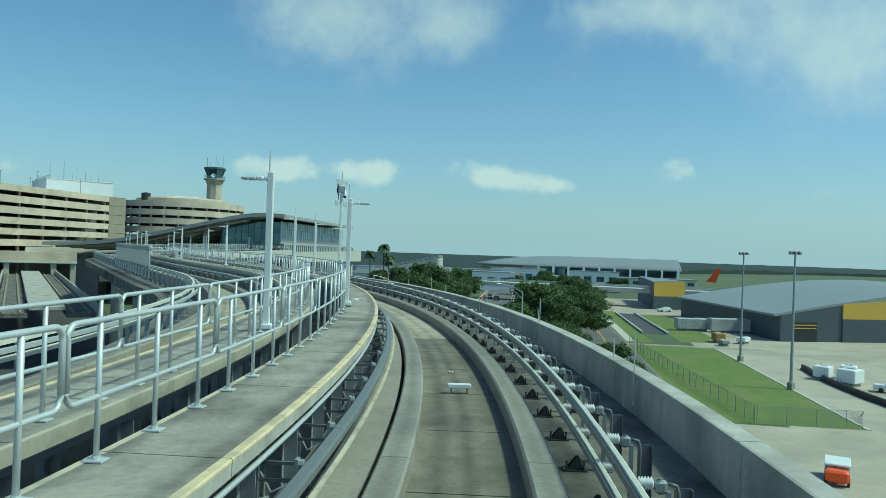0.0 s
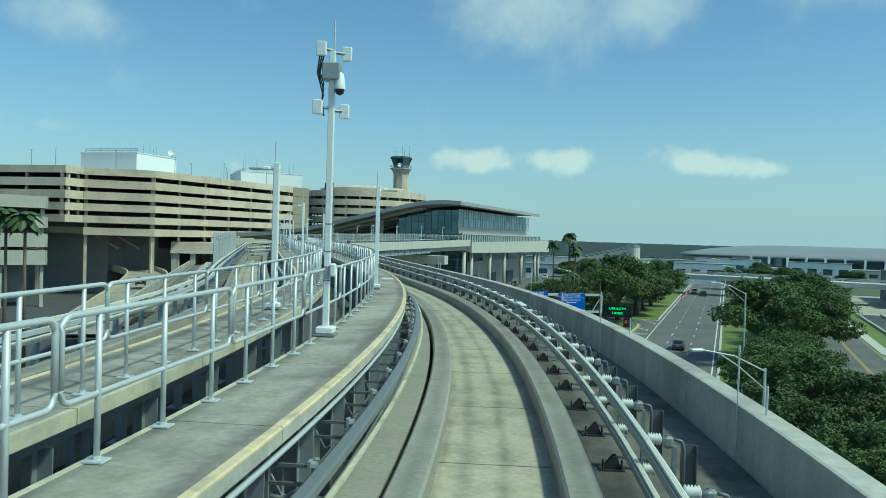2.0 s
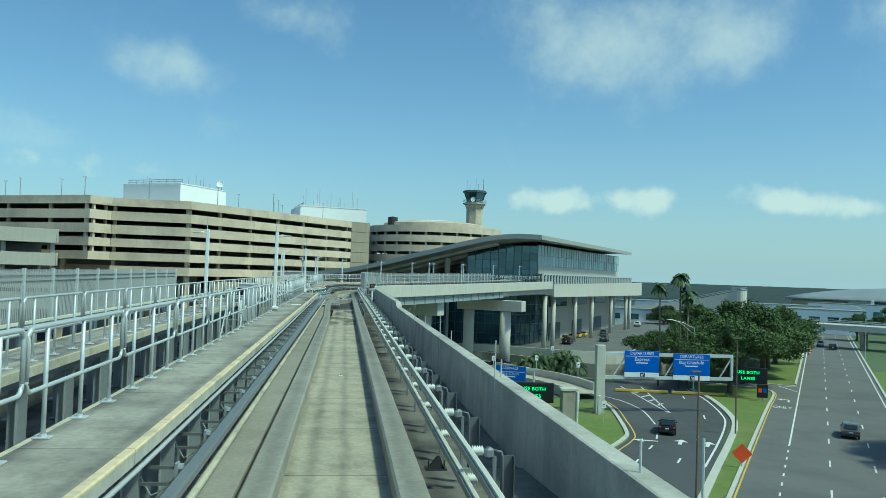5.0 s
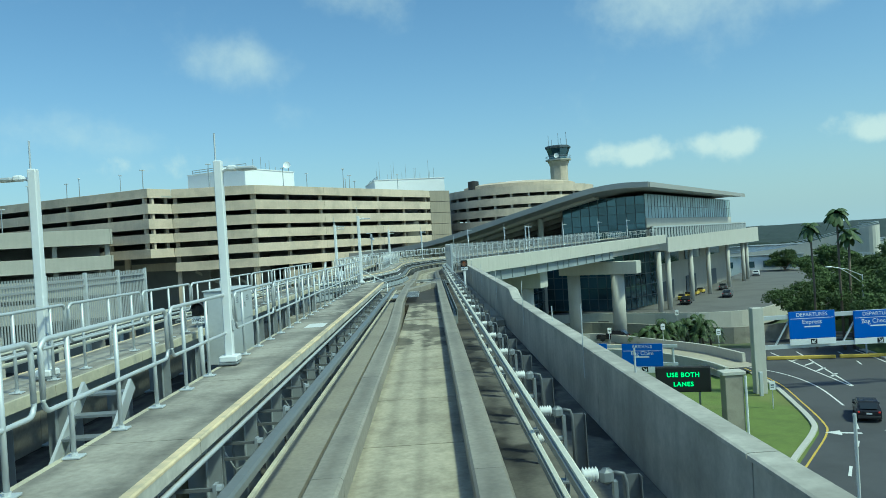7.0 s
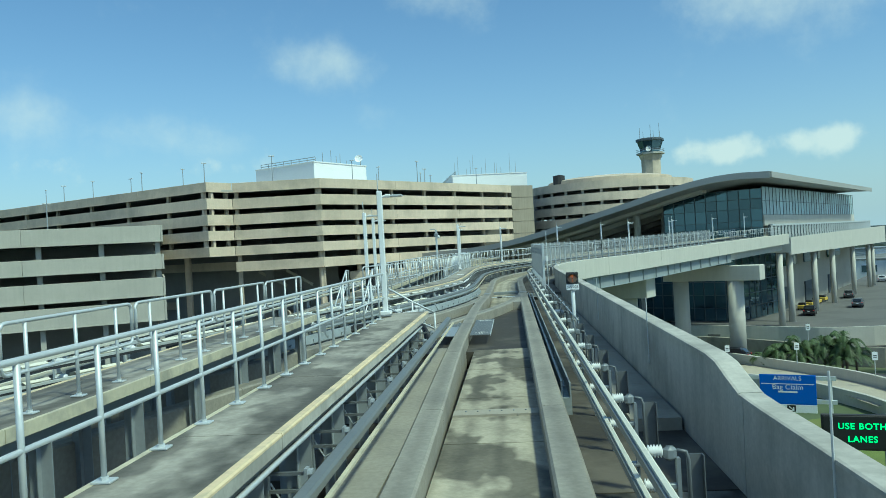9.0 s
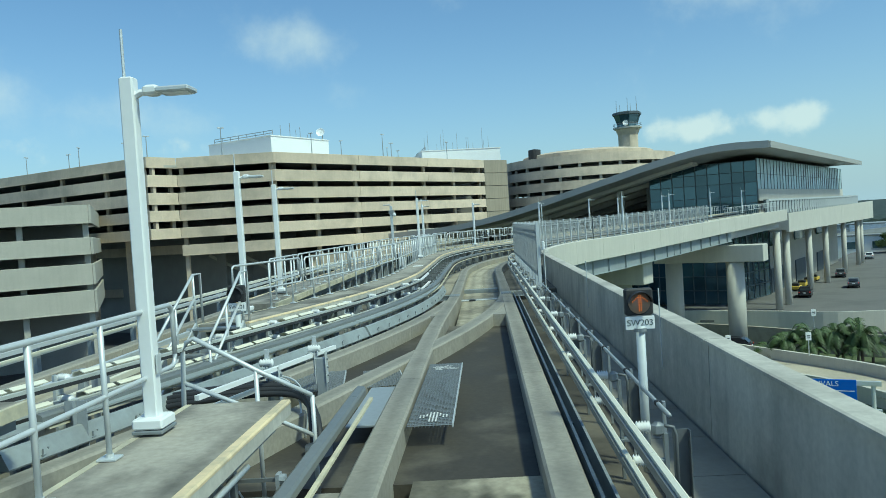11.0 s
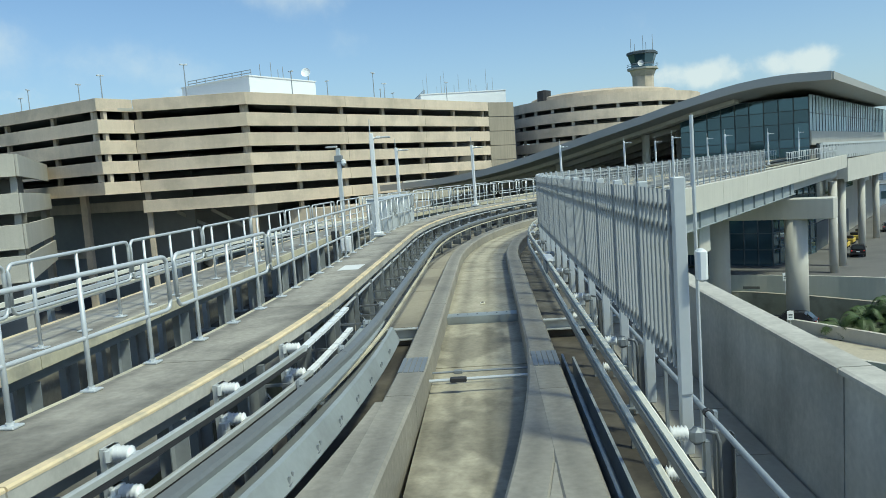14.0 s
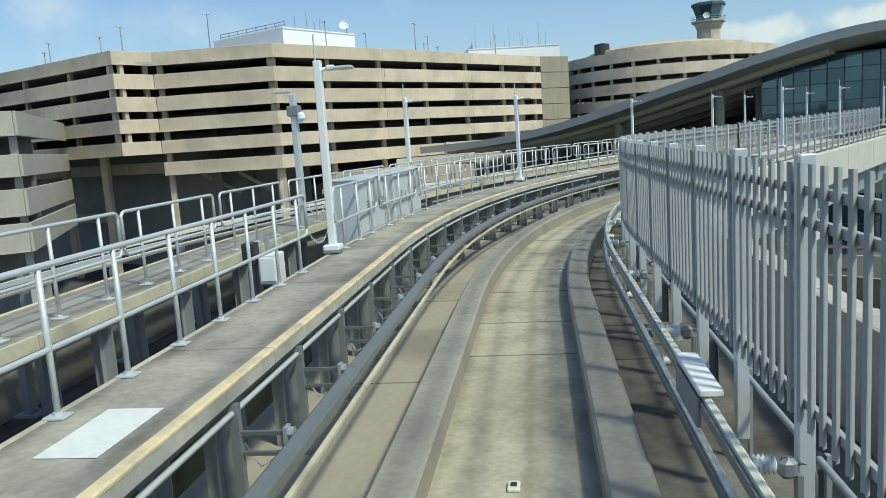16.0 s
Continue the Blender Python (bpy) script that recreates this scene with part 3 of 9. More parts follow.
# steel box girders under the approach, set back below the parapet
for k in range(3):
    q0, q1 = S_STR - 2 + 19.6 * k, S_STR - 2 + 19.6 * (k + 1) - 0.12
    wide = lambda q: 1.25 * ease(S_STR - 6, S_B2 + 6, q)
    g = Geo()
    sweep(g, [(2.45, -2.72), (2.95, -2.72), (2.95, -2.68), (2.80, -2.68), (2.80, -1.72), (3.0, -1.72), (3.0, -1.66), (2.45, -1.66)], q0, q1, 1.5, wide)
    g.put("steel_girder", GIRDER_GREY, parapet, "blue-grey painted steel girder")
    for j in range(6):
        q = q0 + 1.5 + 3.2 * j
        Geo().box((2.87 + wide(q), 0, -2.2), (0.13, 0.03, 0.96), frame_at(q, 0, 0)).put("stiffener", GIRDER_GREY, parapet)
# wide deck under the last stretch
g = Geo()
sweep(g, [(-10.5, -2.6), (3.4, -2.6), (3.4, -1.64), (-10.5, -1.64)], S_B2 + 4, S_END, 3.0)
g.put("station_deck", LIGHT_CONC, parapet)
# thin stakes along the parapet
s = S0 + 3
while s < S_STR - 12:
    Geo().tube([at(s, 2.96, -0.95), at(s, 2.96, 0.35)], 0.011, 6).put("stake", GALV, parapet)
    s += 8.6

# low ledge beside the parapet past the crossover
ledge = thing("cable_ledge", "low concrete cable trough covers along the parapet foot", "cable trough", kind="structure")
s = s_at(91.0)
while s < S_STR + 10:
    sweep(Geo(), rect(2.15, 2.96, -1.59, -1.38), s, s + 1.48, 0.8).put("trough_cover", CONCRETE, ledge)
    s += 1.5

# ---- walkways ----
walkway = thing("walkway", "grey concrete emergency walkway with a worn yellow edge", "walkway", kind="structure")


def lay_walkway(parent, mid, s0, s1, half=0.515, edge_side=1):
    n = max(1, round((s1 - s0) / 3.05))
    for i in range(n):
        a, b = s0 + (s1 - s0) * i / n + 0.008, s0 + (s1 - s0) * (i + 1) / n - 0.008
        e = half - 0.085
        sweep(Geo(), rect(-half + 0.06, e, -0.14, 0.0) if edge_side > 0 else rect(-e, half - 0.06, -0.14, 0.0), a, b, 1.0, mid).put("slab", WALK_CONC, parent)
        if edge_side > 0:
            sweep(Geo(), [(e + 0.002, -0.03), (half, -0.03), (half, -0.012), (half - 0.012, 0.003), (e + 0.002, 0.003)], a, b, 1.0, mid).put("painted_edge", YELLOW_EDGE, parent)
            sweep(Geo(), rect(e + 0.002, half - 0.004, -0.14, -0.031), a, b, 1.0, mid).put("edge_face", PARA_CONC, parent)
            sweep(Geo(), [(-half, -0.14), (-half + 0.058, -0.14), (-half + 0.058, 0.003), (-half, 0.003)], a, b, 1.0, mid).put("painted_line", CREAM_EDGE, parent)
        else:
            sweep(Geo(), [(-half, -0.03), (-e - 0.002, -0.03), (-e - 0.002, 0.003), (-half, 0.003)], a, b, 1.0, mid).put("painted_edge", YELLOW_EDGE, parent)
            sweep(Geo(), rect(-half + 0.004, -e - 0.002, -0.14, -0.031), a, b, 1.0, mid).put("edge_face", PARA_CONC, parent)
            sweep(Geo(), [(half - 0.058, -0.14), (half, -0.14), (half, 0.003), (half - 0.058, 0.003)], a, b, 1.0, mid).put("painted_line", CREAM_EDGE, parent)
    g = Geo()
    for o in (-half + 0.14, half - 0.22):
        sweep(g, rect(o - 0.05, o + 0.05, -0.30, -0.142), s0, s1, 1.5, mid)
    g.put("support_beam", GALV_DARK, parent)


mid_a = lambda s: -2.235
mid_a2 = lambda s: merge_s(s) - 2.51
S_A_END, S_A2 = s_at(97.2), s_at(104.0)
lay_walkway(walkway, mid_a, S0, S_A_END)
lay_walkway(walkway, mid_a2, S_A2, S_END)
far_walkway = thing("far_walkway", "grey concrete emergency walkway beside the second track", "walkway", kind="structure")
lay_walkway(far_walkway, walk_b, S0, s_at(97.8), 0.61, -1)
lay_walkway(far_walkway, walk_b, s_at(107.6), S_B2 + 30, 0.61, -1)


def supports(parent, mid, s0, s1, step, half):
    """Steel posts with base plates under a walkway."""
    g = Geo()
    g.box((0, 0, -0.65), (0.012, 0.16, 1.30))
    g.box((-0.07, 0, -0.65), (0.14, 0.014, 1.30))
    g.box((0.07, 0, -0.65), (0.14, 0.014, 1.30))
    g.box((0, 0, -1.29), (0.32, 0.26, 0.025))
    me = None
    s = s0
    while s < s1:
        for o in (-half + 0.2, half - 0.25):
            m = frame_at(s, mid(s) + o, -0.30)
            if me is None:
                ob = g.put("support_post", STEEL_GREY, parent)
                me = ob.data
            else:
                ob = new("support_post", me)
                ob.parent = parent
            ob.matrix_basis = m
        s += step


supports(walkway, mid_a, S0 + 0.5, S_A_END, 1.55, 0.515)
supports(walkway, mid_a2, S_A2 + 0.4, S_STR + 20, 1.55, 0.515)
supports(far_walkway, walk_b, S0 + 0.5, S_STR + 12, 2.1, 0.61)

# slab below the gap between the tracks, and the second track
second = thing("second_guideway", "second concrete guideway track running beside the first", "guideway", kind="structure")
g = Geo()
sweep(g, rect(-3.2, 3.9, -2.5, -1.62), S0, S_B2 + 30, 2.0, track_2)
# darkened likewise, for the shade between and below the walkways
g.put("girder", GRIME_SHADE_FLOOR, second)
pieces(second, "plinth", PL, S0, S_B2 + 30, 6.2, RUN_CONC, 0.012, track_2, 1.5)
pieces(second, "plinth", PLM, S0, S_B2 + 30, 6.2, RUN_CONC, 0.012, track_2, 1.5)
pieces(second, "deck_slab", rect(-0.68, 0.68, -1.61, -1.12), S0, S_B2 + 30, 6.2, DECK_CONC, 0.03, track_2, 1.5)
for o, z in ((1.5, -0.40), (-1.5, -0.40), (-1.75, -0.30), (-1.75, -0.62), (1.72, -0.62)):
    g = Geo()
    sweep(g, rect(o - 0.045, o + 0.045, z - 0.05, z + 0.04), S0, S_B2 + 30, 1.5, track_2)
    g.put("side_rail", GALV if abs(o) < 1.6 else CREAM_RAIL, second)
s, me = S0 + 0.7, None
while s < S_STR + 10:
    for o in (-1.95, 1.6):
        if me is None:
            ob = Geo().box((0, 0, -0.85), (0.10, 0.14, 1.1)).box((0, 0, -1.4), (0.3, 0.3, 0.03)).box((0.0, 0, -0.36), (0.3, 0.08, 0.1)).put("rail_post", STEEL_GREY, second)
            me = ob.data
        else:
            ob = new("rail_post", me)
            ob.parent = second
        ob.matrix_basis = frame_at(s, track_2(s) + o, 0)
    s += 2.3


# ---- railings ----
def railing_panel(length=2.86, posts=3):
    r = thing("railing", "galvanised tubular steel handrail panel with rounded ends", "railing", group="walkway railings")
    h, m = 1.02, 0.47
    a, b = -length / 2 + 0.05, length / 2 - 0.05

    top = [(0, a, m + 0.10)] + [(0, a + 0.09 * (1 - math.cos(t)), h - 0.09 + 0.09 * math.sin(t)) for t in [math.pi / 2 * q / 4 for q in range(5)]]
    top += [(0, b - 0.09 * (1 - math.sin(t)), h - 0.09 + 0.09 * math.cos(t)) for t in [math.pi / 2 * q / 4 for q in range(5)]] + [(0, b, m + 0.10)]
    Geo().tube(top, 0.023, 8).put("top_rail", GALV, r, smooth=True)
    low = [(0, a, m + 0.10)] + [(0, a + 0.09 * (1 - math.cos(t)), m + 0.09 - 0.09 * math.sin(t)) for t in [math.pi / 2 * q / 4 for q in range(5)]]
    low += [(0, b - 0.09 * (1 - math.sin(t)), m + 0.09 - 0.09 * math.cos(t)) for t in [math.pi / 2 * q / 4 for q in range(5)]] + [(0, b, m + 0.10)]
    Geo().tube(low, 0.021, 8).put("mid_rail", GALV, r, smooth=True)
    for k in range(posts):
        y = (k - (posts - 1) / 2) * length / posts
        post = Geo().tube([(0.0, y, 0.0), (0.0, y, h - 0.02)], 0.022, 8).put("post", GALV, r, smooth=True)
        foot = Geo().box((0, y, 0.012), (0.15, 0.13, 0.018), bevel=0.004).tube([(0, y, 0.018), (0, y, 0.045)], 0.032, 8)
        foot.put("base_plate", GALV, post)
    return r


PANEL = None


def run_railing(off, s0, s1, face=1):
    global PANEL
    n = max(1, round((s1 - s0) / 2.86))
    step = (s1 - s0) / n
    for i in range(n):
        p, q = s0 + i * step, s0 + (i + 1) * step
        a, b = at(p, off(p), 0), at(q, off(q), 0)
        d = b - a
        m = Matrix.Translation((a + b) / 2) @ Matrix.Rotation(math.atan2(-d.x, d.y), 4, "Z")
        if PANEL is None:
            PANEL = railing_panel()
            PANEL.matrix_basis = m
        else:
            copy_thing(PANEL, m)


run_railing(lambda s: -2.63, S0 + 0.2, s_at(80.6))
LONG = railing_panel(16.2, 18)
LONG.matrix_basis = frame_at(s_at(88.72), -2.64, 0)
run_railing(lambda s: merge_s(s) - 2.90, S_A2 + 0.9, s_at(116.5))
LONG_2 = railing_panel(9.75, 11)
LONG_2.matrix_basis = frame_at(s_at(121.45), -2.93, 0)
run_railing(lambda s: -2.90, s_at(127.5), S_END - 2)
# opening in the railing, closed by two chains
chains = thing("chain_gate", "pair of slack galvanised chains across a railing opening", "chain")
for z in (0.92, 0.5):
    for i in range(22):
        t = (i + 0.5) / 22
        p = at(s_at(126.35) + 1.1 * t, -2.93, z - 0.5 * (1 - (2 * t - 1) ** 2) * 0.45)
        Geo().box((0, 0, 0), (0.022 if i % 2 else 0.008, 0.052, 0.008 if i % 2 else 0.022), Matrix.Translation(p), 0.003).put("link", GALV, chains)
unit_box = thing("equipment_box", "white wall box and black box hung between the walkways", "equipment box")
UM = frame_at(s_at(127.1), -3.95, 0)
Geo().box((0.12, 0.1, -0.12), (0.3, 0.36, 0.46), UM, 0.015).put("white_case", WHITE_PAINT, unit_box)
Geo().box((0.12, -0.09, -0.12), (0.24, 0.02, 0.36), UM, 0.006).put("door", SIGN_WHITE, unit_box)
Geo().box((-0.16, 0.0, 0.12), (0.2, 0.22, 0.34), UM, 0.012).put("black_case", BLACK, unit_box)
Geo().box((0.0, 0.3, -0.6), (0.06, 0.06, 1.9), UM).put("post", STEEL_GREY, unit_box)
run_railing(lambda s: walk_b(s) + 0.36, S0 + 0.5, s_at(97.4))
run_railing(lambda s: walk_b(s) + 0.36, s_at(108.0), S_B2 + 28)


# ---- parking garage ----
def unit(a, b):
    d = Vector((b[0] - a[0], b[1] - a[1]))
    return d / d.length, d.length


def garage_face(parent, a, b, tops, height, col_gap, mat, deep=16.0, foot=True, back=True):
    """One face: a spandrel at each level, columns between them, dark slabs behind, columns to the ground."""
    d, length = unit(a, b)
    nrm = Vector((d.y, -d.x))
    rz = math.atan2(d.y, d.x)
    mid = Vector((a[0], a[1])) + d * length / 2
    for k, z in enumerate(tops):
        h = height[k] if isinstance(height, (list, tuple)) else height
        n = max(1, round(length / 18.0))
        for i in range(n):
            c = Vector((a[0], a[1])) + d * (length * (i + 0.5) / n)
            m = Matrix.Translation((c.x, c.y, z - h / 2)) @ Matrix.Rotation(rz, 4, "Z")
            g = Geo().box((0, 0.15, 0), (length / n - 0.03, 0.3, h), m, 0.03)
            g.box((0, 0.10, -h / 2 + 0.06), (length / n - 0.03, 0.36, 0.12), m)
            g.put("spandrel", mat, parent)
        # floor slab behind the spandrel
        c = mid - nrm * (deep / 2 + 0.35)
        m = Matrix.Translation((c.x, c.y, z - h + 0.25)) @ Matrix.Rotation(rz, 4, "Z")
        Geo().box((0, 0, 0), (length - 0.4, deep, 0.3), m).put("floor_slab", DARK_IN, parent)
    n = max(1, round(length / col_gap))
    zb = tops[-1] - (height[-1] if isinstance(height, (list, tuple)) else height)
    for i in range(n + 1):
        c = Vector((a[0], a[1])) + d * min(max(length * i / n, 0.4), length - 0.4) - nrm * 1.35
        m = Matrix.Translation((c.x, c.y, 0)) @ Matrix.Rotation(rz, 4, "Z")
        z1 = tops[0] - 0.5
        z0 = GROUND if foot else zb
        Geo().box((0, 0, (z0 + z1) / 2), (0.7, 0.55, z1 - z0), m, 0.03).put("column", mat, parent)
    if not back:
        return
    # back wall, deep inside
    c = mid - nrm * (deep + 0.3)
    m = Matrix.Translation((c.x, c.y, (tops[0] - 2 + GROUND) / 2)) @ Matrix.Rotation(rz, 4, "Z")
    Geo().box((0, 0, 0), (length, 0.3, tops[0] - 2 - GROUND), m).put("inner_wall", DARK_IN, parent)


TOPS = [15.3 - 2.87 * k for k in range(6)]
HS = [1.75, 1.9, 1.9, 1.75, 1.7, 1.75]
GA, GA2, GB, GC = (-35.2, 207.9), (-32.3, 212.6), (-16.3, 213.7), (18.2, 260.0)
GL = (-35.2 - 0.89 * 95, 207.9 + 0.455 * 95)
garage = thing("parking_garage", "tan precast concrete multi-storey parking garage with open dark levels", "parking garage")
garage_face(garage, GL, GA, TOPS[:5], HS[:5], 12.0, GARAGE_CONC, 15.0, foot=False)
garage_face(garage, GA, GA2, TOPS[:5], HS[:5], 9.0, GARAGE_CONC, 6.0, foot=False, back=False)
garage_face(garage, GA2, GB, TOPS, HS, 18.0, GARAGE_CONC, 15.0)
garage_face(garage, GB, GC, TOPS, HS, 9.1, GARAGE_CONC, 16.0)
GD = (23.4, 264.0)
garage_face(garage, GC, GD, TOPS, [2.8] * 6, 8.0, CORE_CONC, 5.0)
# roof deck
g = Geo()
g.prism([(GA[0], GA[1] + 0.4), (GA2[0] + 0.5, GA2[1] + 0.4), (GB[0] - 0.2, GB[1] + 0.5), (GC[0] - 0.5, GC[1] + 0.3), (14, 330), (-120, 330), (GL[0], GL[1] + 0.4)], 13.7, 14.05)
g.put("roof_deck", GREY_GARAGE, garage)
# set-back columns and a dark ramp under the first corner
for x, y in ((-43.0, 216.5), (-52.0, 221.0), (-62.0, 226.5), (-74.0, 232.0)):
    Geo().box((x, y, (GROUND + 3.5) / 2), (1.0, 0.9, 3.5 - GROUND), None, 0.05).put("pier", GARAGE_CONC, garage)
Geo().box((-58, 229.5, 0.2), (52, 0.8, 1.6), Matrix.Translation((-58, 222.5, 0)) @ Matrix.Rotation(radians(-27), 4, "Z") @ Matrix.Translation((58, -222.5, 0)), 0.04).put("ledge_beam", GARAGE_CONC, garage)
for i, (x0, x1) in enumerate(((-31.5, -26.0), (-26.0, -21.0))):
    Geo().bar((x0, 222.5, -1.2), (x1, 222.5, -4.2), 0.35, 0.5).put("brace", GREY_GARAGE, garage)
# the low wall and small square openings at the foot of the long face
d, _ = unit(GB, GC)
for t0, t1, zt in ((20.0, 57.0, -0.95), (31.0, 57.0, 1.0)):
    a = Vector(GB) + d * t0 + Vector((d.y, -d.x)) * (0.4 if zt < 0 else 0.25)
    c = a + d * (t1 - t0) / 2
    m = Matrix.Translation((c.x, c.y, (zt + GROUND) / 2)) @ Matrix.Rotation(math.atan2(d.y, d.x), 4, "Z")
    Geo().box((0, 0, 0), (t1 - t0, 0.3, zt - GROUND), m, 0.03).put("low_wall", LIGHT_CONC, garage)

# spiral ramp drum
drum = thing("spiral_ramp", "round tan concrete spiral car ramp with open bands", "car ramp")
DC = (44.0, 282.0)
for k, z in enumerate(TOPS):
    h = 1.95
    g = Geo()
    g.lathe([(20.7, z - h), (21.0, z - h), (21.0, z), (20.7, z), (20.7, z - h)], (DC[0], DC[1], 0), 64)
    g.put("ramp_band", GARAGE_CONC, drum, smooth=False)
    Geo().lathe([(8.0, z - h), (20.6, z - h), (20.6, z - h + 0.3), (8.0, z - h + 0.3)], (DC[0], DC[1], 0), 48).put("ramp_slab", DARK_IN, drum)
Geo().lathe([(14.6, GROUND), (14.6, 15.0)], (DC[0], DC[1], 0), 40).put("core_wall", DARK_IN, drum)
Geo().lathe([(0.01, 17.3), (12.5, 17.2), (15.5, 16.7), (15.9, 16.5), (15.9, 14.2), (20.7, 14.0)], (DC[0], DC[1], 0), 48).put("top_ring", GARAGE_CONC, drum, "paler concrete top ring")
Geo().lathe([(0.01, 17.9), (7.0, 17.7), (11.0, 17.25)], (DC[0], DC[1], 0), 40).put("dome", WHITE_WALL, drum, "white shallow dome")
for q in range(28):
    t = 2 * math.pi * q / 28
    Geo().box((DC[0] + 20.2 * math.cos(t), DC[1] + 20.2 * math.sin(t), 0), (0.6, 0.6, 30), None).put("ramp_column", GREY_GARAGE, drum)
Geo().lathe([(1.5, 15.5), (1.5, 18.0), (0.01, 18.3)], (30.5, 274.5, 0), 14).put("vent_drum", BLACK, drum, "black roof vent drum")


# added wall that keeps sky from showing through the open levels
Geo().box((12.0, 276.0, -0.9), (26.0, 0.5, 28.6)).put("inner_wall", DARK_IN, garage)


def penthouse(name, k, ax, ln_r, ln_l, z0, z1, label):
    """A rooftop plant room: corner k, one face running along ax, the other to its left."""
    r = thing(name, label, "plant room")
    d = Vector((math.sin(radians(ax)), math.cos(radians(ax))))
    e = Vector((-d.y, d.x))
    poly = [k, k + d * ln_r, k + d * ln_r + e * ln_l, k + e * ln_l]
    Geo().prism([tuple(p) for p in poly], z0, z1).put("body", WHITE_WALL, r)
    Geo().prism([tuple(k + (d * a + e * b)) for a, b in ((-0.15, -0.15), (ln_r + 0.15, -0.15), (ln_r + 0.15, ln_l + 0.15), (-0.15, ln_l + 0.15))], z1 - 0.25, z1 - 0.05).put("coping", WHITE_PAINT, r)
    # guard rail along the left edge
    for h in (0.55, 1.1):
        a, b = k + e * 0.6 + d * 1.2, k + e * (ln_l - 0.6) + d * 1.2
        Geo().tube([(a.x, a.y, z1 + h), (b.x, b.y, z1 + h)], 0.09, 5).put("guard_rail", STEEL_GREY, r)
    for i in range(8):
        p = k + e * (0.6 + (ln_l - 1.2) * i / 7) + d * 1.2
        Geo().tube([(p.x, p.y, z1 - 0.1), (p.x, p.y, z1 + 1.1)], 0.08, 5).put("rail_post", STEEL_GREY, r)
    return r, d, e


ph, d, e = penthouse("roof_plant_room", Vector((-26.5, 249.8)), 29.6, 18.4, 19.5, 14.0, 22.95, "white rooftop plant room with guard rail and dish")
p = Vector((-18.4, 264.0))
g = Geo()
g.tube([(p.x, p.y, 22.9), (p.x, p.y, 24.2)], 0.12, 6)
g.put("dish_post", STEEL_GREY, ph)
Geo().lathe([(0.05, 0.0), (0.6, 0.08), (0.95, 0.3), (1.0, 0.32)], (0, 0, 0), 16).put("dish", WHITE_PAINT, ph).matrix_basis = Matrix.Translation((p.x - 0.3, p.y - 0.3, 24.4)) @ Matrix.Rotation(radians(70), 4, "X")
for i, (q, h) in enumerate(((3.0, 2.2), (6.5, 3.0), (9.0, 1.8), (11.0, 2.6), (14.0, 1.2))):
    c = Vector((-26.5, 249.8)) + e * (i * 0.6) + d * q
    Geo().tube([(c.x, c.y, 22.9), (c.x, c.y, 22.95 + h)], 0.07, 5).put("antenna", STEEL_GREY, ph)
ph2, d, e = penthouse("roof_plant_room", Vector((0.3, 316.4)), 78.0, 23.8, 24.0, 14.0, 23.9, "white rooftop plant room with tall whip antennas")
for i in range(13):
    c = Vector((0.3, 316.4)) + d * (1.0 + 1.75 * i + 0.5 * (i % 3)) + e * (1.0 + 1.7 * (i * 5 % 7))
    h = (4.5, 7.5, 3.0, 5.5, 8.0, 3.5, 6.0, 4.2, 5.0, 3.0, 7.0, 4.0, 5.0)[i]
    Geo().tube([(c.x, c.y, 23.8), (c.x, c.y, 23.3 + h)], 0.085, 5, r2=0.04).put("antenna", STEEL_GREY, ph2)
penthouse("roof_plant_room", Vector((-66.0, 262.0)), 29.6, 12.0, 22.0, 14.0, 17.2, "low white rooftop plant room with guard rail")


def roof_lamp(x, y, h=6.3, two=True):
    r = thing("roof_lamp", "slim grey parking lamp post on the garage roof", "lamp post", group="garage roof lamps")
    Geo().tube([(0, 0, 0), (0, 0, h)], 0.11, 6, r2=0.07).put("post", STEEL_GREY, r)
    for sgn in ((-1, 1) if two else (1,)):
        Geo().box((0.3 * sgn, 0, h), (0.5, 0.3, 0.2), None, 0.04).put("lamp_head", GALV, r)
    Geo().box((0, 0, 0.4), (0.5, 0.5, 0.8), None, 0.05).put("base", LIGHT_CONC, r)
    r.matrix_basis = Matrix.Translation((x, y, 14.0)) @ Matrix.Rotation(0.6, 4, "Z")
    return r


lamp0 = roof_lamp(-26.0, 217.0)
d1, _ = unit(GB, GC)
d0, _ = unit(GA, GL)
spots = [Vector(GB) + d1 * q + Vector((-d1.y, d1.x)) * w for q, w in ((16, 9), (30, 16), (31, 5), (44, 15), (50, 22), (56, 9), (58, 26))]
spots += [Vector(GA) + d0 * q + Vector((0.2, 1.0)) * w for q, w in ((8, 9), (17, 12), (27, 9), (36, 14), (45, 10), (56, 10), (66, 12))]
for p in spots:
    copy_thing(lamp0, Matrix.Translation((p.x, p.y, 14.0)) @ Matrix.Rotation(random.uniform(0, 3), 4, "Z"))

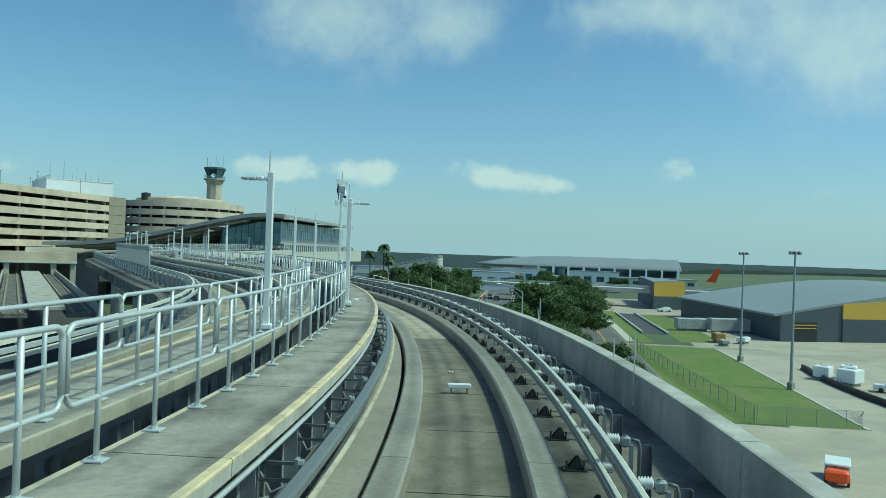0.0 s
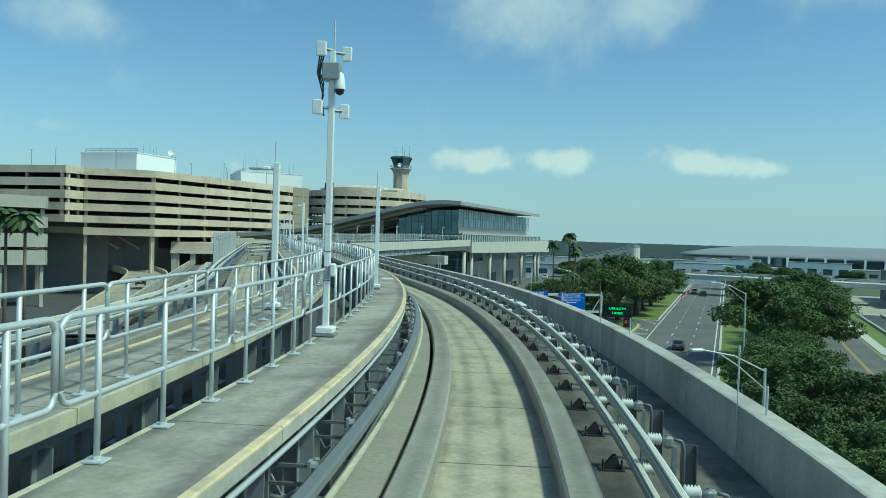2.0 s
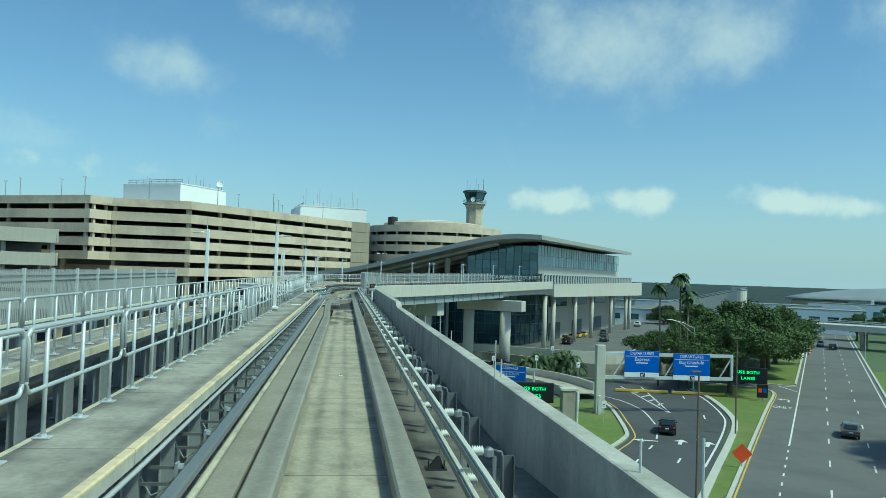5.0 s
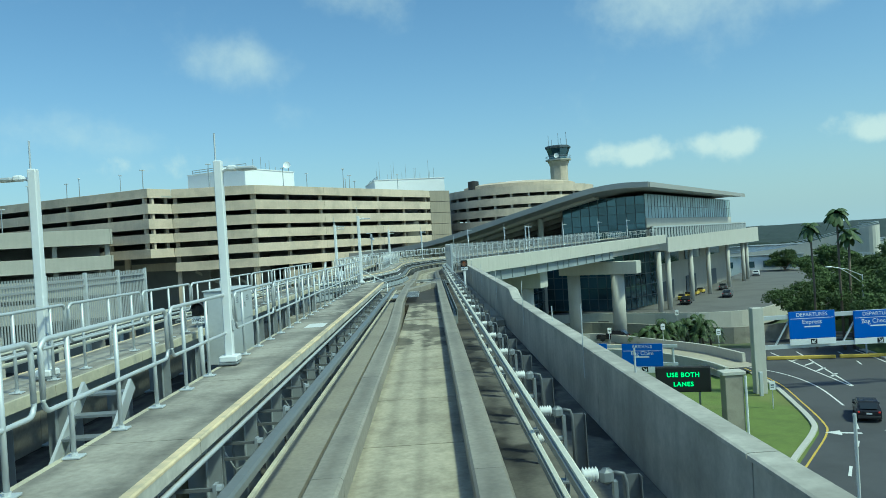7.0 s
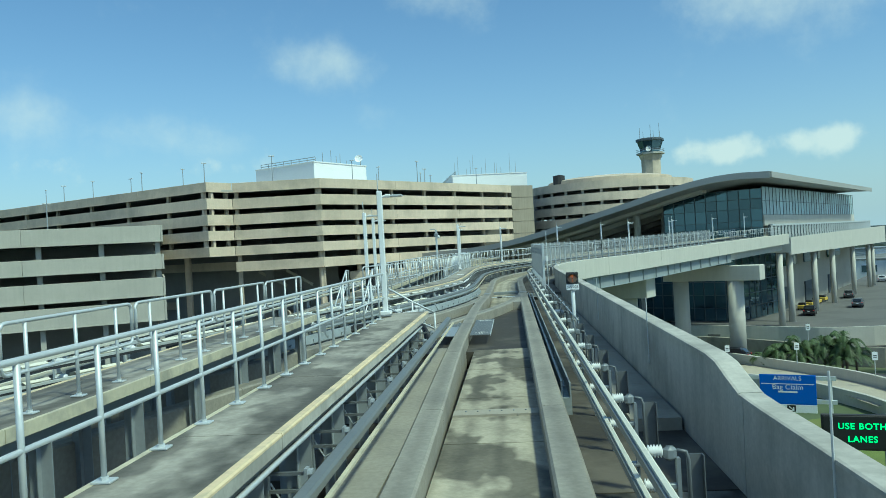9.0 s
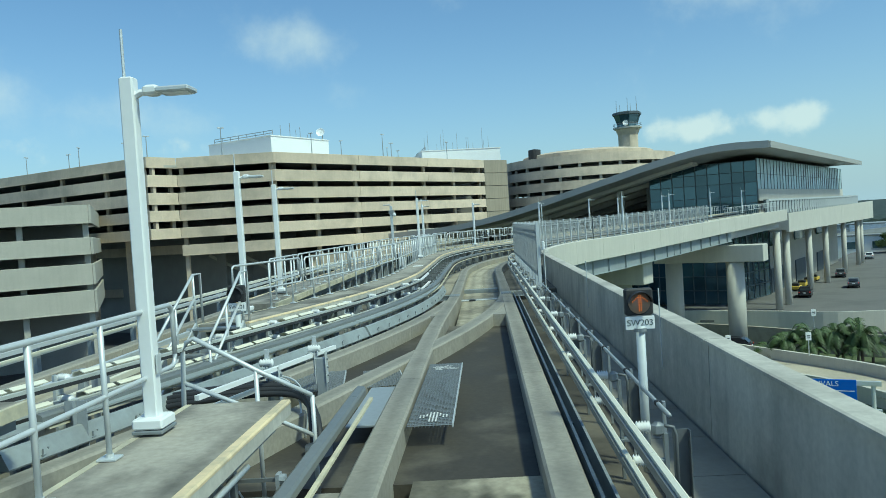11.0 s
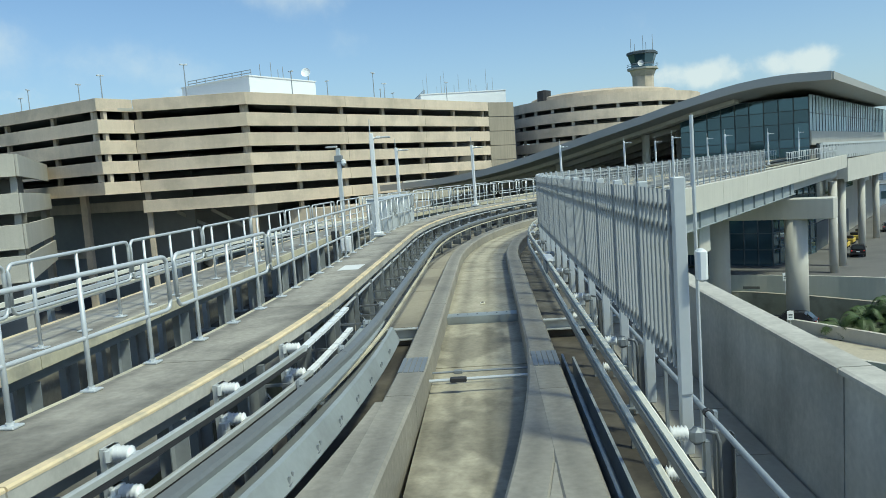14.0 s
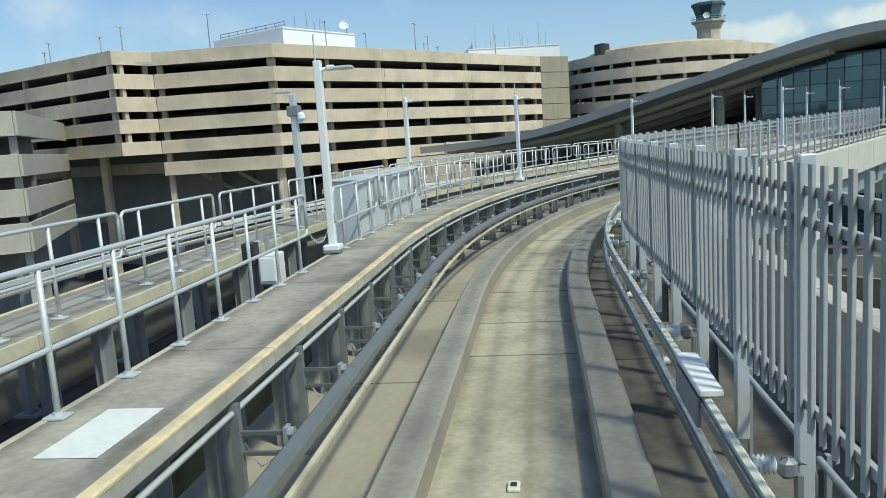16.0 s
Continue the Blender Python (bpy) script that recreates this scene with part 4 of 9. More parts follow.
# ---- lower garage ----
low = thing("low_garage", "grey concrete low parking deck with horizontal spandrels", "parking garage")
LE = (-33.3, 185.5)
LW = (-33.3 - 62.0, 185.5 - 36.0)
garage_face(low, LW, LE, [7.1, 2.9, -0.5, -3.9], [2.4, 2.2, 2.7, 2.9], 8.0, GREY_GARAGE, 14.0)
LN = (-47.0, 214.0)
g = Geo()
g.prism([(LE[0], LE[1] + 0.35), (LN[0], LN[1]), (LW[0], LW[1] + 40), (LW[0], LW[1] + 0.5)], 5.2, 5.5)
g.put("roof_deck", GREY_GARAGE, low)
for z, h in ((7.1, 2.4), (2.9, 2.2), (-0.5, 2.7), (-3.9, 2.9)):
    dd, ln = unit(LE, LN)
    c = Vector(LE) + dd * ln / 2
    Geo().box((0, -0.16, 0), (ln, 0.3, h), Matrix.Translation((c.x, c.y, z - h / 2)) @ Matrix.Rotation(math.atan2(dd.y, dd.x), 4, "Z"), 0.03).put("end_spandrel", GREY_GARAGE, low)
p = roof_lamp(-48.0, 181.5, 5.4)
p.location.z = 5.5
p["label"] = "tall lamp post on the low parking deck"

# ---- control tower ----
tower = thing("control_tower", "concrete airport control tower with a glazed dark cab", "control tower")
TX, TY = 71.2, 370.0
g = Geo()
g.lathe([(3.6, GROUND), (3.55, 29.6), (4.4, 31.6)], (TX, TY, 0), 8)
g.put("shaft", GARAGE_CONC, tower)
Geo().lathe([(4.3, 31.6), (5.2, 31.8), (5.2, 32.4), (3.6, 32.5)], (TX, TY, 0), 8).put("balcony", GREY_GARAGE, tower)
for h in (33.0, 33.6):
    Geo().lathe([(5.2, h), (5.2, h + 0.1), (5.1, h + 0.1), (5.1, h)], (TX, TY, 0), 8).put("balcony_rail", STEEL_GREY, tower)
Geo().lathe([(3.7, 32.4), (3.7, 33.6), (4.8, 36.6)], (TX, TY, 0), 8).put("cab_glass", GLASS_DARK, tower)
Geo().lathe([(3.75, 33.5), (3.85, 33.9), (3.6, 33.9)], (TX, TY, 0), 8).put("cab_sill", SLATE_WALL, tower)
Geo().lathe([(4.9, 36.6), (5.2, 36.8), (5.2, 37.5), (4.7, 37.8), (0.01, 38.1)], (TX, TY, 0), 8).put("cab_roof", SLATE_WALL, tower)
for i, (dx, dy, h) in enumerate(((-3.6, 0, 4.4), (-2, 2, 3.0), (0, -2, 5.0), (1.6, 1, 3.2), (3.4, -1, 5.4), (3.9, 1, 3.0))):
    Geo().tube([(TX + dx, TY + dy, 37.6), (TX + dx, TY + dy, 37.8 + h)], 0.09, 5).put("antenna", STEEL_GREY, tower)
Geo().lathe([(0.05, 0), (0.7, 0.1), (1.0, 0.35)], (0, 0, 0), 14).put("dish", WHITE_PAINT, tower).matrix_basis = Matrix.Translation((TX - 1.5, TY - 4.2, 33.6)) @ Matrix.Rotation(radians(85), 4, "X")

# ---- station ----
AL = Vector((0.5405, 0.8413))       # along the building
RT = Vector((0.8413, -0.5405))      # to its right, facing the road
SC = Vector((60.9, 201.5))          # front right corner of the slab


def sp(a, r, z):
    """A place a metres along the building and r metres right of the slab's right edge."""
    p = SC + AL * a + RT * r
    return (p.x, p.y, z)


station = thing("station_building", "glazed transit station with a sweeping grey metal roof", "station")
# slab edge beam and slab
for a0, a1 in ((0.0, 47.0), (47.04, 94.5)):
    vs = []
    for a in (a0, a1):
        zt = 0.05 + 0.0066 * a
        vs += [sp(a, 0, -2.65 - 0.008 * a), sp(a, 0, zt), sp(a, -0.4, zt), sp(a, -0.4, -2.65 - 0.008 * a)]
    link_mesh("edge_beam", vs, [(0, 1, 5, 4), (1, 2, 6, 5), (2, 3, 7, 6), (3, 0, 4, 7), (0, 3, 2, 1), (4, 5, 6, 7)], LIGHT_CONC, station)
vs = [sp(a, r, z) for z in (-2.3, -0.9) for a, r in ((0, -0.4), (94, -0.4), (94, -40), (0, -40))]
link_mesh("floor_slab", vs, [(3, 2, 1, 0), (4, 5, 6, 7), (0, 1, 5, 4), (1, 2, 6, 5), (2, 3, 7, 6), (3, 0, 4, 7)], LIGHT_CONC, station)


def pane_wall(p0, p1, zs, n, mat, gap=0.09, frame=True):
    """A glazed wall of single panes with mullions, from p0 to p1, rows between the heights zs."""
    p0, p1 = Vector(p0), Vector(p1)
    d = p1 - p0
    nr = Vector((d.y, -d.x)).normalized()
    rz = math.atan2(d.y, d.x)
    w = d.length / n
    for k in range(len(zs) - 1):
        h = zs[k + 1] - zs[k]
        me = None
        for i in range(n):
            c = p0 + d * ((i + 0.5) / n)
            m = Matrix.Translation((c.x, c.y, (zs[k] + zs[k + 1]) / 2)) @ Matrix.Rotation(rz, 4, "Z")
            if me is None:
                ob = Geo().box((0, 0, 0), (w - gap, 0.05, h - gap)).put("pane", mat, station)
                me = ob.data
            else:
                ob = new("pane", me)
                ob.parent = station
            ob.matrix_basis = m @ pose(0, 0, 0, random.uniform(-0.25, 0.25), 0, random.uniform(-0.25, 0.25))
    g = Geo()
    for i in range(n + 1):
        c = p0 + d * (i / n) + nr * 0.05
        g.bar((c.x, c.y, zs[0]), (c.x, c.y, zs[-1]), gap, gap + 0.06)
    for z in zs:
        a, b = p0 + nr * 0.05, p1 + nr * 0.05
        g.bar((a.x, a.y, z), (b.x, b.y, z), gap + 0.06, gap)
    g.put("mullions", FRAME_DARK, station)


g0, g1 = sp(3.3 - 1.0, -4.6, 0)[:2], sp(80.0, -4.6, 0)[:2]
gl = (44.1, 213.4)
pane_wall(gl, g0, [0.3, 1.9, 3.0, 5.0, 6.6, 8.2], 9, GLASS_DARK)
pane_wall(g0, g1, [3.9, 6.2, 8.5], 36, GLASS_PALE, 0.05)
# light spandrel under the long window band, with louvres below
g = Geo()
a, b = Vector(g0), Vector(g1)
nr = Vector(RT)
g.bar((a.x, a.y, 3.0), (b.x, b.y, 3.0), 0.5, 1.75)
g.put("window_band", LIGHT_CONC, station)
pane_wall(sp(2.3, -3.6, 0)[:2], sp(94.0, -3.6, 0)[:2], [0.2, 2.0], 42, GLASS_DARK, 0.5)
g = Geo()
for a in [2.3 + 2.18 * i for i in range(43)]:
    x, y, _ = sp(a, -3.3, 0)
    g.bar((x, y, 0.0), (x, y, 2.2), 0.35, 0.35)
g.bar(sp(2.3, -3.3, 2.15), sp(94, -3.3, 2.15), 0.4, 0.3)
g.put("balcony_frame", GALV, station)
# inner volume behind the glass, with shade put into its grey
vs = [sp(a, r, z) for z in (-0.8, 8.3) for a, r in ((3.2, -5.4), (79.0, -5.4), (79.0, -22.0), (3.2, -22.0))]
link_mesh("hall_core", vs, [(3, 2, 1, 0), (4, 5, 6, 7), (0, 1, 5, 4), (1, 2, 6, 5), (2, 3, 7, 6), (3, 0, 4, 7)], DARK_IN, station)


# roof: an eave line that swoops down to the left
def roof_z(u):
    pts = [(-4, 9.7), (0, 9.86), (4, 10.05), (7, 10.0), (11, 9.55), (14, 8.95), (18, 8.1), (22, 7.1), (28, 5.75), (34, 4.3), (41, 2.75), (48, 1.6), (56, 0.9), (70, 0.4)]
    for (u0, z0), (u1, z1) in zip(pts, pts[1:]):
        if u <= u1:
            return z0 + (z1 - z0) * (u - u0) / (u1 - u0)
    return pts[-1][1]


KN = Vector((55.5, 192.9))
us = [0, 2, 4, 6, 8, 10, 12, 14, 16, 18, 20, 22, 25, 28, 31, 34, 38, 42, 46, 50, 55, 60, 66]
g = Geo()
for u in us:
    for a, dz, rr in ((0.0, 0.0, 0), (86.0, -0.15, 0), (86.0, -0.85, 0), (0.6, -0.85, 0)):
        p = KN + AL * a * (1.0 if u < 30 else 1.0 - 0.25 * (u - 30) / 36) - RT * u
        g.v.append((p.x, p.y, roof_z(u) + dz))
for i in range(len(us) - 1):
    for j in range(4):
        g.f.append((i * 4 + j, i * 4 + (j + 1) % 4, (i + 1) * 4 + (j + 1) % 4, (i + 1) * 4 + j))
g.f += [(3, 2, 1, 0)]
g.put("roof", ROOF_GREY, station)
# fascia along the front edge and the right eave
g = Geo()
for u0, u1 in zip(us, us[1:]):
    p, q = KN - RT * u0 - AL * 0.12, KN - RT * u1 - AL * 0.12
    g.bar((p.x, p.y, roof_z(u0) - 0.42), (q.x, q.y, roof_z(u1) - 0.42), 0.2, 0.95)
p, q = KN + RT * 0.1, KN + AL * 86 + RT * 0.1
g.bar((p.x, p.y, roof_z(0) - 0.42), (q.x, q.y, roof_z(0) - 0.52), 0.2, 0.85)
g.put("fascia", SOFFIT, station)
# stepped ribs under the swoop
for k, a in enumerate((7.0, 14.0, 21.0, 28.0, 36.0)):
    g = Geo()
    for u0, u1 in zip(us[6:], us[7:]):
        p, q = KN - RT * u0 + AL * a, KN - RT * u1 + AL * a
        g.bar((p.x, p.y, roof_z(u0) - 1.15 - 0.18 * k), (q.x, q.y, roof_z(u1) - 1.15 - 0.18 * k), 2.2, 0.5 + 0.2 * k)
    g.put("roof_rib", LIGHT_CONC, station)
for a, u in ((12, 26), (12, 40), (30, 26), (30, 40), (30, 52)):
    p = KN - RT * u + AL * a
    Geo().tube([(p.x, p.y, -14), (p.x, p.y, roof_z(u) - 1.0)], 0.6, 12).put("roof_column", LIGHT_CONC, station)

# columns under the slab edge
for a in (-1.8, 4.3, 21.4, 37.0, 58.0, 77.5, 83.0):
    x, y, _ = sp(a, -1.4, 0)
    Geo().tube([(x, y, GROUND), (x, y, -2.5)], 0.5, 16).put("column", LIGHT_CONC, station, smooth=True)
# lower storeys: glazed front and plain side walls
f0, f1 = sp(3.0, -26.0, 0)[:2], sp(3.0, -9.5, 0)[:2]
pane_wall(f0, f1, [-13.6, -11.4, -9.2, -7.0, -4.8, -2.7], 9, GLASS_DARK, 0.14)
pane_wall(sp(3.0, -9.5, 0)[:2], sp(18.0, -7.0, 0)[:2], [-13.6, -11.4, -9.2, -7.0, -4.8, -2.7], 7, GLASS_DARK, 0.14)
pane_wall((30.0, 192.5), f0, [-13.6, -11.4, -9.2, -7.0, -4.8], 8, GLASS_DARK, 0.14)
vs = [sp(a, r, z) for z in (-13.9, -2.3) for a, r in ((18.0, -7.4), (90, -7.4), (90, -34), (3.8, -34), (3.8, -11))]
link_mesh("lower_wall", vs, [(0, 1, 6, 5), (1, 2, 7, 6), (2, 3, 8, 7), (3, 4, 9, 8), (4, 0, 5, 9), (5, 6, 7, 8, 9)], GREY_GARAGE, station)
for a in (20.0, 40.0, 62.0):
    g = Geo()
    g.bar(sp(a, -7.25, -11.6), sp(a + 9.0, -7.25, -11.6), 0.2, 4.2)
    g.put("service_door", SLATE_WALL, station)
    vs = [sp(a + q, r, z) for z in (-5.6, -3.2) for q, r in ((0, -7.1), (14, -7.1), (14, -7.3), (0, -7.3))]
    link_mesh("dark_window", vs, [(3, 2, 1, 0), (4, 5, 6, 7), (0, 1, 5, 4), (1, 2, 6, 5), (2, 3, 7, 6), (3, 0, 4, 7)], GLASS_DARK, station)


# ---- guideway bents ----
def bent(cap_end, cap_dir, cap_len, z0, z1, cols, r=1.0):
    b = thing("guideway_bent", "round concrete column with a hammerhead cap under the guideway", "column", group="guideway bents")
    e = Vector(cap_end)
    d = Vector(cap_dir).normalized()
    c = e + d * cap_len / 2
    m = Matrix.Translation((c.x, c.y, (z0 + z1) / 2)) @ Matrix.Rotation(math.atan2(d.y, d.x), 4, "Z")
    Geo().box((0, 0, 0), (cap_len, 2.2, z1 - z0), m, 0.06).put("cap", LIGHT_CONC, b)
    for q in cols:
        p = e + d * q
        Geo().tube([(p.x, p.y, GROUND), (p.x, p.y, z0)], r, 20).put("column", LIGHT_CONC, b, smooth=True)


bent((31.3, 156.3), (-0.8413, 0.5405), 12.0, -4.65, -2.6, (2.6, 9.5))
bent((48.6, 176.8), (-0.8413, 0.5405), 12.5, -4.75, -2.85, (3.4, 10.5))
for y in (-2.0, 28.0, 58.0, 88.0, 118.0):
    s = s_at(y)
    e, w = at(s, 2.6), at(s, -9.5)
    bent((e.x, e.y), (w.x - e.x, w.y - e.y), 12.0, -4.4, -2.6, (2.4, 9.6), 0.9)


# ---- rails, power rails and their brackets ----
def side_floor():
    """Floor beside the running strips; it drops on the right past the bend."""
    g = Geo()
    drop = lambda s: -0.5 * ease(50, 60, centre(s)[1]) if s < S_STR else -0.5
    sweep(g, [(1.05, -1.598), (2.99, -1.598), (2.99, -1.12), (1.05, -1.12)], S0, s_at(57), 1.0, lift=drop)
    sweep(g, [(1.052, -1.599), (2.99, -1.599), (2.99, -1.586), (1.052, -1.586)], s_at(57.05), s_at(88.0), 1.0)
    g.put("right_floor", GRIME_SHADE_FLOOR, guideway)
    # near-black sheets painted as the shade of the open voids beside the strips
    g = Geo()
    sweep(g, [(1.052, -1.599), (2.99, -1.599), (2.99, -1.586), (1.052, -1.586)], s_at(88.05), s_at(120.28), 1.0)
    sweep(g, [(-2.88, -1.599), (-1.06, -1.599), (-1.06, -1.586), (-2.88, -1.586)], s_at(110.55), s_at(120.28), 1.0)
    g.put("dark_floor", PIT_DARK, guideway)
    g = Geo()
    for y0, y1 in ((120.34, 125.5), (125.54, 127.2), (127.24, 129.4)):
        sweep(g, [(1.052, -1.599), (2.99, -1.599), (2.99, -1.22), (1.052, -1.22)], s_at(y0), s_at(y1), 1.0)
    g.put("right_floor", GRIME_SHADE_FLOOR, guideway)
    pieces(guideway, "right_floor", [(1.052, -1.599), (2.99, -1.599), (2.99, -1.22), (1.052, -1.22)], s_at(129.44), s_at(129.44) + 32, 2.15, GRIME_SHADE_FLOOR, 0.05)
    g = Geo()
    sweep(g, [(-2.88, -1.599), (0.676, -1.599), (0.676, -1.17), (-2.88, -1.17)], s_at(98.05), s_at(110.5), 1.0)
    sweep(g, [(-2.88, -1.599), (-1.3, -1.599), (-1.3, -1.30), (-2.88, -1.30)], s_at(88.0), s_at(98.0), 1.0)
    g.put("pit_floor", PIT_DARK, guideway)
    g = Geo()
    sweep(g, [(-1.62, -1.598), (-1.12, -1.598), (-1.12, -0.93), (-1.62, -0.93)], S0, S_A_END, 1.0)
    g.put("left_shelf", RUN_CONC, guideway)
    pieces(guideway, "left_floor", [(-2.9, -1.598), (-1.06, -1.598), (-1.06, -1.24), (-2.9, -1.24)], s_at(120.34), s_at(129.4), 4.5, CONCRETE, 0.04)
    pieces(guideway, "left_floor", [(-2.9, -1.598), (-1.06, -1.598), (-1.06, -1.24), (-2.9, -1.24)], s_at(129.4), S_END, 6.0, CONCRETE, 0.04)
    pieces(guideway, "shelf_line", rect(-1.60, -1.55, -0.929, -0.924), S0, s_at(70.0), 6.2, CREAM_EDGE, 0.02)


side_floor()

power_rail = thing("power_rail", "cream covered power rails on white ribbed insulators", "power rail")
for o, z, w, h, name in ((1.43, -0.33, 0.052, 0.045, "upper_rail"), (1.39, -0.62, 0.045, 0.04, "lower_rail")):
    s = S0
    while s < S_END:
        s1 = min(s + 9.0, S_END)
        g = Geo()
        sweep(g, [(o - w / 2, z), (o + w / 2, z), (o + w / 2, z + h), (o + w * 0.2, z + h + 0.012), (o - w / 2, z + h)], s + 0.004, s1, 1.0)
        sweep(g, rect(o - 0.012, o + 0.012, z - 0.08, z), s + 0.004, s1, 1.0)
        g.put(name, CREAM_RAIL, power_rail)
        sweep(Geo(), rect(o - w / 2 - 0.026, o - w / 2 - 0.003, z - 0.06, z + 0.015), s, s1, 1.0).put("backing_bar", RAIL_DARK, power_rail)
        s = s1


def insulator(g, y, z, x0, x1):
    """A ribbed insulator lying across the track, from x0 to x1."""
    n = 5
    pts = []
    for i in range(n * 2 + 1):
        pts.append((x0 + (x1 - x0) * i / (n * 2), 0.062 if i % 2 else 0.036))
    k, sides = len(g.v), 10
    for x, r in pts:
        for j in range(sides):
            q = 2 * math.pi * j / sides
            g.v.append((x, y + r * math.cos(q), z + r * math.sin(q)))
    for i in range(len(pts) - 1):
        for j in range(sides):
            j2 = (j + 1) % sides
            g.f.append((k + i * sides + j, k + i * sides + j2, k + (i + 1) * sides + j2, k + (i + 1) * sides + j))
    g.f.append(tuple(k + (len(pts) - 1) * sides + j for j in range(sides)))


def bracket_right(footed=True):
    b = thing("rail_bracket", "galvanised bracket carrying a power rail insulator", "bracket", group="power rail brackets")
    g = Geo().box((0.30, 0.0, -0.74), (0.035, 0.07, 0.74)).box((0.32, 0.0, -1.09), (0.16, 0.16, 0.02))
    g.put("post", GALV_DARK, b)
    g = Geo()
    insulator(g, 0.0, -0.31, 0.04, 0.17)
    g.put("insulator", PORCELAIN, b, smooth=True)
    g = Geo()
    insulator(g, 0.0, -0.61, 0.0, 0.12)
    g.put("insulator", PORCELAIN, b, smooth=True)
    Geo().box((0.235, 0, -0.33), (0.11, 0.10, 0.13), None, 0.03).put("clamp", GALV_DARK, b)
    Geo().box((0.21, 0, -0.62), (0.18, 0.05, 0.05), None, 0.01).put("clamp", GALV_DARK, b)
    g = Geo().tube([(0.40, 0.03, -1.1), (0.40, 0.03, -0.40), (0.38, 0.03, -0.33), (0.30, 0.02, -0.31)], 0.017, 6)
    g.put("stay", GEAR_GREY, b, smooth=True)
    g = Geo().prism([(0.46, 0.34), (0.468, 0.34), (0.468, 0.417), (0.602, 0.417), (0.602, 0.34), (0.61, 0.34), (0.61, 0.425), (0.46, 0.425)], -1.11, -0.46)
    g.put("channel_post", GEAR_GREY, b)
    if not footed:
        Geo().box((0.30, 0.0, -1.33), (0.035, 0.07, 0.46)).put("post_leg", GALV_DARK, b)
        return b
    g = Geo().box((-0.06, 0.0, -1.09), (0.30, 0.20, 0.02))
    for y in (-0.06, 0.06):
        g.add([(-0.16, y - 0.005, -1.08), (0.05, y - 0.005, -1.08), (0.0, y - 0.005, -0.93), (-0.04, y - 0.005, -0.93), (-0.16, y + 0.005, -1.08), (0.05, y + 0.005, -1.08), (0.0, y + 0.005, -0.93), (-0.04, y + 0.005, -0.93)], [(0, 1, 2, 3), (7, 6, 5, 4), (0, 4, 5, 1), (1, 5, 6, 2), (2, 6, 7, 3), (3, 7, 4, 0)])
    for x in (-0.17, 0.05):
        g.tube([(x, -0.08, -1.08), (x, -0.08, -0.96)], 0.014, 6)
    g.put("foot", BLACK, b)
    return b


BR = None
s = S0 + 0.6
while s < S_STR + 22:
    y = centre(s)[1]
    m = frame_at(s, 1.43, -0.02)
    if BR is None:
        BR, BR2 = bracket_right(), None
        BR.matrix_basis = m
    elif y < 56:
        copy_thing(BR, m)
    elif BR2 is None:
        BR2 = bracket_right(False)
        BR2.matrix_basis = m
    else:
        copy_thing(BR2, m)
    s += 1.55 if y < 50 else 2.3 if y < 98 else 3.05

# pale joint boxes on the power rail
for y in (36.4, 121.9):
    b = thing("rail_joint_box", "pale sheet metal joint cover on the power rail", "cover")
    m = frame_at(s_at(y), 1.45, -0.235)
    Geo().box((0, 0, 0), (0.17, 0.95, 0.05), m, 0.008).put("top_cover", WHITE_PAINT, b)
    Geo().box((-0.08, 0, -0.17), (0.03, 0.85, 0.22), m, 0.008).put("side_plate", GALV_DARK, b)

# conduit with clamps right of the rail
conduit = thing("cable_conduit", "grey steel cable conduit on short posts", "conduit")
g = Geo().tube([tuple(at(s_at(97.5) + 1.0 * i, 1.93, -0.42)) for i in range(int(S_STR + 20 - s_at(97.5)))], 0.024, 8)
g.put("pipe", STEEL_GREY, conduit, smooth=True)
s = s_at(98.0)
while s < S_STR + 18:
    m = frame_at(s, 1.93, 0)
    Geo().box((0.06, 0, -0.98), (0.03, 0.05, 1.16), m).put("pipe_post", STEEL_GREY, conduit)
    Geo().tube([m @ Vector((0, -0.02, -0.42)), m @ Vector((0, 0.04, -0.42))], 0.034, 8).put("clamp", BLACK, conduit)
    s += 1.75

# slim lightning rods on the parapet
for y in (9.8, 16.8, 23.9, 31.0, 38.1, 45.3, 52.4, 59.5, 66.6, 73.7, 80.8):
    p = at(s_at(y, 3.1), 3.12, -0.40)
    tagged(Geo().tube([p, p + Vector((0, 0, 0.36))], 0.014, 6).put("lightning_rod", GALV), "slim grey lightning rod on the parapet", "lightning rod", "parapet lightning rods")

# left guide beam with struts
guide = thing("guide_rail", "grey steel guide rail held by struts from the walkway posts", "guide rail")
for s0, s1, sh in ((S0, s_at(99.5), lambda s: 0.0), (s_at(98.8), S_END, lambda s: merge_s(s) - (0.06 if centre(s)[1] > 100 else 0.0))):
    s = s0
    while s < s1 - 0.1:
        e = min(s + 8.0, s1)
        g = Geo()
        sweep(g, [(-1.49, -0.50), (-1.39, -0.51), (-1.37, -0.48), (-1.37, -0.42), (-1.39, -0.39), (-1.47, -0.375), (-1.50, -0.40), (-1.50, -0.47)], s, e - 0.006, 1.0, sh)
        g.put("guide_beam", RAIL_DARK, guide)
        sweep(Geo(), rect(-1.335, -1.29, -0.56, -0.53), s, e - 0.006, 1.0, sh).put("wear_strip", CREAM_EDGE, guide)
        s = e


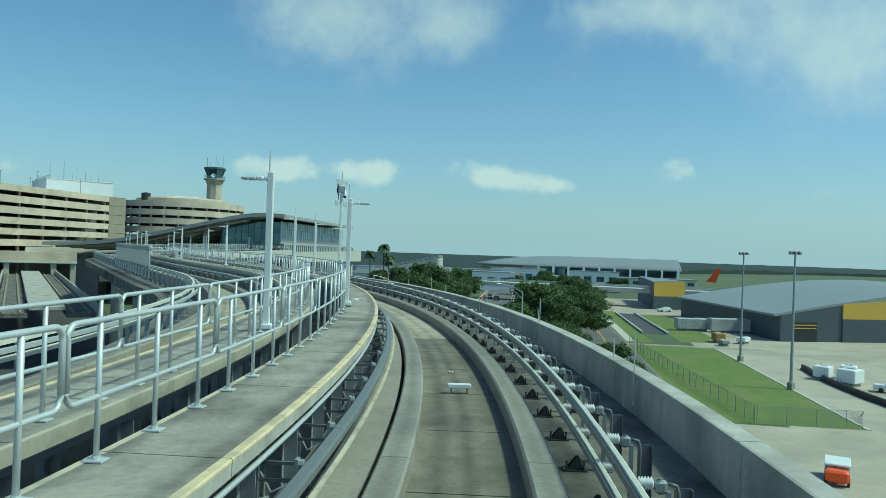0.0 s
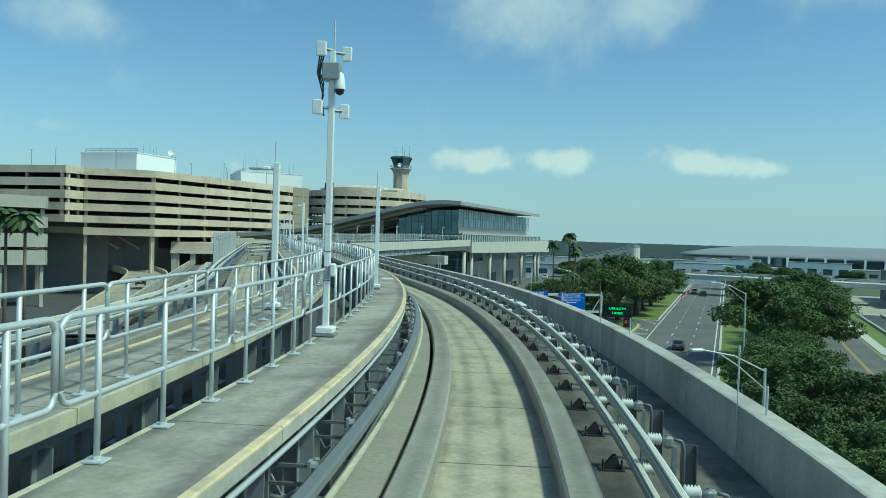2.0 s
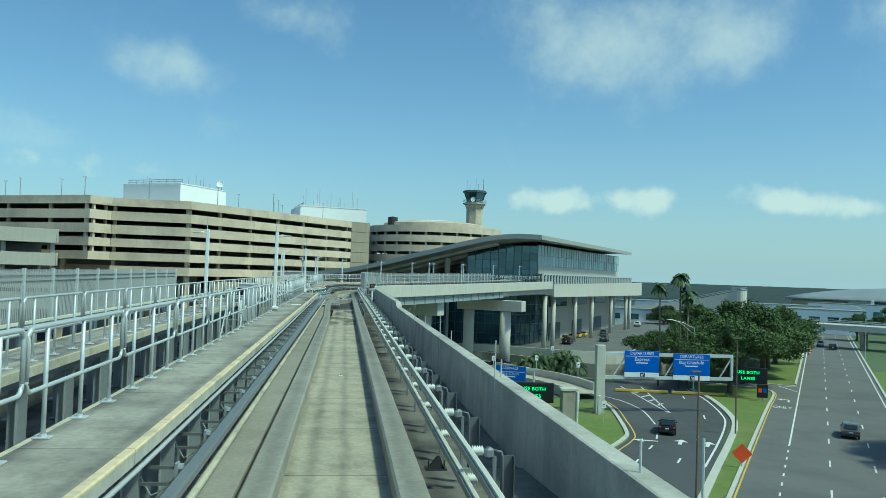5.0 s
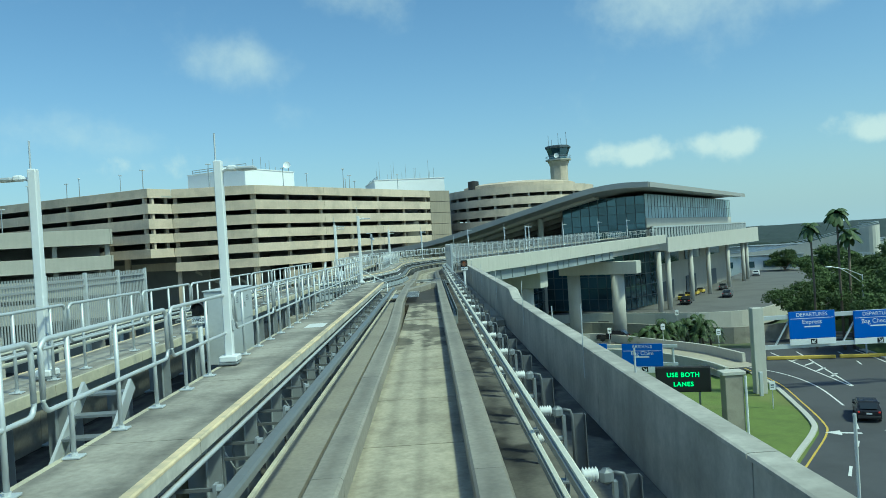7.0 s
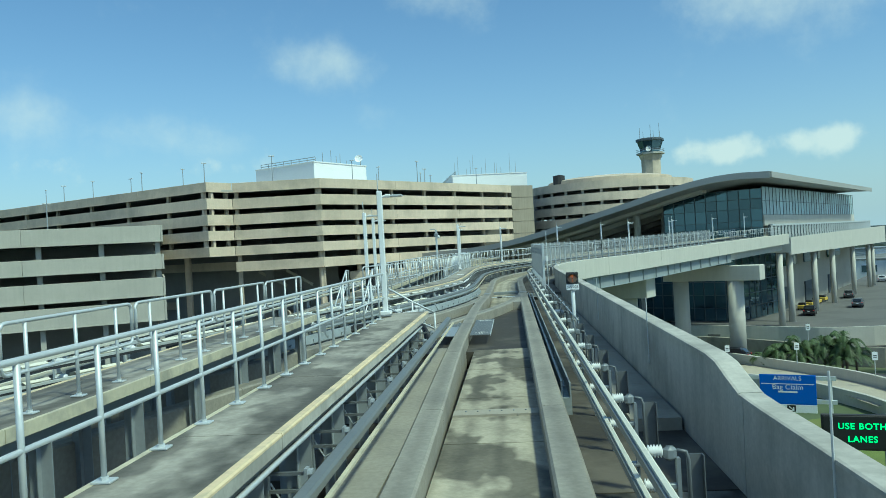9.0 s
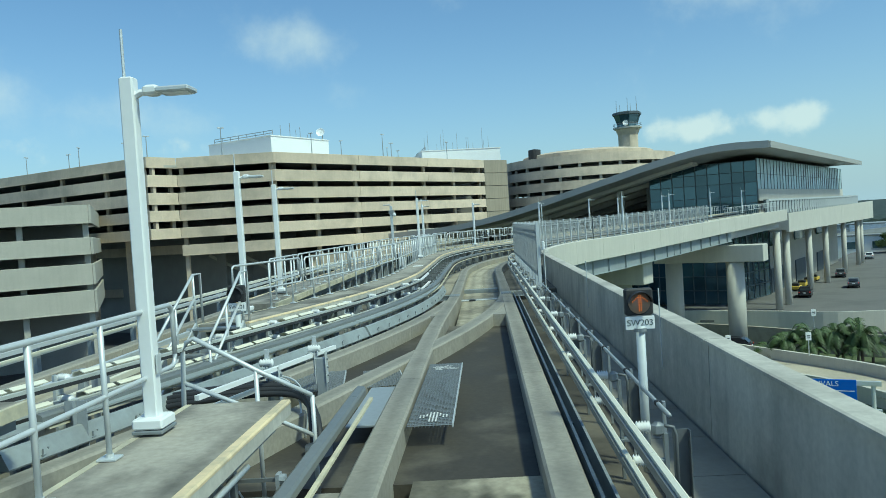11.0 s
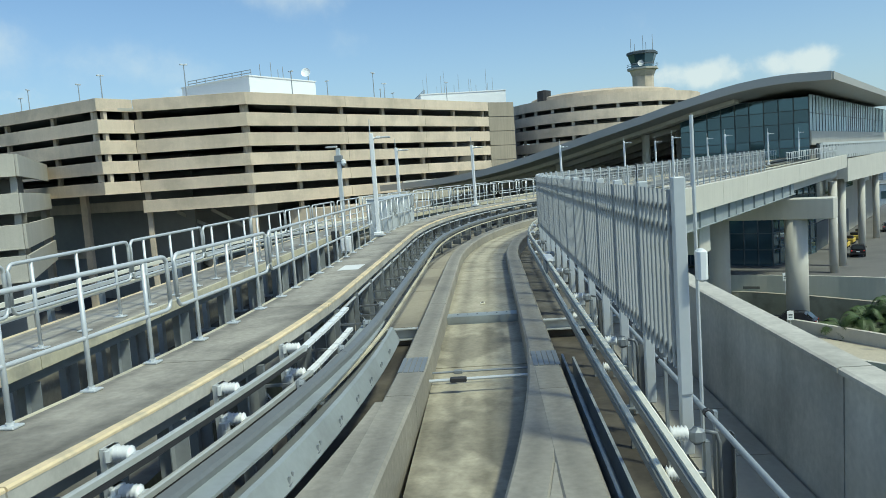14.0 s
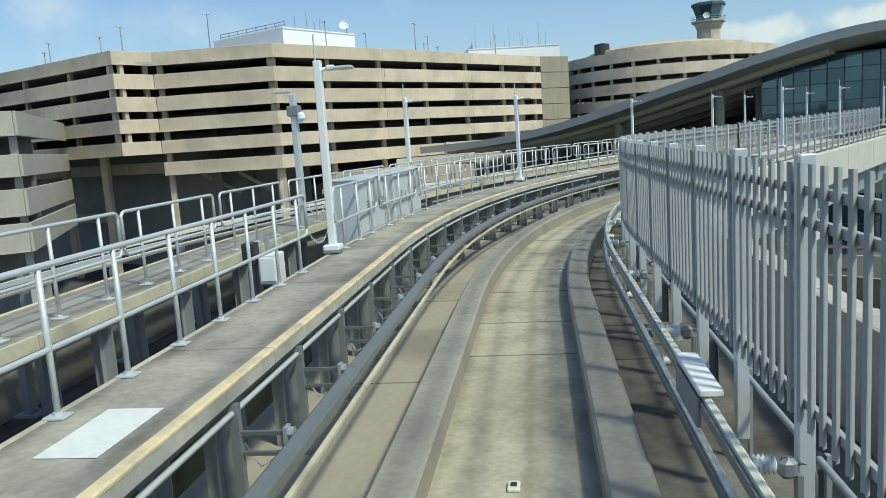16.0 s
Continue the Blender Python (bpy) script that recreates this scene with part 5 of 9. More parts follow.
def strut():
    b = thing("guide_strut", "twin steel bars bolting the guide rail to a post", "bracket", group="guide rail struts")
    for z in (-0.40, -0.56):
        Geo().bar((-1.95, 0, z), (-1.55, 0, z), 0.03, 0.03).put("bar", GEAR_GREY, b)
    g = Geo()
    for z in (-0.40, -0.56):
        g.tube([(-1.58, 0, z), (-1.50, 0, z)], 0.045, 8)
    g.box((-1.56, 0, -0.48), (0.03, 0.10, 0.26))
    g.put("bolt_plate", STEEL_GREY, b)
    g = Geo().box((-1.95, 0, -0.85), (0.07, 0.07, 1.35))
    g.put("upright", GALV_DARK, b)
    Geo().bar((-1.93, 0.05, -0.95), (-1.93, 1.5, -0.95), 0.025, 0.03).put("tie_bar", GEAR_GREY, b)
    g = Geo().tube([(-1.56, 0.03, -0.44), (-1.66, 0.1, -0.62), (-1.82, 0.08, -0.7), (-1.92, 0.05, -0.5)], 0.009, 5)
    g.put("bond_cable", GALV, b, "thin pale bonding cable")
    return b


ST = None
for s0, s1, sh in ((S0 + 0.9, S_A_END, lambda s: 0.0), (s_at(113.5), S_STR + 24, lambda s: merge_s(s) - 0.06)):
    s = s0
    while s < s1:
        m = frame_at(s, sh(s), 0)
        if ST is None:
            ST = strut()
            ST.matrix_basis = m
        else:
            copy_thing(ST, m)
        s += 1.55
# thin conduit under the walkway edge
g = Geo().tube([tuple(at(S0 + 1.0 * i, -1.76, -0.24)) for i in range(int(S_A_END - S0))], 0.026, 6)
tagged(g.put("edge_conduit", GALV, None, smooth=True), "thin galvanised conduit under the walkway edge", "conduit")
g = Geo().tube([tuple(at(s_at(114) + 1.0 * i, -2.02, -0.24)) for i in range(int(S_STR + 20 - s_at(114)))], 0.024, 6)
tagged(g.put("edge_conduit", GALV, None, smooth=True), "thin galvanised conduit under the walkway edge", "conduit")

# power rails of the merging track, on its left
side_rail = thing("power_rail", "pair of pale power rails beside the crossover track", "power rail")
S_M0, S_M1 = s_at(89.0), s_at(114.0)
RAIL_POS = ((-1.70, -0.10), (-1.665, -0.38))
for o, z in RAIL_POS:
    sweep(Geo(), [(o - 0.026, z - 0.05), (o + 0.026, z - 0.05), (o + 0.026, z - 0.008), (o + 0.012, z), (o - 0.012, z), (o - 0.026, z - 0.008)], S_M0, S_M1, 0.6, merge_s).put("rail", RAIL_PALE, side_rail)
    sweep(Geo(), rect(o + 0.004, o + 0.022, z - 0.10, z - 0.051), S_M0, S_M1, 0.6, merge_s).put("contact_strip", BLACK, side_rail)
s, k = S_M0 + 0.5, 0
while s < S_M1:
    lean = math.atan((merge_s(s + 0.5) - merge_s(s - 0.5)))
    m = frame_at(s, merge_s(s), 0) @ Matrix.Rotation(-lean, 4, "Z")
    for o, z in RAIL_POS:
        g = Geo()
        insulator(g, 0, 0, -0.20, -0.035)
        g.put("insulator", PORCELAIN, side_rail, smooth=True).matrix_basis = m @ Matrix.Translation((o, 0, z - 0.02))
        Geo().box((o, 0, z - 0.035), (0.07, 0.10, 0.06), None, 0.012).put("rail_clip", GALV, side_rail).matrix_basis = m
    g = Geo().box((-1.93, 0, -0.62), (0.05, 0.13, 1.1)).box((-1.90, 0, -0.12), (0.05, 0.16, 0.12), None, 0.02).box((-1.89, 0, -0.40), (0.05, 0.16, 0.12), None, 0.02)
    g.tube([(-1.86, -0.09, -0.52), (-1.86, -0.09, -0.40)], 0.05, 10)
    g.put("hanger", GALV, side_rail).matrix_basis = m
    if s < s_at(106.5):
        for o, z in RAIL_POS:
            for y in (0.42, 1.02):
                g = Geo().add([(x, yy, zz) for yy in (y - 0.26, y + 0.26) for x, zz in ((-0.14, -0.05), (-0.13, 0.02), (0.0, 0.045), (0.07, 0.012), (0.065, 0.0), (0.0, 0.032), (-0.12, 0.008), (-0.13, -0.05))],
                              [tuple(range(7, -1, -1)), tuple(range(8, 16))] + [(i, (i + 1) % 8, 8 + (i + 1) % 8, 8 + i) for i in range(8)])
                g.put("rail_hood", CREAM_RAIL, side_rail).matrix_basis = m @ Matrix.Translation((o, 0, z + 0.012))
    s, k = s + 1.62, k + 1
# sloping white end ramps where the pair of rails stops
for o, z in RAIL_POS:
    g = Geo()
    for i in range(7):
        q0, q1 = S_M1 + 0.27 * i, S_M1 + 0.27 * i + 0.25
        g.bar(at(q0, o + merge_s(q0), z - 0.02 + 0.012 * i), at(q1, o + merge_s(q1), z - 0.02 + 0.012 * (i + 1)), 0.075, 0.035)
    g.put("end_ramp", WHITE_PAINT, side_rail, "white end ramp of the power rail")


def run_out(s):
    """The channel closes up under the guide rail where the tracks have joined."""
    return merge_s(s) - 0.16 * min(1.0, max(0.0, (centre(s)[1] - 111.5) / 6.0))


channel = thing("switch_guide_channel", "wide grey steel guide channel through the crossover", "guide rail")
for s0, s1 in ((s_at(89), s_at(97.9)), (s_at(98), s_at(106.9)), (s_at(107), s_at(117.2))):
    sweep(Geo(), [(-1.56, -0.56), (-1.53, -0.56), (-1.53, -0.49), (-1.27, -0.51), (-1.27, -0.485), (-1.53, -0.455), (-1.56, -0.455)], s0, s1, 0.6, run_out).put("upper_flange", CHANNEL_GREY, channel)
    sweep(Geo(), [(-1.19, -0.80), (-1.07, -0.82), (-1.06, -0.80), (-1.15, -0.60), (-1.19, -0.585)], s0, s1, 0.6, run_out).put("lower_plate", CHANNEL_GREY, channel)
    q = s0 + 0.5
    while q < s1 - 0.4:
        mm = frame_at(q, run_out(q), 0)
        g = Geo()
        for dy in (-0.05, 0.05):
            g.tube([mm @ Vector((-1.10, dy, -0.80)), mm @ Vector((-1.085, dy, -0.70))], 0.012, 6)
        g.box((-1.10, 0, -0.77), (0.05, 0.16, 0.012), mm)
        g.put("anchor_bolts", GALV_DARK, channel)
        q += 0.72
    sweep(Geo(), rect(-1.38, -1.24, -0.86, -0.68), s0, s1 - 0.5, 0.6, run_out).put("web", GALV_DARK, channel)
g = Geo()
sweep(g, [(1.12, -1.5), (1.30, -1.5), (1.30, -0.95), (1.27, -0.95), (1.27, -1.2), (1.15, -1.2), (1.15, -0.90), (1.12, -0.90)], s_at(92), s_at(116.2), 1.0)
lch = thing("lower_channel", "dark steel U-shaped channel along the running strip", "guide rail")
g.put("channel", CHANNEL_GREY, lch)
for y in (93.0, 96.6, 100.2, 103.8, 107.4, 111.0):
    Geo().box((1.21, 0, -1.18), (0.12, 0.10, 0.03), frame_at(s_at(y), 0, 0)).put("spacer", STEEL_GREY, lch)


# walkway gratings in the pit
def grating(c, w, l, rz, label):
    gr = thing("floor_grating", label, "grating")
    m = Matrix.Translation(c) @ Matrix.Rotation(rz, 4, "Z")
    g = Geo()
    n = int(w / 0.045)
    for i in range(n + 1):
        x = -w / 2 + w * i / n
        g.bar((x, -l / 2, 0), (x, l / 2, 0), 0.008, 0.03)
    tagged(g.put("bearing_bars", GEAR_GREY, gr), kind="stuff").matrix_basis = m
    g = Geo()
    n = int(l / 0.07)
    for i in range(n + 1):
        y = -l / 2 + l * i / n
        g.bar((-w / 2, y, 0.012), (w / 2, y, 0.012), 0.008, 0.01)
    tagged(g.put("cross_bars", STEEL_GREY, gr), kind="stuff").matrix_basis = m
    Geo().bar((w / 2 + 0.012, -l / 2, 0), (w / 2 + 0.012, l / 2, 0), 0.016, 0.05).put("edge_bar", GALV, gr).matrix_basis = m
    return gr


gr = grating(at(s_at(101.4), -0.585, -0.90), 0.56, 4.1, 0.0, "dull steel floor grating panel with white arrows over the pit")
for y, rz in ((99.7, 0), (103.0, 60)):
    mm = Matrix.Translation(at(s_at(y), -0.56, -0.872)) @ Matrix.Rotation(radians(rz), 4, "Z")
    g = Geo()
    for i in range(-4, 5):
        for j in range(-3, 4):
            x, y = i * 0.043, j * 0.068
            if (abs(x) < 0.05 and y < 0.12) or (y > -0.05 and abs(abs(x) - (0.19 - y)) < 0.075):
                g.box((x, y, 0.0), (0.020, 0.05, 0.004))
    g.put("arrow", PAINT_WHITE, gr).matrix_basis = mm
grating(at(s_at(102.9), -2.75, -0.98), 0.85, 1.6, 0.15, "galvanised steel floor grating beside the crossover")
grating(at(s_at(102.8), -1.62, -0.95), 0.62, 1.4, 0.2, "narrow galvanised steel grating panel")


# ---- lamp poles on the walkways ----
def lamp_pole(arm=1, h=2.92):
    r = thing("lamp_pole", "white square steel lamp pole with a flat luminaire and lightning spike", "lamp pole", group="walkway lamp poles")
    Geo().box((0, 0, h / 2 + 0.08), (0.118, 0.118, h - 0.08), None, 0.012).put("pole", WHITE_PAINT, r)
    Geo().box((0, 0, 0.035), (0.26, 0.30, 0.03), None, 0.006).put("base_plate", GALV_DARK, r)
    Geo().box((0, 0, 0.10), (0.26, 0.28, 0.09), None, 0.015).put("base_cover", WHITE_PAINT, r)
    Geo().box((0.076, 0, 0.58), (0.012, 0.09, 0.16), None, 0.004).put("hand_hole", GALV, r)
    Geo().tube([(-0.03, 0, h), (-0.03, 0, h + 0.44)], 0.013, 6).put("spike", GALV, r)
    Geo().tube([(0, 0, h - 0.14), (0.10 * arm, 0, h - 0.09), (0.2 * arm, 0, h - 0.09)], 0.03, 6).put("arm", WHITE_PAINT, r)
    Geo().box((0.20 * arm, 0, h - 0.08), (0.13, 0.15, 0.08), None, 0.02).put("driver_box", WHITE_PAINT, r)
    lum = Geo().box((0.40 * arm, 0, h - 0.09), (0.28, 0.22, 0.045), None, 0.012).put("luminaire", GALV, r)
    Geo().box((0.41 * arm, 0, h - 0.116), (0.2, 0.16, 0.006), None).put("lens", SIGN_WHITE, lum)
    return r


LP = lamp_pole(1)
LP.matrix_basis = frame_at(s_at(17.54, -2.58), -2.58, 0)
for y, o in ((37.77, -2.58), (74.3, -2.6), (96.2, -2.62)):
    copy_thing(LP, frame_at(s_at(y, o), o, 0))
for y, o in ((127.6, -2.95),):
    copy_thing(LP, frame_at(s_at(y), o, 0))
for s, o in ((S_STR + 14, -2.95), (S_B2 + 12, -2.95), (S_B2 + 32, -2.95), (S_B2 + 20, 1.9), (S_B2 + 34, 1.9), (S_B2 + 48, 1.9), (S_B2 + 8, 1.9)):
    copy_thing(LP, frame_at(s, o, 0))
LP2 = lamp_pole(-1)
LP2.matrix_basis = frame_at(s_at(11.92, -3.63), -3.63, 0)
for y, o in ((31.85, -4.29), (74.0, -5.1), (54.0, -5.1)):
    copy_thing(LP2, frame_at(s_at(y, o), o, 0))
copy_thing(LP, frame_at(s_at(105.6), -4.8, 0))
copy_thing(LP, frame_at(s_at(110.4), -5.35, 0))
for s in (S_STR + 10, S_B2 + 6, S_B2 + 24):
    copy_thing(LP, frame_at(s, walk_b(s) + 0.3, 0))
# slim rod at the fence end
tagged(Geo().tube([(19.17, 112.25, -1.3), (19.17, 112.25, 2.0)], 0.016, 6).put("lightning_rod", GALV), "slim grey lightning rod by the fence end", "lightning rod", "parapet lightning rods")

# equipment mast
mast = thing("radio_mast", "white square mast carrying antenna boxes and cameras", "mast")
M0 = frame_at(s_at(27.92, -2.60), -2.60, 0)
Geo().box((0, 0, 2.2), (0.094, 0.094, 4.3), M0, 0.01).put("pole", WHITE_PAINT, mast)
for z in (0.86, 1.3, 1.72):
    Geo().box((0, 0, z), (0.102, 0.102, 0.018), M0, 0.003).put("strap", GALV_DARK, mast)
Geo().box((0, 0, 0.10), (0.27, 0.27, 0.10), M0, 0.015).put("base_cover", WHITE_PAINT, mast)
Geo().box((0, 0, 0.03), (0.32, 0.32, 0.03), M0).put("base_plate", GALV_DARK, mast)
Geo().tube([M0 @ Vector((0.02, 0, 4.3)), M0 @ Vector((0.02, 0, 4.80))], 0.014, 6).put("spike", GALV, mast)
for x, z, y in ((-0.15, 4.36, -0.12), (-0.19, 3.48, -0.12), (0.20, 4.33, 0.1), (0.18, 3.45, 0.1)):
    Geo().box((x, y, z), (0.15, 0.07, 0.22), M0, 0.012).put("antenna_panel", SIGN_WHITE, mast)
    Geo().tube([M0 @ Vector((x, y, z)), M0 @ Vector((0, 0, z))], 0.025, 6).put("panel_arm", GALV_DARK, mast)
Geo().box((0, -0.02, 4.03), (0.27, 0.24, 0.26), M0, 0.015).put("junction_box", STEEL_GREY, mast)
Geo().box((0.095, -0.03, 1.02), (0.09, 0.11, 0.2), M0, 0.02).put("junction_box", WHITE_PAINT, mast)
Geo().box((0, -0.05, 0.98), (0.085, 0.02, 0.2), M0, 0.004).put("hand_hole", STEEL_GREY, mast)
cam_m = M0 @ Matrix.Translation((0.13, -0.06, 3.78))
Geo().lathe([(0.02, 0.24), (0.06, 0.2), (0.085, 0.02), (0.085, -0.02)], (0, 0, 0), 12).put("camera_hood", SIGN_WHITE, mast, smooth=True).matrix_basis = cam_m
Geo().lathe([(0.075, -0.02), (0.06, -0.08), (0.01, -0.11)], (0, 0, 0), 12).put("camera_dome", BLACK, mast, smooth=True).matrix_basis = cam_m
g = Geo()
for k in range(3):
    pts = [M0 @ Vector((-0.12 - 0.03 * k, -0.1, 4.25)), M0 @ Vector((-0.17 - 0.02 * k, -0.11, 4.0)), M0 @ Vector((-0.11, -0.1, 3.85 - 0.1 * k)), M0 @ Vector((-0.13, -0.1, 3.6)), M0 @ Vector((-0.1, -0.09, 3.35))]
    g.tube(pts, 0.012, 5)
g.put("cables", BLACK, mast)
# camera pole by the far walkway
cp = thing("camera_pole", "grey square pole with a camera box and small lamp", "camera pole")
M1 = frame_at(s_at(128.0) + 3.5, -4.95, 0)
Geo().box((0, 0, 1.4), (0.13, 0.13, 2.8), M1, 0.012).put("pole", GALV, cp)
Geo().box((0, 0, 2.45), (0.26, 0.2, 0.22), M1, 0.015).put("box", GALV_DARK, cp)
Geo().box((-0.22, 0, 2.86), (0.4, 0.12, 0.06), M1, 0.012).put("lamp", GALV, cp)
Geo().lathe([(0.02, 0.1), (0.08, 0.06), (0.09, -0.04), (0.03, -0.12)], tuple(M1 @ Vector((0.17, -0.05, 2.32))), 10).put("camera", SIGN_WHITE, cp)


# ---- cabinets ----
CAB_GREY = material("pale_grey_cabinet", (0.52, 0.55, 0.56), 0.5, spots=0.08, bump=0.02)

def cabinet(y0, length, off=-3.05, h=0.98):
    r = thing("equipment_cabinet", "pale grey sheet steel equipment cabinet behind the railing", "cabinet", group="equipment cabinets")
    m = frame_at(s_at(y0) + length / 2, off, 0)
    Geo().box((0, 0, (h - 0.85) / 2), (0.6, length, h + 0.85), m, 0.012).put("body", CAB_GREY, r)
    Geo().box((0, 0, h + 0.012), (0.66, length + 0.05, 0.03), m, 0.008).put("lid", CAB_GREY, r)
    n = 2
    for i in range(n):
        y = length * ((i + 0.5) / n - 0.5)
        d = Geo().box((0.306, y, h / 2), (0.014, length / n - 0.05, h - 0.12), m, 0.004).put("door", CAB_GREY, r)
        Geo().box((0.32, y + 0.3 * (1 if i == 0 else -1), h * 0.5), (0.02, 0.03, 0.12), m, 0.004).put("handle", GALV_DARK, d)
        for k in range(3):
            Geo().box((0.316, y, 0.5 + 0.05 * k), (0.008, 0.2, 0.022), m).put("vent", GALV_DARK, d)
    return r


cabinet(80.4, 2.0, -4.45, 0.80)
cabinet(129.3, 2.1, -3.25, 1.02)
cabinet(131.6, 2.1, -3.25, 1.02)


# ---- signals ----
def signal(m, z, label, lit=True):
    r = thing("track_signal", label, "signal")
    Geo().tube([m @ Vector((0, 0, -1.4)), m @ Vector((0, 0, z - 0.34))], 0.052, 12).put("post", CAB_GREY, r, smooth=True)
    Geo().box((0, 0.03, z - 0.06), (0.32, 0.10, 0.31), m, 0.02).put("housing", BLACK, r)
    lens = Geo()
    mm = m @ Matrix.Translation((0, -0.025, z - 0.07)) @ Matrix.Rotation(radians(90), 4, "X")
    lens.lathe([(0.125, 0.0), (0.115, 0.03), (0.01, 0.04)], (0, 0, 0), 20)
    lens.put("lens", LENS if lit else BLACK, r, smooth=True).matrix_basis = mm
    g = Geo()
    dots = [(dx, -0.085 + 0.019 * i) for i in range(9) for dx in (-0.011, 0.011)] + [(sx * (0.011 + 0.018 * i), 0.085 - 0.016 * i) for i in range(5) for sx in (-1, 1)]
    for dx, dz in dots:
        g.box((dx, -0.072, z - 0.07 + dz), (0.012, 0.008, 0.012))
    g.put("arrow", LED_ORANGE if lit else BLACK, r).matrix_basis = m
    Geo().box((0, -0.01, z - 0.30), (0.33, 0.02, 0.15), m, 0.005).put("plate", SIGN_WHITE, r)
    visor = Geo()
    arc = [math.pi * (0.02 + 0.96 * i / 12) for i in range(13)]
    visor.v = [tuple(m @ Vector((rr * math.cos(q), yy, z - 0.07 + rr * math.sin(q)))) for q in arc for rr, yy in ((0.138, -0.02), (0.138, -0.15), (0.132, -0.15), (0.132, -0.02))]
    visor.f = [(4 * i + j, 4 * i + (j + 1) % 4, 4 * i + 4 + (j + 1) % 4, 4 * i + 4 + j) for i in range(12) for j in range(4)]
    visor.put("visor", BLACK, r)
    Geo().tube([m @ Vector((0, 0, z - 0.40)), m @ Vector((0, 0, z - 0.36))], 0.075, 12).put("collar", GALV_DARK, r)
    return r


LENS = material("amber_signal_lens", (0.32, 0.22, 0.16), 0.35, spots=0.1, bump=0.1)


def words(text, m, size, mat, parent, name="lettering", depth=0.002):
    c = bpy.data.curves.new(name, "FONT")
    c.body, c.size, c.align_x, c.align_y, c.extrude = text, size, "CENTER", "CENTER", depth
    c.materials.append(mat)
    ob = new(name, c)
    ob.parent = parent
    ob.matrix_basis = m
    return ob


DARK_INK = material("dark_ink", (0.08, 0.10, 0.11), 0.6, bump=0.0)
sm = frame_at(s_at(98.8), 1.95, 0)
sg = signal(sm, 0.62, "track signal with an orange arrow on a white post")
words("SW203", sm @ Matrix.Translation((0, -0.022, 0.32)) @ Matrix.Rotation(radians(90), 4, "X"), 0.10, DARK_INK, sg)
sm = frame_at(s_at(103.7), -4.35, 0)
sg = signal(sm, 0.62, "unlit dark track signal on a white post beside the crossover", False)
words("SW201", sm @ Matrix.Translation((0, -0.022, 0.32)) @ Matrix.Rotation(radians(90), 4, "X"), 0.10, DARK_INK, sg)
sm = frame_at(s_at(79.2), -4.5, 0)
sg = signal(sm, 0.58, "unlit dark track signal on a white post between the walkways", False)
words("SW204", sm @ Matrix.Translation((0, -0.022, 0.28)) @ Matrix.Rotation(radians(90), 4, "X"), 0.10, DARK_INK, sg)


# ---- palisade fences ----
def palisade(name_label, off, s0, s1, z0, z1, lift=lambda s: 0.0, mat=None, pitch=1.42, single=300):
    fence = thing("palisade_fence", name_label, "fence")
    mat = mat or FENCE_GREY
    w = 0.027 if pitch < 2 else 0.02
    n = max(1, round((s1 - s0) / pitch))
    me, made, rest = {}, 0, Geo()
    for i in range(n + 1):
        s = s0 + (s1 - s0) * i / n
        m = frame_at(s, off(s), lift(s))
        h = z1 - z0
        if "post" not in me:
            ob = Geo().box((0.0, 0, (z0 + z1) / 2 - 0.35), (0.095, 0.095, h + 0.75), None, 0.008).put("post", GALV, fence)
            me["post"] = ob.data
        else:
            ob = new("post", me["post"])
            ob.parent = fence
        ob.matrix_basis = m
        if i == n:
            break
        e = s0 + (s1 - s0) * (i + 1) / n
        for z in (z0 + 0.10, z1 - 0.34, z1 - 0.17):
            Geo().bar(at(s, off(s) - 0.02, z + lift(s)), at(e, off(e) - 0.02, z + lift(e)), 0.03, 0.055).put("rail", mat, fence)
        k = round(pitch / (0.175 if pitch < 2 else 0.128))
        for j in range(k):
            q = s + (e - s) * (j + 0.5) / k
            made += 1
            if made > single:
                rest.box((-0.045, 0, (z0 + z1) / 2 - 0.02), (0.014, 0.06, h), frame_at(q, off(q), lift(q)))
                continue
            if "picket" not in me:
                ob = Geo().prism([(-0.058, -w), (-0.036, -0.008), (-0.036, 0.008), (-0.058, w), (-0.064, w), (-0.044, 0.0), (-0.064, -w)][::-1], z0 - 0.02, z1 - 0.02).put("picket", mat, fence)
                me["picket"] = ob.data
            else:
                ob = new("picket", me["picket"])
                ob.parent = fence
            ob.matrix_basis = frame_at(q, off(q), lift(q))
    if rest.v:
        tagged(rest.put("far_paling", mat, fence), kind="stuff")
    return fence


palisade("grey painted steel palisade fence beside the track", lambda s: 1.78, s_at(112.08), S_B2 + 2, -0.05, 1.43, pitch=1.40)
palisade("grey painted steel palisade fence along the station approach", lambda s: 1.78, S_B2 + 2, S_B2 + 33, 0.0, 1.45, single=0)
palisade("grey palisade fence on the far side of the second track", lambda s: -9.6, s_at(60.0), s_at(90.0), -0.5, 1.33, pitch=2.3)
tagged(Geo().box((0.0, -0.01, 0.62), (0.098, 0.10, 1.78), frame_at(s_at(112.08), 1.78, 0), 0.008).put("fence_end_post", GALV), "broad galvanised end post of the fence", "post")
tagged(Geo().box((0.12, -0.1, 0.80), (0.08, 0.12, 0.26), frame_at(s_at(112.08), 1.80, 0), 0.02).put("speaker_box", WHITE_PAINT), "small white box on the fence end post", "box")
run_railing(lambda s: 3.6, S_B2 + 33, S_END - 1)

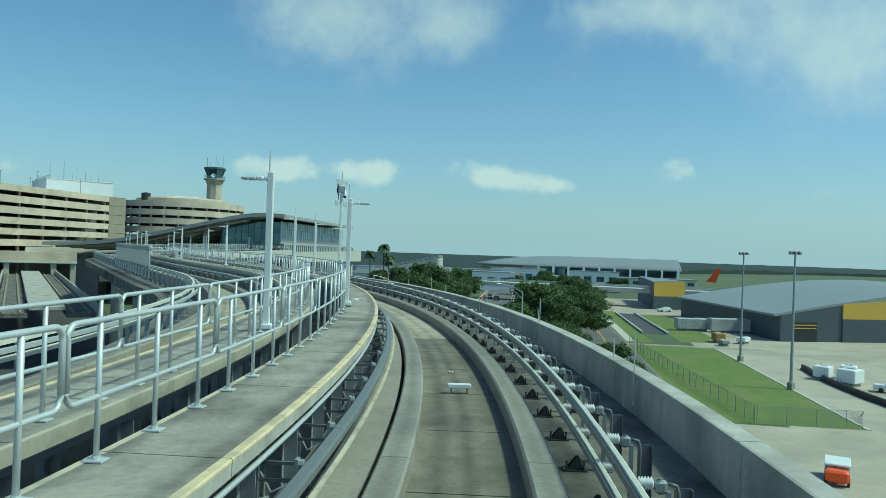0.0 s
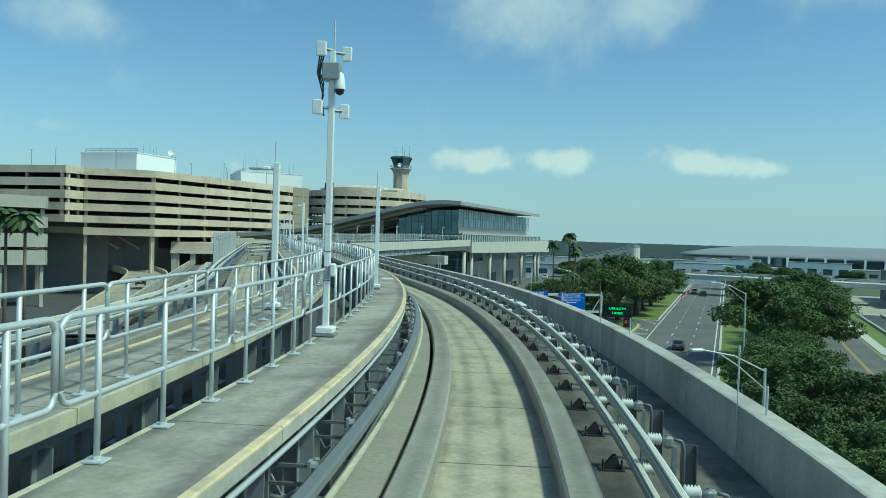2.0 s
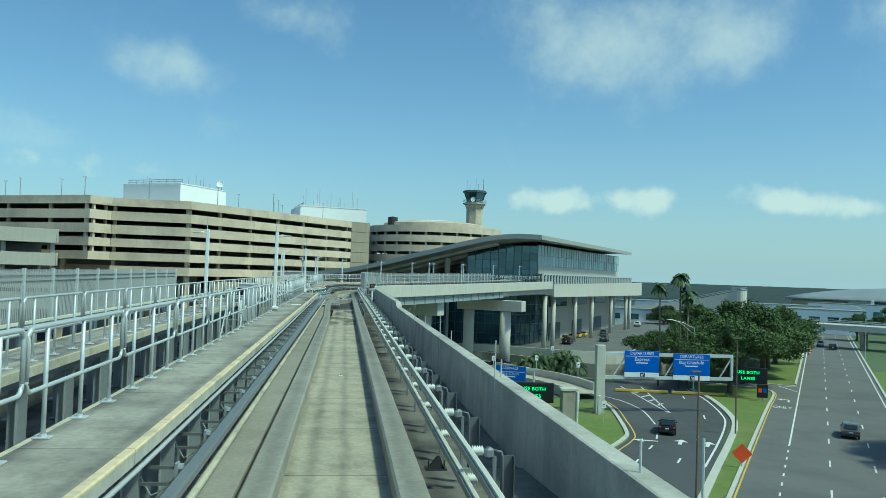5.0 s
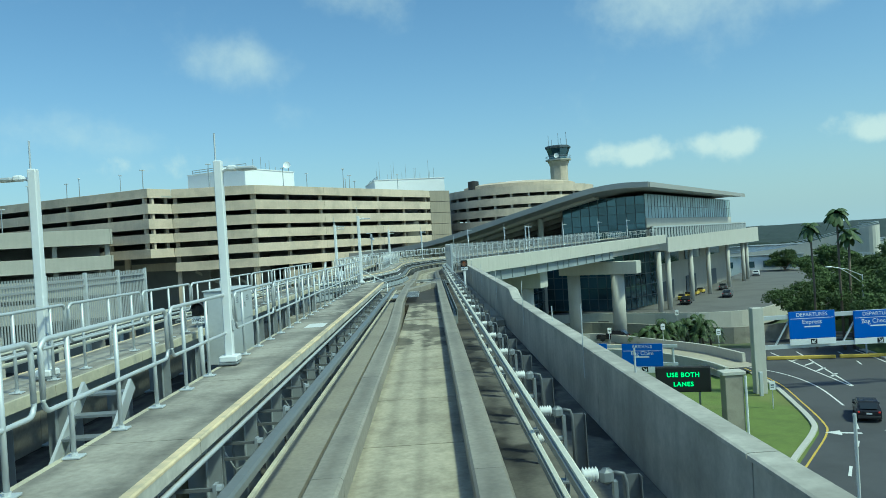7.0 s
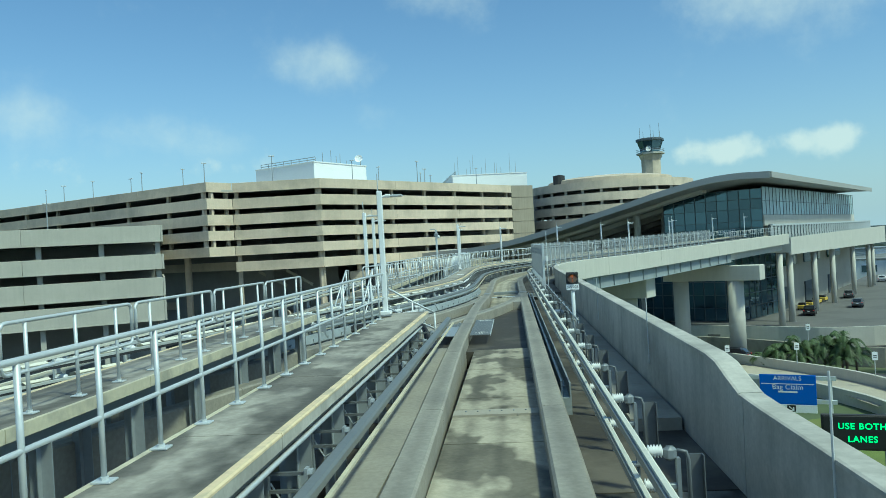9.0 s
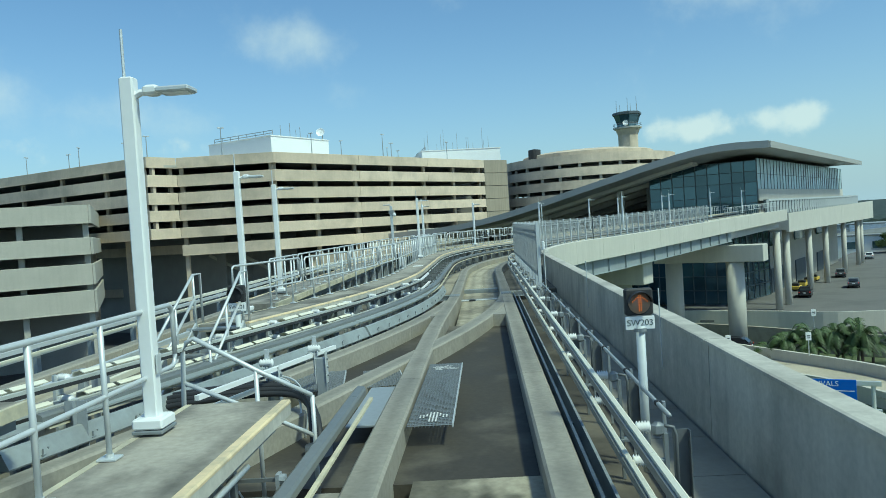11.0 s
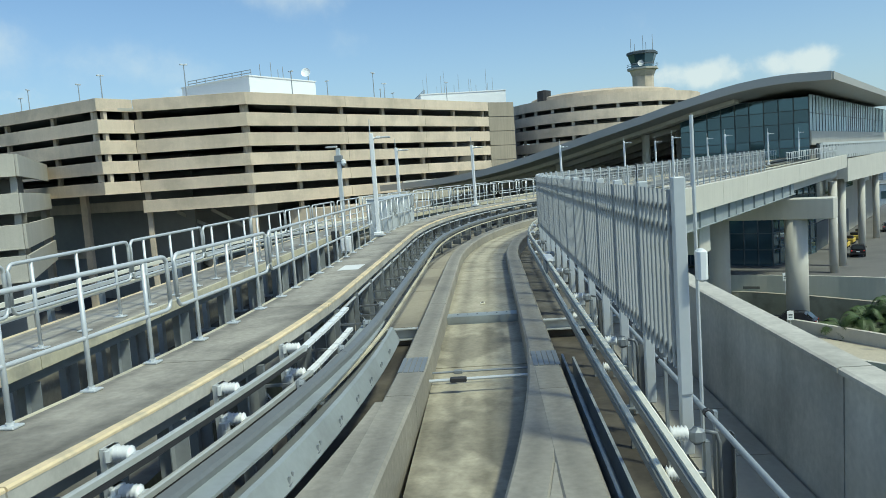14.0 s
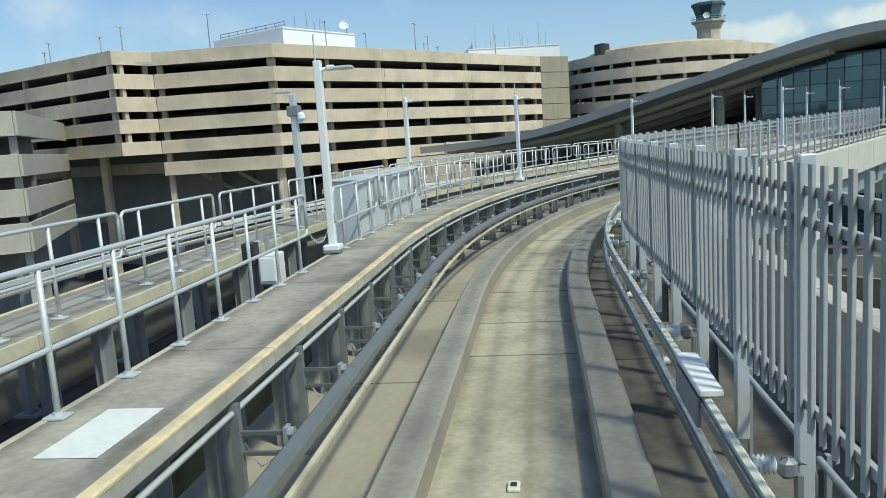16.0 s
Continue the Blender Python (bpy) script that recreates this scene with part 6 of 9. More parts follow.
# ---- stairs between the walkways ----
stairs = thing("steel_stairs", "galvanised steel service stairs with sloping handrails", "stairs")
SM = frame_at(s_at(102.95), -4.75, 0)
for x in (-0.45, 0.45):
    for z in (0.0, -0.45):
        pts = [SM @ Vector((x, -0.9, -0.05 + z)), SM @ Vector((x, 0.9, 0.95 + z))] + ([SM @ Vector((x, 1.25, 0.95)), SM @ Vector((x, 1.25, 0.0))] if z == 0 else [])
        Geo().tube(pts, 0.026, 8).put("handrail", GALV, stairs, smooth=True)
    for y in (-0.9, 0.0, 0.9):
        Geo().tube([SM @ Vector((x, y, -1.05 + 0.55 * (y + 0.9))), SM @ Vector((x, y, 0.45 + 0.555 * y))], 0.024, 8).put("baluster", GALV, stairs, smooth=True)
    Geo().bar(SM @ Vector((x, -0.95, -1.1)), SM @ Vector((x, 0.95, -0.02)), 0.03, 0.2).put("stringer", GALV, stairs)
for k in range(6):
    Geo().box((0, -0.85 + 0.33 * k, -1.0 + 0.19 * k), (0.88, 0.26, 0.03), SM).put("tread", GALV_DARK, stairs)
gate = thing("barrier_rail", "galvanised sloping handrail by the cable tray", "railing")
RAIL_PTS = [(14.30, 97.5, -1.1), (14.38, 97.5, 0.45), (14.42, 97.5, 0.56), (14.50, 97.5, 0.60), (15.08, 97.6, 0.23), (15.62, 97.7, -0.08)]
Geo().tube(RAIL_PTS, 0.026, 8).put("handrail", GALV, gate, smooth=True)
Geo().tube([(14.36, 97.5, 0.16), (15.08, 97.6, -0.2), (15.62, 97.7, -0.5)], 0.024, 8).put("handrail", GALV, gate, smooth=True)
for x, y, z in ((15.08, 97.6, 0.23), (15.62, 97.7, -0.08)):
    Geo().tube([(x, y, -1.2), (x, y, z)], 0.024, 8).put("post", GALV, gate, smooth=True)
# ladder-like service steps between the walkways
steps = thing("steel_ladder_stair", "narrow dark steel stair between the two walkways", "stairs")
LM = frame_at(s_at(72.3), -3.9, 0)
for x in (-0.3, 0.3):
    Geo().bar(LM @ Vector((x, -0.9, -1.5)), LM @ Vector((x, 0.9, 0.0)), 0.04, 0.18).put("stringer", GALV, steps)
for k in range(7):
    Geo().box((0, -0.8 + 0.26 * k, -1.4 + 0.22 * k), (0.56, 0.2, 0.03), LM).put("tread", GALV_DARK, steps)

# thick black cables in the crossover pit
cables = thing("cable_bundle", "bundle of thick black power cables bending down into the pit", "cables")
CM = frame_at(s_at(99.2), -2.9, 0)
for k in range(6):
    q = 0.05 * k
    pts = [at(s_at(y + q), o - 0.03 * k, z + 0.045 * (k % 3)) for y, o, z in ((100.7, -5.4, -1.0), (100.55, -4.7, -0.80), (100.45, -3.9, -0.68), (100.45, -3.2, -0.63), (100.42, -2.75, -0.62), (100.2, -2.38, -0.64), (99.75, -2.1, -0.74), (99.4, -1.98, -0.95), (99.25, -1.94, -1.35))]
    Geo().tube(smooth_path(pts, 4), 0.043, 10).put("cable", BLACK, cables, smooth=True)
for k in range(2):
    pts = [at(s_at(y), o - 0.1 * k, z) for y, o, z in ((100.9, -2.9, -0.45), (100.6, -2.55, -0.5), (100.2, -2.3, -0.75), (100.1, -2.35, -1.2))]
    Geo().tube(smooth_path(pts, 4), 0.014, 6).put("bond_wire", GALV, cables, "thin pale bonding wire", smooth=True)
Geo().tube([at(s_at(99.3), -1.98, -1.55), at(s_at(99.3), -1.98, -1.05)], 0.17, 14).put("conduit_sleeve", GEAR_GREY, cables, smooth=True)
for dx, dy in ((-0.02, 1.62), (0.43, 2.72)):
    eb = thing("cable_end_bracket", "steel end bracket with a white insulator", "bracket")
    m = CM @ Matrix.Translation((dx, dy, 0))
    Geo().box((0, 0, -0.85), (0.16, 0.10, 0.9), m, 0.01).put("upright", STEEL_GREY, eb)
    Geo().box((0, 0, -1.32), (0.5, 0.3, 0.03), m).put("base_plate", GALV_DARK, eb)
    Geo().box((-0.1, 0.05, -0.36), (0.06, 0.05, 0.6), m).put("hanger", GALV, eb)
    g = Geo()
    insulator(g, 0, -0.25, -0.2, 0.0)
    g.put("insulator", PORCELAIN, eb, smooth=True).matrix_basis = m
    for side in (-0.085, 0.085):
        Geo().box((side, 0.0, -0.55), (0.012, 0.16, 0.5), m, 0.004).put("cheek_plate", GALV, eb)
    for z in (-0.42, -0.55, -0.68):
        Geo().tube([m @ Vector((-0.12, 0.0, z)), m @ Vector((0.12, 0.0, z))], 0.016, 6).put("bolt", GALV_DARK, eb)
ramp_bar = thing("rail_end_ramp", "white painted straight end ramp of the power rail", "power rail")
Geo().bar(at(s_at(98.9), -3.32, -0.30), at(s_at(102.7), -2.40, -0.36), 0.06, 0.06).put("bar", WHITE_PAINT, ramp_bar)
Geo().bar(at(s_at(98.4), -3.62, -0.52), at(s_at(101.2), -2.92, -0.58), 0.06, 0.06).put("bar", CREAM_RAIL, ramp_bar)
Geo_plate = Geo().box((0, 0, -0.93), (0.38, 2.3, 0.03), frame_at(s_at(100.75), -1.5, 0), 0.005)
tagged(Geo_plate.put("cover_plate", STEEL_GREY), "flat grey steel cover plate in the crossover", "cover plate")

# dark patch on the walkway
g = Geo()
sweep(g, rect(-2.66, -1.82, 0.001, 0.004), s_at(13.75, -2.2), s_at(14.35, -2.2), 0.2)
tagged(g.put("damp_patch", GRIME_SHADE_FLOOR), "dark patch on the walkway concrete", "stain")

# marks on the walkway
for y, o in ((79.3, -2.1), (120.3, -2.45), (42.8, -2.1), (146.0, -2.4)):
    s = s_at(y)
    g = Geo()
    sweep(g, rect(o - 0.2, o + 0.2, 0.0045, 0.007), s - 0.4, s + 0.4, 0.4)
    tagged(g.put("painted_pad", PAINT_WHITE), "white painted rectangle on the walkway", "painted mark")
ex = thing("exit_mark", "white painted exit arrow and word on the walkway", "painted mark")
EM = frame_at(s_at(20.2, -2.3), -2.3, 0.005)
words("EXIT", EM @ Matrix.Translation((0, -0.35, 0)), 0.3, SIGN_WHITE, ex, depth=0.001)
Geo().prism([(-0.05, -0.1), (0.05, -0.1), (0.05, 0.3), (0.2, 0.3), (0.0, 0.6), (-0.2, 0.3), (-0.05, 0.3)], 0.0, 0.002).put("arrow", SIGN_WHITE, ex).matrix_basis = EM
# white light box on the deck at the start, and small marker studs
wl = thing("deck_light", "small white rectangular light box on the track bed", "light")
WM = frame_at(s_at(10.7, 0.02), 0.02, -1.12)
Geo().box((0, 0, 0.15), (0.46, 0.14, 0.08), WM, 0.012).put("body", SIGN_WHITE, wl)
for x in (-0.15, 0.15):
    Geo().box((x, 0, 0.055), (0.03, 0.03, 0.11), WM).put("leg", GALV_DARK, wl)
for y in (13.0, 40.7, 64.6, 121.8):
    b = thing("track_transponder", "small pale plate bolted to the track bed", "transponder", group="track transponders")
    m = frame_at(s_at(y), 0.0, -1.115)
    Geo().box((0, 0, 0.012), (0.10, 0.16, 0.03), m, 0.006).put("plate", CREAM_RAIL, b)
    Geo().box((0, 0, 0.03), (0.05, 0.06, 0.02), m, 0.004).put("cap", BLACK, b)
# tie rod across the track bed
tr = thing("tie_rod", "pale steel tie rod across the track bed", "rod")
Geo().tube([at(s_at(115.62), -0.66, -1.03), at(s_at(115.7), 0.66, -1.03)], 0.022, 8).put("rod", GALV, tr)
Geo().box((-0.28, 0, -1.03), (0.22, 0.09, 0.06), frame_at(s_at(115.64), 0, 0), 0.01).put("coupler", BLACK, tr)
g = Geo()
g.tube([at(s_at(116.06), -0.66, -1.04), at(s_at(116.1), 0.66, -1.04)], 0.015, 6)
g.box((-0.3, 0, -1.04), (0.12, 0.07, 0.05), frame_at(s_at(116.07), 0, 0), 0.008)
g.put("thin_rod", GALV_DARK, tr)


# ---- roads and lawns ----
def sheet(name, poly, z, mat, label, cat="ground", parent=None, kind="structure"):
    """A thin slab with the outline poly, its top at z."""
    ob = Geo().prism(poly, z - 0.3, z).put(name, mat, parent)
    return ob if parent else tagged(ob, label, cat, kind=kind)


def strip(p, d, w0, w1, a0, a1):
    """A band along direction d from p, between w0 and w1 to its right, from a0 to a1 along it."""
    p, d = Vector(p), Vector(d).normalized()
    r = Vector((d.y, -d.x))
    return [tuple(p + d * a + r * w) for a, w in ((a0, w0), (a0, w1), (a1, w1), (a1, w0))]


def mark(geo, poly, z):
    k = len(geo.v)
    geo.v += [(x, y, z) for x, y in poly]
    geo.f.append(tuple(range(k, k + len(poly))))


MR_P, MR_D = (73.4, 134.2), Vector((0.552, 0.834))      # left edge of the main road
sheet("road", strip(MR_P, MR_D, -0.6, 12.0, -150, 330), GROUND + 0.02, OLD_ASPHALT, "three-lane asphalt main road with white lane marks", "road")
g = Geo()
for w, a in ((0.0, -16), (11.4, -120)):
    mark(g, strip(MR_P, MR_D, w - 0.09, w + 0.09, a, 300), GROUND + 0.03)
tagged(g.put("edge_line", PAINT_WHITE), "solid white edge lines of the main road", "road marking", kind="structure")
lanes = thing("lane_dashes", "white dashed lane lines on the main road", "road marking", kind="structure")
for k in range(-12, 24):
    for w in (3.8, 7.6):
        g = Geo()
        mark(g, strip(MR_P, MR_D, w - 0.08, w + 0.08, k * 12.0, k * 12.0 + 3.0), GROUND + 0.03)
        g.put("lane_dash", PAINT_WHITE, lanes)
for k in range(20):
    g = Geo()
    mark(g, strip(MR_P, MR_D, -0.08, 0.08, -19.5 - 3.6 * k, -18.3 - 3.6 * k), GROUND + 0.03)
    g.put("lane_dash", PAINT_WHITE, lanes)


def road_xy(w, a):
    """The point w to the right of the main road's left edge line and a along it."""
    return strip(MR_P, MR_D, w, w, a, a)[0]


exit_edge = [(-3.3, -60), (-3.4, -20), (-3.4, 8), (-3.25, 20), (-3.4, 25), (-4.1, 28), (-5.7, 29.4), (-9, 30.2), (-20, 31.5), (-42, 33.5)]
sheet("exit_lane", [road_xy(*q) for q in exit_edge] + [road_xy(*q) for q in ((-42, 39), (-20, 37.4), (-6.3, 36.2), (-0.5, 36.2), (-0.5, -60))], GROUND + 0.024, OLD_ASPHALT, "asphalt exit lane turning off beside the main road", "road")
kerbs = thing("road_kerb", "low pale concrete kerb along the main road", "kerb", kind="structure")
Geo().prism(strip(MR_P, MR_D, -1.0, -0.62, 37, 300), GROUND, GROUND + 0.16).put("kerb_line", LIGHT_CONC, kerbs)
Geo().prism(strip(MR_P, MR_D, 12.02, 12.4, -150, 300), GROUND, GROUND + 0.16).put("kerb_line", LIGHT_CONC, kerbs)

# second road with a yellow centre line
SR_P, SR_D = (68.3, 70.7), Vector((0.571, 0.821))
sheet("side_road", strip(SR_P, SR_D, -4.0, 4.0, -110, 130), GROUND + 0.02, OLD_ASPHALT, "two-way asphalt service road with a yellow centre line", "road")
g = Geo()
for w in (-0.15, 0.15):
    mark(g, strip(SR_P, SR_D, w - 0.06, w + 0.06, -110, 128), GROUND + 0.03)
tagged(g.put("centre_line", PAINT_YELLOW), "double yellow centre line", "road marking", kind="structure")
g = Geo()
mark(g, strip(SR_P, SR_D, 3.85, 4.03, -110, 128), GROUND + 0.03)
tagged(g.put("verge_line", CONCRETE), "worn concrete edge strip of the road", "road marking", kind="structure")
sheet("footpath", strip(SR_P, SR_D, 4.4, 6.2, 62, 130), GROUND + 0.06, LIGHT_CONC, "pale concrete footpath beside the service road", "pavement")
sheet("median_lawn", [(22, 14), (60, 52.5), (140, 160), (150, 200), (120, 185), (30, 49)], GROUND + 0.012, GRASS, "shaded grass median under the oaks", "lawn")
sheet("lawn", strip(SR_P, SR_D, 4.05, 20.5, -14, 56), GROUND + 0.018, GRASS, "bright mown lawn beside the service road", "lawn")
sheet("upper_lawn", strip(SR_P, SR_D, 4.05, 9.8, 61, 150), GROUND + 0.018, GRASS, "narrow grass strip between footpath and drain", "lawn")
sheet("bank_lawn", strip(SR_P, SR_D, 15.95, 25, 66, 140), GROUND + 0.018, GRASS, "patchy grass beyond the drain", "lawn")
sheet("cross_path", strip(SR_P, SR_D, 4.05, 30, 56.2, 58.8), GROUND + 0.028, CONCRETE, "pale concrete path crossing between the lawns", "pavement")
sheet("verge_lawn", [(30, 86), (42, 104), (52, 124), (63.5, 140), (74, 160), (120, 226), (118, 240), (70, 172), (60, 160), (40, 130), (24, 100)], GROUND + 0.010, GRASS, "green lawn between the ramp and the main road", "lawn")
sheet("apron", [(50, 30), (66, 46), (104, 94), (121, 115), (143, 136), (168, 172), (260, 120), (220, -20), (90, -20)], GROUND + 0.016, PALE_ROAD, "pale sandy concrete yard in front of the hangar", "yard")
sheet("cross_lane", [(40, 33), (58, 20), (88, 44), (76.5, 46.2), (63.5, 56.4)], GROUND + 0.024, PALE_ROAD, "pale concrete lane crossing below the lawn", "road")
sheet("far_pavement", [(136, 176), (172, 160), (232, 236), (184, 262)], GROUND + 0.014, PALE_ROAD, "pale concrete pavement below the road bridge", "pavement")
sheet("lawn_kerb", strip(SR_P, SR_D, 20.52, 20.95, -14, 54), GROUND + 0.09, LIGHT_CONC, "pale concrete kerb between lawn and yard", "kerb")


def chain_fence(pts, height=1.9, pitch=3.0):
    """A wire fence along pts: posts, a top rail and a net of crossed wires."""
    fence = thing("chain_link_fence", "grey chain-link fence across the lawn", "fence", group="lawn fences")
    line = [Vector(p) for p in pts]
    run = [0.0]
    for p, q in zip(line, line[1:]):
        run.append(run[-1] + (q - p).length)

    def along(a):
        a = min(max(a, 0.0), run[-1])
        k = max(i for i in range(len(run) - 1) if run[i] <= a)
        return line[k].lerp(line[k + 1], (a - run[k]) / (run[k + 1] - run[k]))
    for i in range(int(run[-1] / pitch) + 1):
        p = along(i * pitch)
        Geo().tube([(p.x, p.y, GROUND), (p.x, p.y, GROUND + height + 0.05)], 0.035, 6).put("post", GALV_DARK, fence)
    Geo().tube([(p.x, p.y, GROUND + height) for p in line], 0.022, 6).put("top_rail", GALV_DARK, fence)
    net = Geo()
    for i in range(int(run[-1] / 0.16)):
        for a, b in ((i * 0.16, i * 0.16 + height), (i * 0.16 + height, i * 0.16)):
            p, q = along(a), along(b)
            d = (line[1] - line[0]).normalized() * 0.009
            net.add([(p.x - d.x, p.y - d.y, GROUND + 0.05), (p.x + d.x, p.y + d.y, GROUND + 0.05), (q.x + d.x, q.y + d.y, GROUND + height), (q.x - d.x, q.y - d.y, GROUND + height)], [(0, 1, 2, 3)])
    net.put("wire_net", GALV_DARK, fence)


def side_xy(w, a):
    return strip(SR_P, SR_D, w, w, a, a)[0]


chain_fence([side_xy(*q) for q in ((4.2, 55), (4.9, 40), (6.0, 23), (7.4, 7), (8.6, -5), (9.3, -13.8))])
chain_fence([side_xy(*q) for q in ((9.6, -13.6), (15, -13.7), (20.3, -13.6))])
# sunken ditch with pale walls beside the lawn
for k, w in enumerate((9.8, 15.5)):
    tagged(Geo().prism(strip(SR_P, SR_D, w, w + 0.4, 80, 142), GROUND, GROUND + 0.5).put("ditch_wall", LIGHT_CONC), "low pale concrete wall of the drain", "wall")
sheet("ditch_floor", strip(SR_P, SR_D, 10.2, 15.5, 80, 142), GROUND + 0.03, ASPHALT, "dark floor of the drain", "drain")

# ---- ramp roads near the station ----
sheet("ramp_road", [(28, 92), (43, 99), (51.4, 112), (57.7, 121.9), (63, 130.6), (67.5, 139), (71, 150), (72.5, 160), (80, 190), (66, 190), (62, 166), (56, 170), (48, 180), (40, 186), (36, 182), (46, 172), (52.5, 158), (53.8, 148), (53.1, 143.3), (51.1, 134), (49.2, 126.5), (47.7, 123.4), (43.9, 118), (36, 107)], GROUND + 0.022, ASPHALT, "curving dark asphalt ramp road with white lane lines", "road")
ramp_marks = thing("ramp_marks", "white painted lane lines and arrows on the ramp road", "road marking", kind="structure")


def painted_path(pts, w, mat, parent, name, z=GROUND + 0.032):
    g = Geo()
    pts = [Vector(p) for p in pts]
    for i, p in enumerate(pts):
        d = (pts[min(i + 1, len(pts) - 1)] - pts[max(i - 1, 0)]).normalized()
        r = Vector((d.y, -d.x)) * w / 2
        g.v += [(*(p - r), z), (*(p + r), z)]
    for i in range(len(pts) - 1):
        g.f.append((2 * i, 2 * i + 1, 2 * i + 3, 2 * i + 2))
    return g.put(name, mat, parent)


lane = smooth_path([(53.9, 155.5), (56.3, 148.5), (56.4, 141), (54.4, 132)])
painted_path(lane, 0.2, PAINT_WHITE, ramp_marks, "lane_line")
for a, b in (((52.4, 126.6), (51.2, 124.0)), ((49.4, 120.8), (48.4, 119.2)), ((45.6, 115.0), (44.4, 113.0)), ((63.4, 138), (62.4, 135.6)), ((56.6, 125.4), (55.5, 123.4)), ((50.0, 115.4), (48.9, 113.6)), ((67.5, 153), (66.7, 150.6)), ((69.0, 160), (68.4, 157.5))):
    painted_path([a, b], 0.2, PAINT_WHITE, ramp_marks, "lane_dash")
painted_path(smooth_path([(71.4, 160.3), (69.6, 150), (65.8, 137.6), (62.5, 130.8), (57.2, 122), (50.8, 112)]), 0.22, PAINT_WHITE, ramp_marks, "edge_line")
painted_path(smooth_path([(54.0, 153), (53.6, 143.3), (51.6, 134), (49.7, 126.5), (48.2, 123.2), (44.4, 117.8), (36.5, 107)]), 0.16, PAINT_YELLOW, ramp_marks, "edge_line")
painted_path([(61.4, 162.5), (59.4, 139.7)], 0.22, PAINT_WHITE, ramp_marks, "gore_line")
painted_path([(64.6, 162.0), (59.6, 139.7)], 0.22, PAINT_WHITE, ramp_marks, "gore_line")
for k in range(4):
    painted_path([(60.2 + 0.3 * k, 145 + 3.6 * k), (61.6 + 0.55 * k, 146.6 + 3.6 * k)], 0.35, PAINT_WHITE, ramp_marks, "gore_bar")
for x, y, rz in ((49.6, 123.2, 70), (53.2, 122.4, -30), (55.8, 121.4, -32)):
    g = Geo()
    m = Matrix.Translation((x, y, GROUND + 0.034)) @ Matrix.Rotation(radians(rz), 4, "Z")
    arrow = [(-0.2, -1.3), (0.2, -1.3), (0.2, 0.2), (0.75, 0.2), (0.0, 1.4), (-0.75, 0.2), (-0.2, 0.2)]
    g.add([m @ Vector((a, b, 0)) for a, b in arrow], [tuple(range(7))])
    g.put("arrow", PAINT_WHITE, ramp_marks)
kerb2 = thing("ramp_kerb", "pale kerb and yellow-edged verge of the ramp road", "kerb", kind="structure")


def kerb_path(pts, parent, w=0.45, h=0.16, name="kerb_line", mat=LIGHT_CONC, base=GROUND):
    pts = [Vector(p) for p in pts]
    g = Geo()
    for i, p in enumerate(pts):
        d = (pts[min(i + 1, len(pts) - 1)] - pts[max(i - 1, 0)]).normalized()
        r = Vector((d.y, -d.x)) * w / 2
        for q, z in ((p - r, base), (p + r, base), (p + r, base + h), (p - r, base + h)):
            g.v.append((q.x, q.y, z))
    for i in range(len(pts) - 1):
        for j in range(4):
            g.f.append((4 * i + j, 4 * i + (j + 1) % 4, 4 * i + 4 + (j + 1) % 4, 4 * i + 4 + j))
    g.f += [(0, 1, 2, 3), tuple(len(g.v) - 4 + j for j in (3, 2, 1, 0))]
    return g.put(name, mat, parent)


exit_kerb = thing("exit_kerb", "pale concrete kerb with a yellow edge line round the exit lane", "kerb", kind="structure")
kerb_path(smooth_path([road_xy(w - 0.2, a) for w, a in exit_edge]), exit_kerb, 0.34)
kerb_path(smooth_path([road_xy(*q) for q in ((-42, 39.2), (-20, 37.6), (-6.3, 36.5), (-1.6, 36.6), (-0.85, 37.6), (-0.8, 39))]), exit_kerb, 0.4)
painted_path(smooth_path([road_xy(w + 0.18, a) for w, a in exit_edge]), 0.15, PAINT_YELLOW, exit_kerb, "yellow_line", GROUND + 0.036)
exit_marks = thing("exit_marks", "white turn arrow, word and gore lines painted on the exit lane", "road marking", kind="structure")
for a, b in (((-0.2, 29.5), (-3.4, 35.4)), ((-3.4, 35.4), (-0.5, 36.0))):
    painted_path([road_xy(*a), road_xy(*b)], 0.22, PAINT_WHITE, exit_marks, "gore_line", GROUND + 0.036)
on_lane = Matrix.Translation((*road_xy(-1.75, 11.2), GROUND + 0.034)) @ Matrix.Rotation(math.atan2(MR_D.y, MR_D.x) - math.pi / 2, 4, "Z")
words("ONLY", on_lane @ Matrix.Diagonal((0.62, 2.0, 1, 1)), 1.5, PAINT_WHITE, exit_marks)
g = Geo()
m = on_lane @ Matrix.Translation((0, 7.2, 0.002))
for poly in ([(0.45, -1.6), (0.7, -1.6), (0.7, 0.5), (0.45, 0.5)], [(0.7, 0.5), (0.35, 1.1), (-0.35, 1.1), (-0.35, 0.6), (0.2, 0.6), (0.45, 0.5)], [(-0.35, 0.1), (-0.35, 1.6), (-1.15, 0.85)]):
    g.add([m @ Vector((x, y, 0)) for x, y in poly], [tuple(range(len(poly)))])
g.put("turn_arrow", PAINT_WHITE, exit_marks)

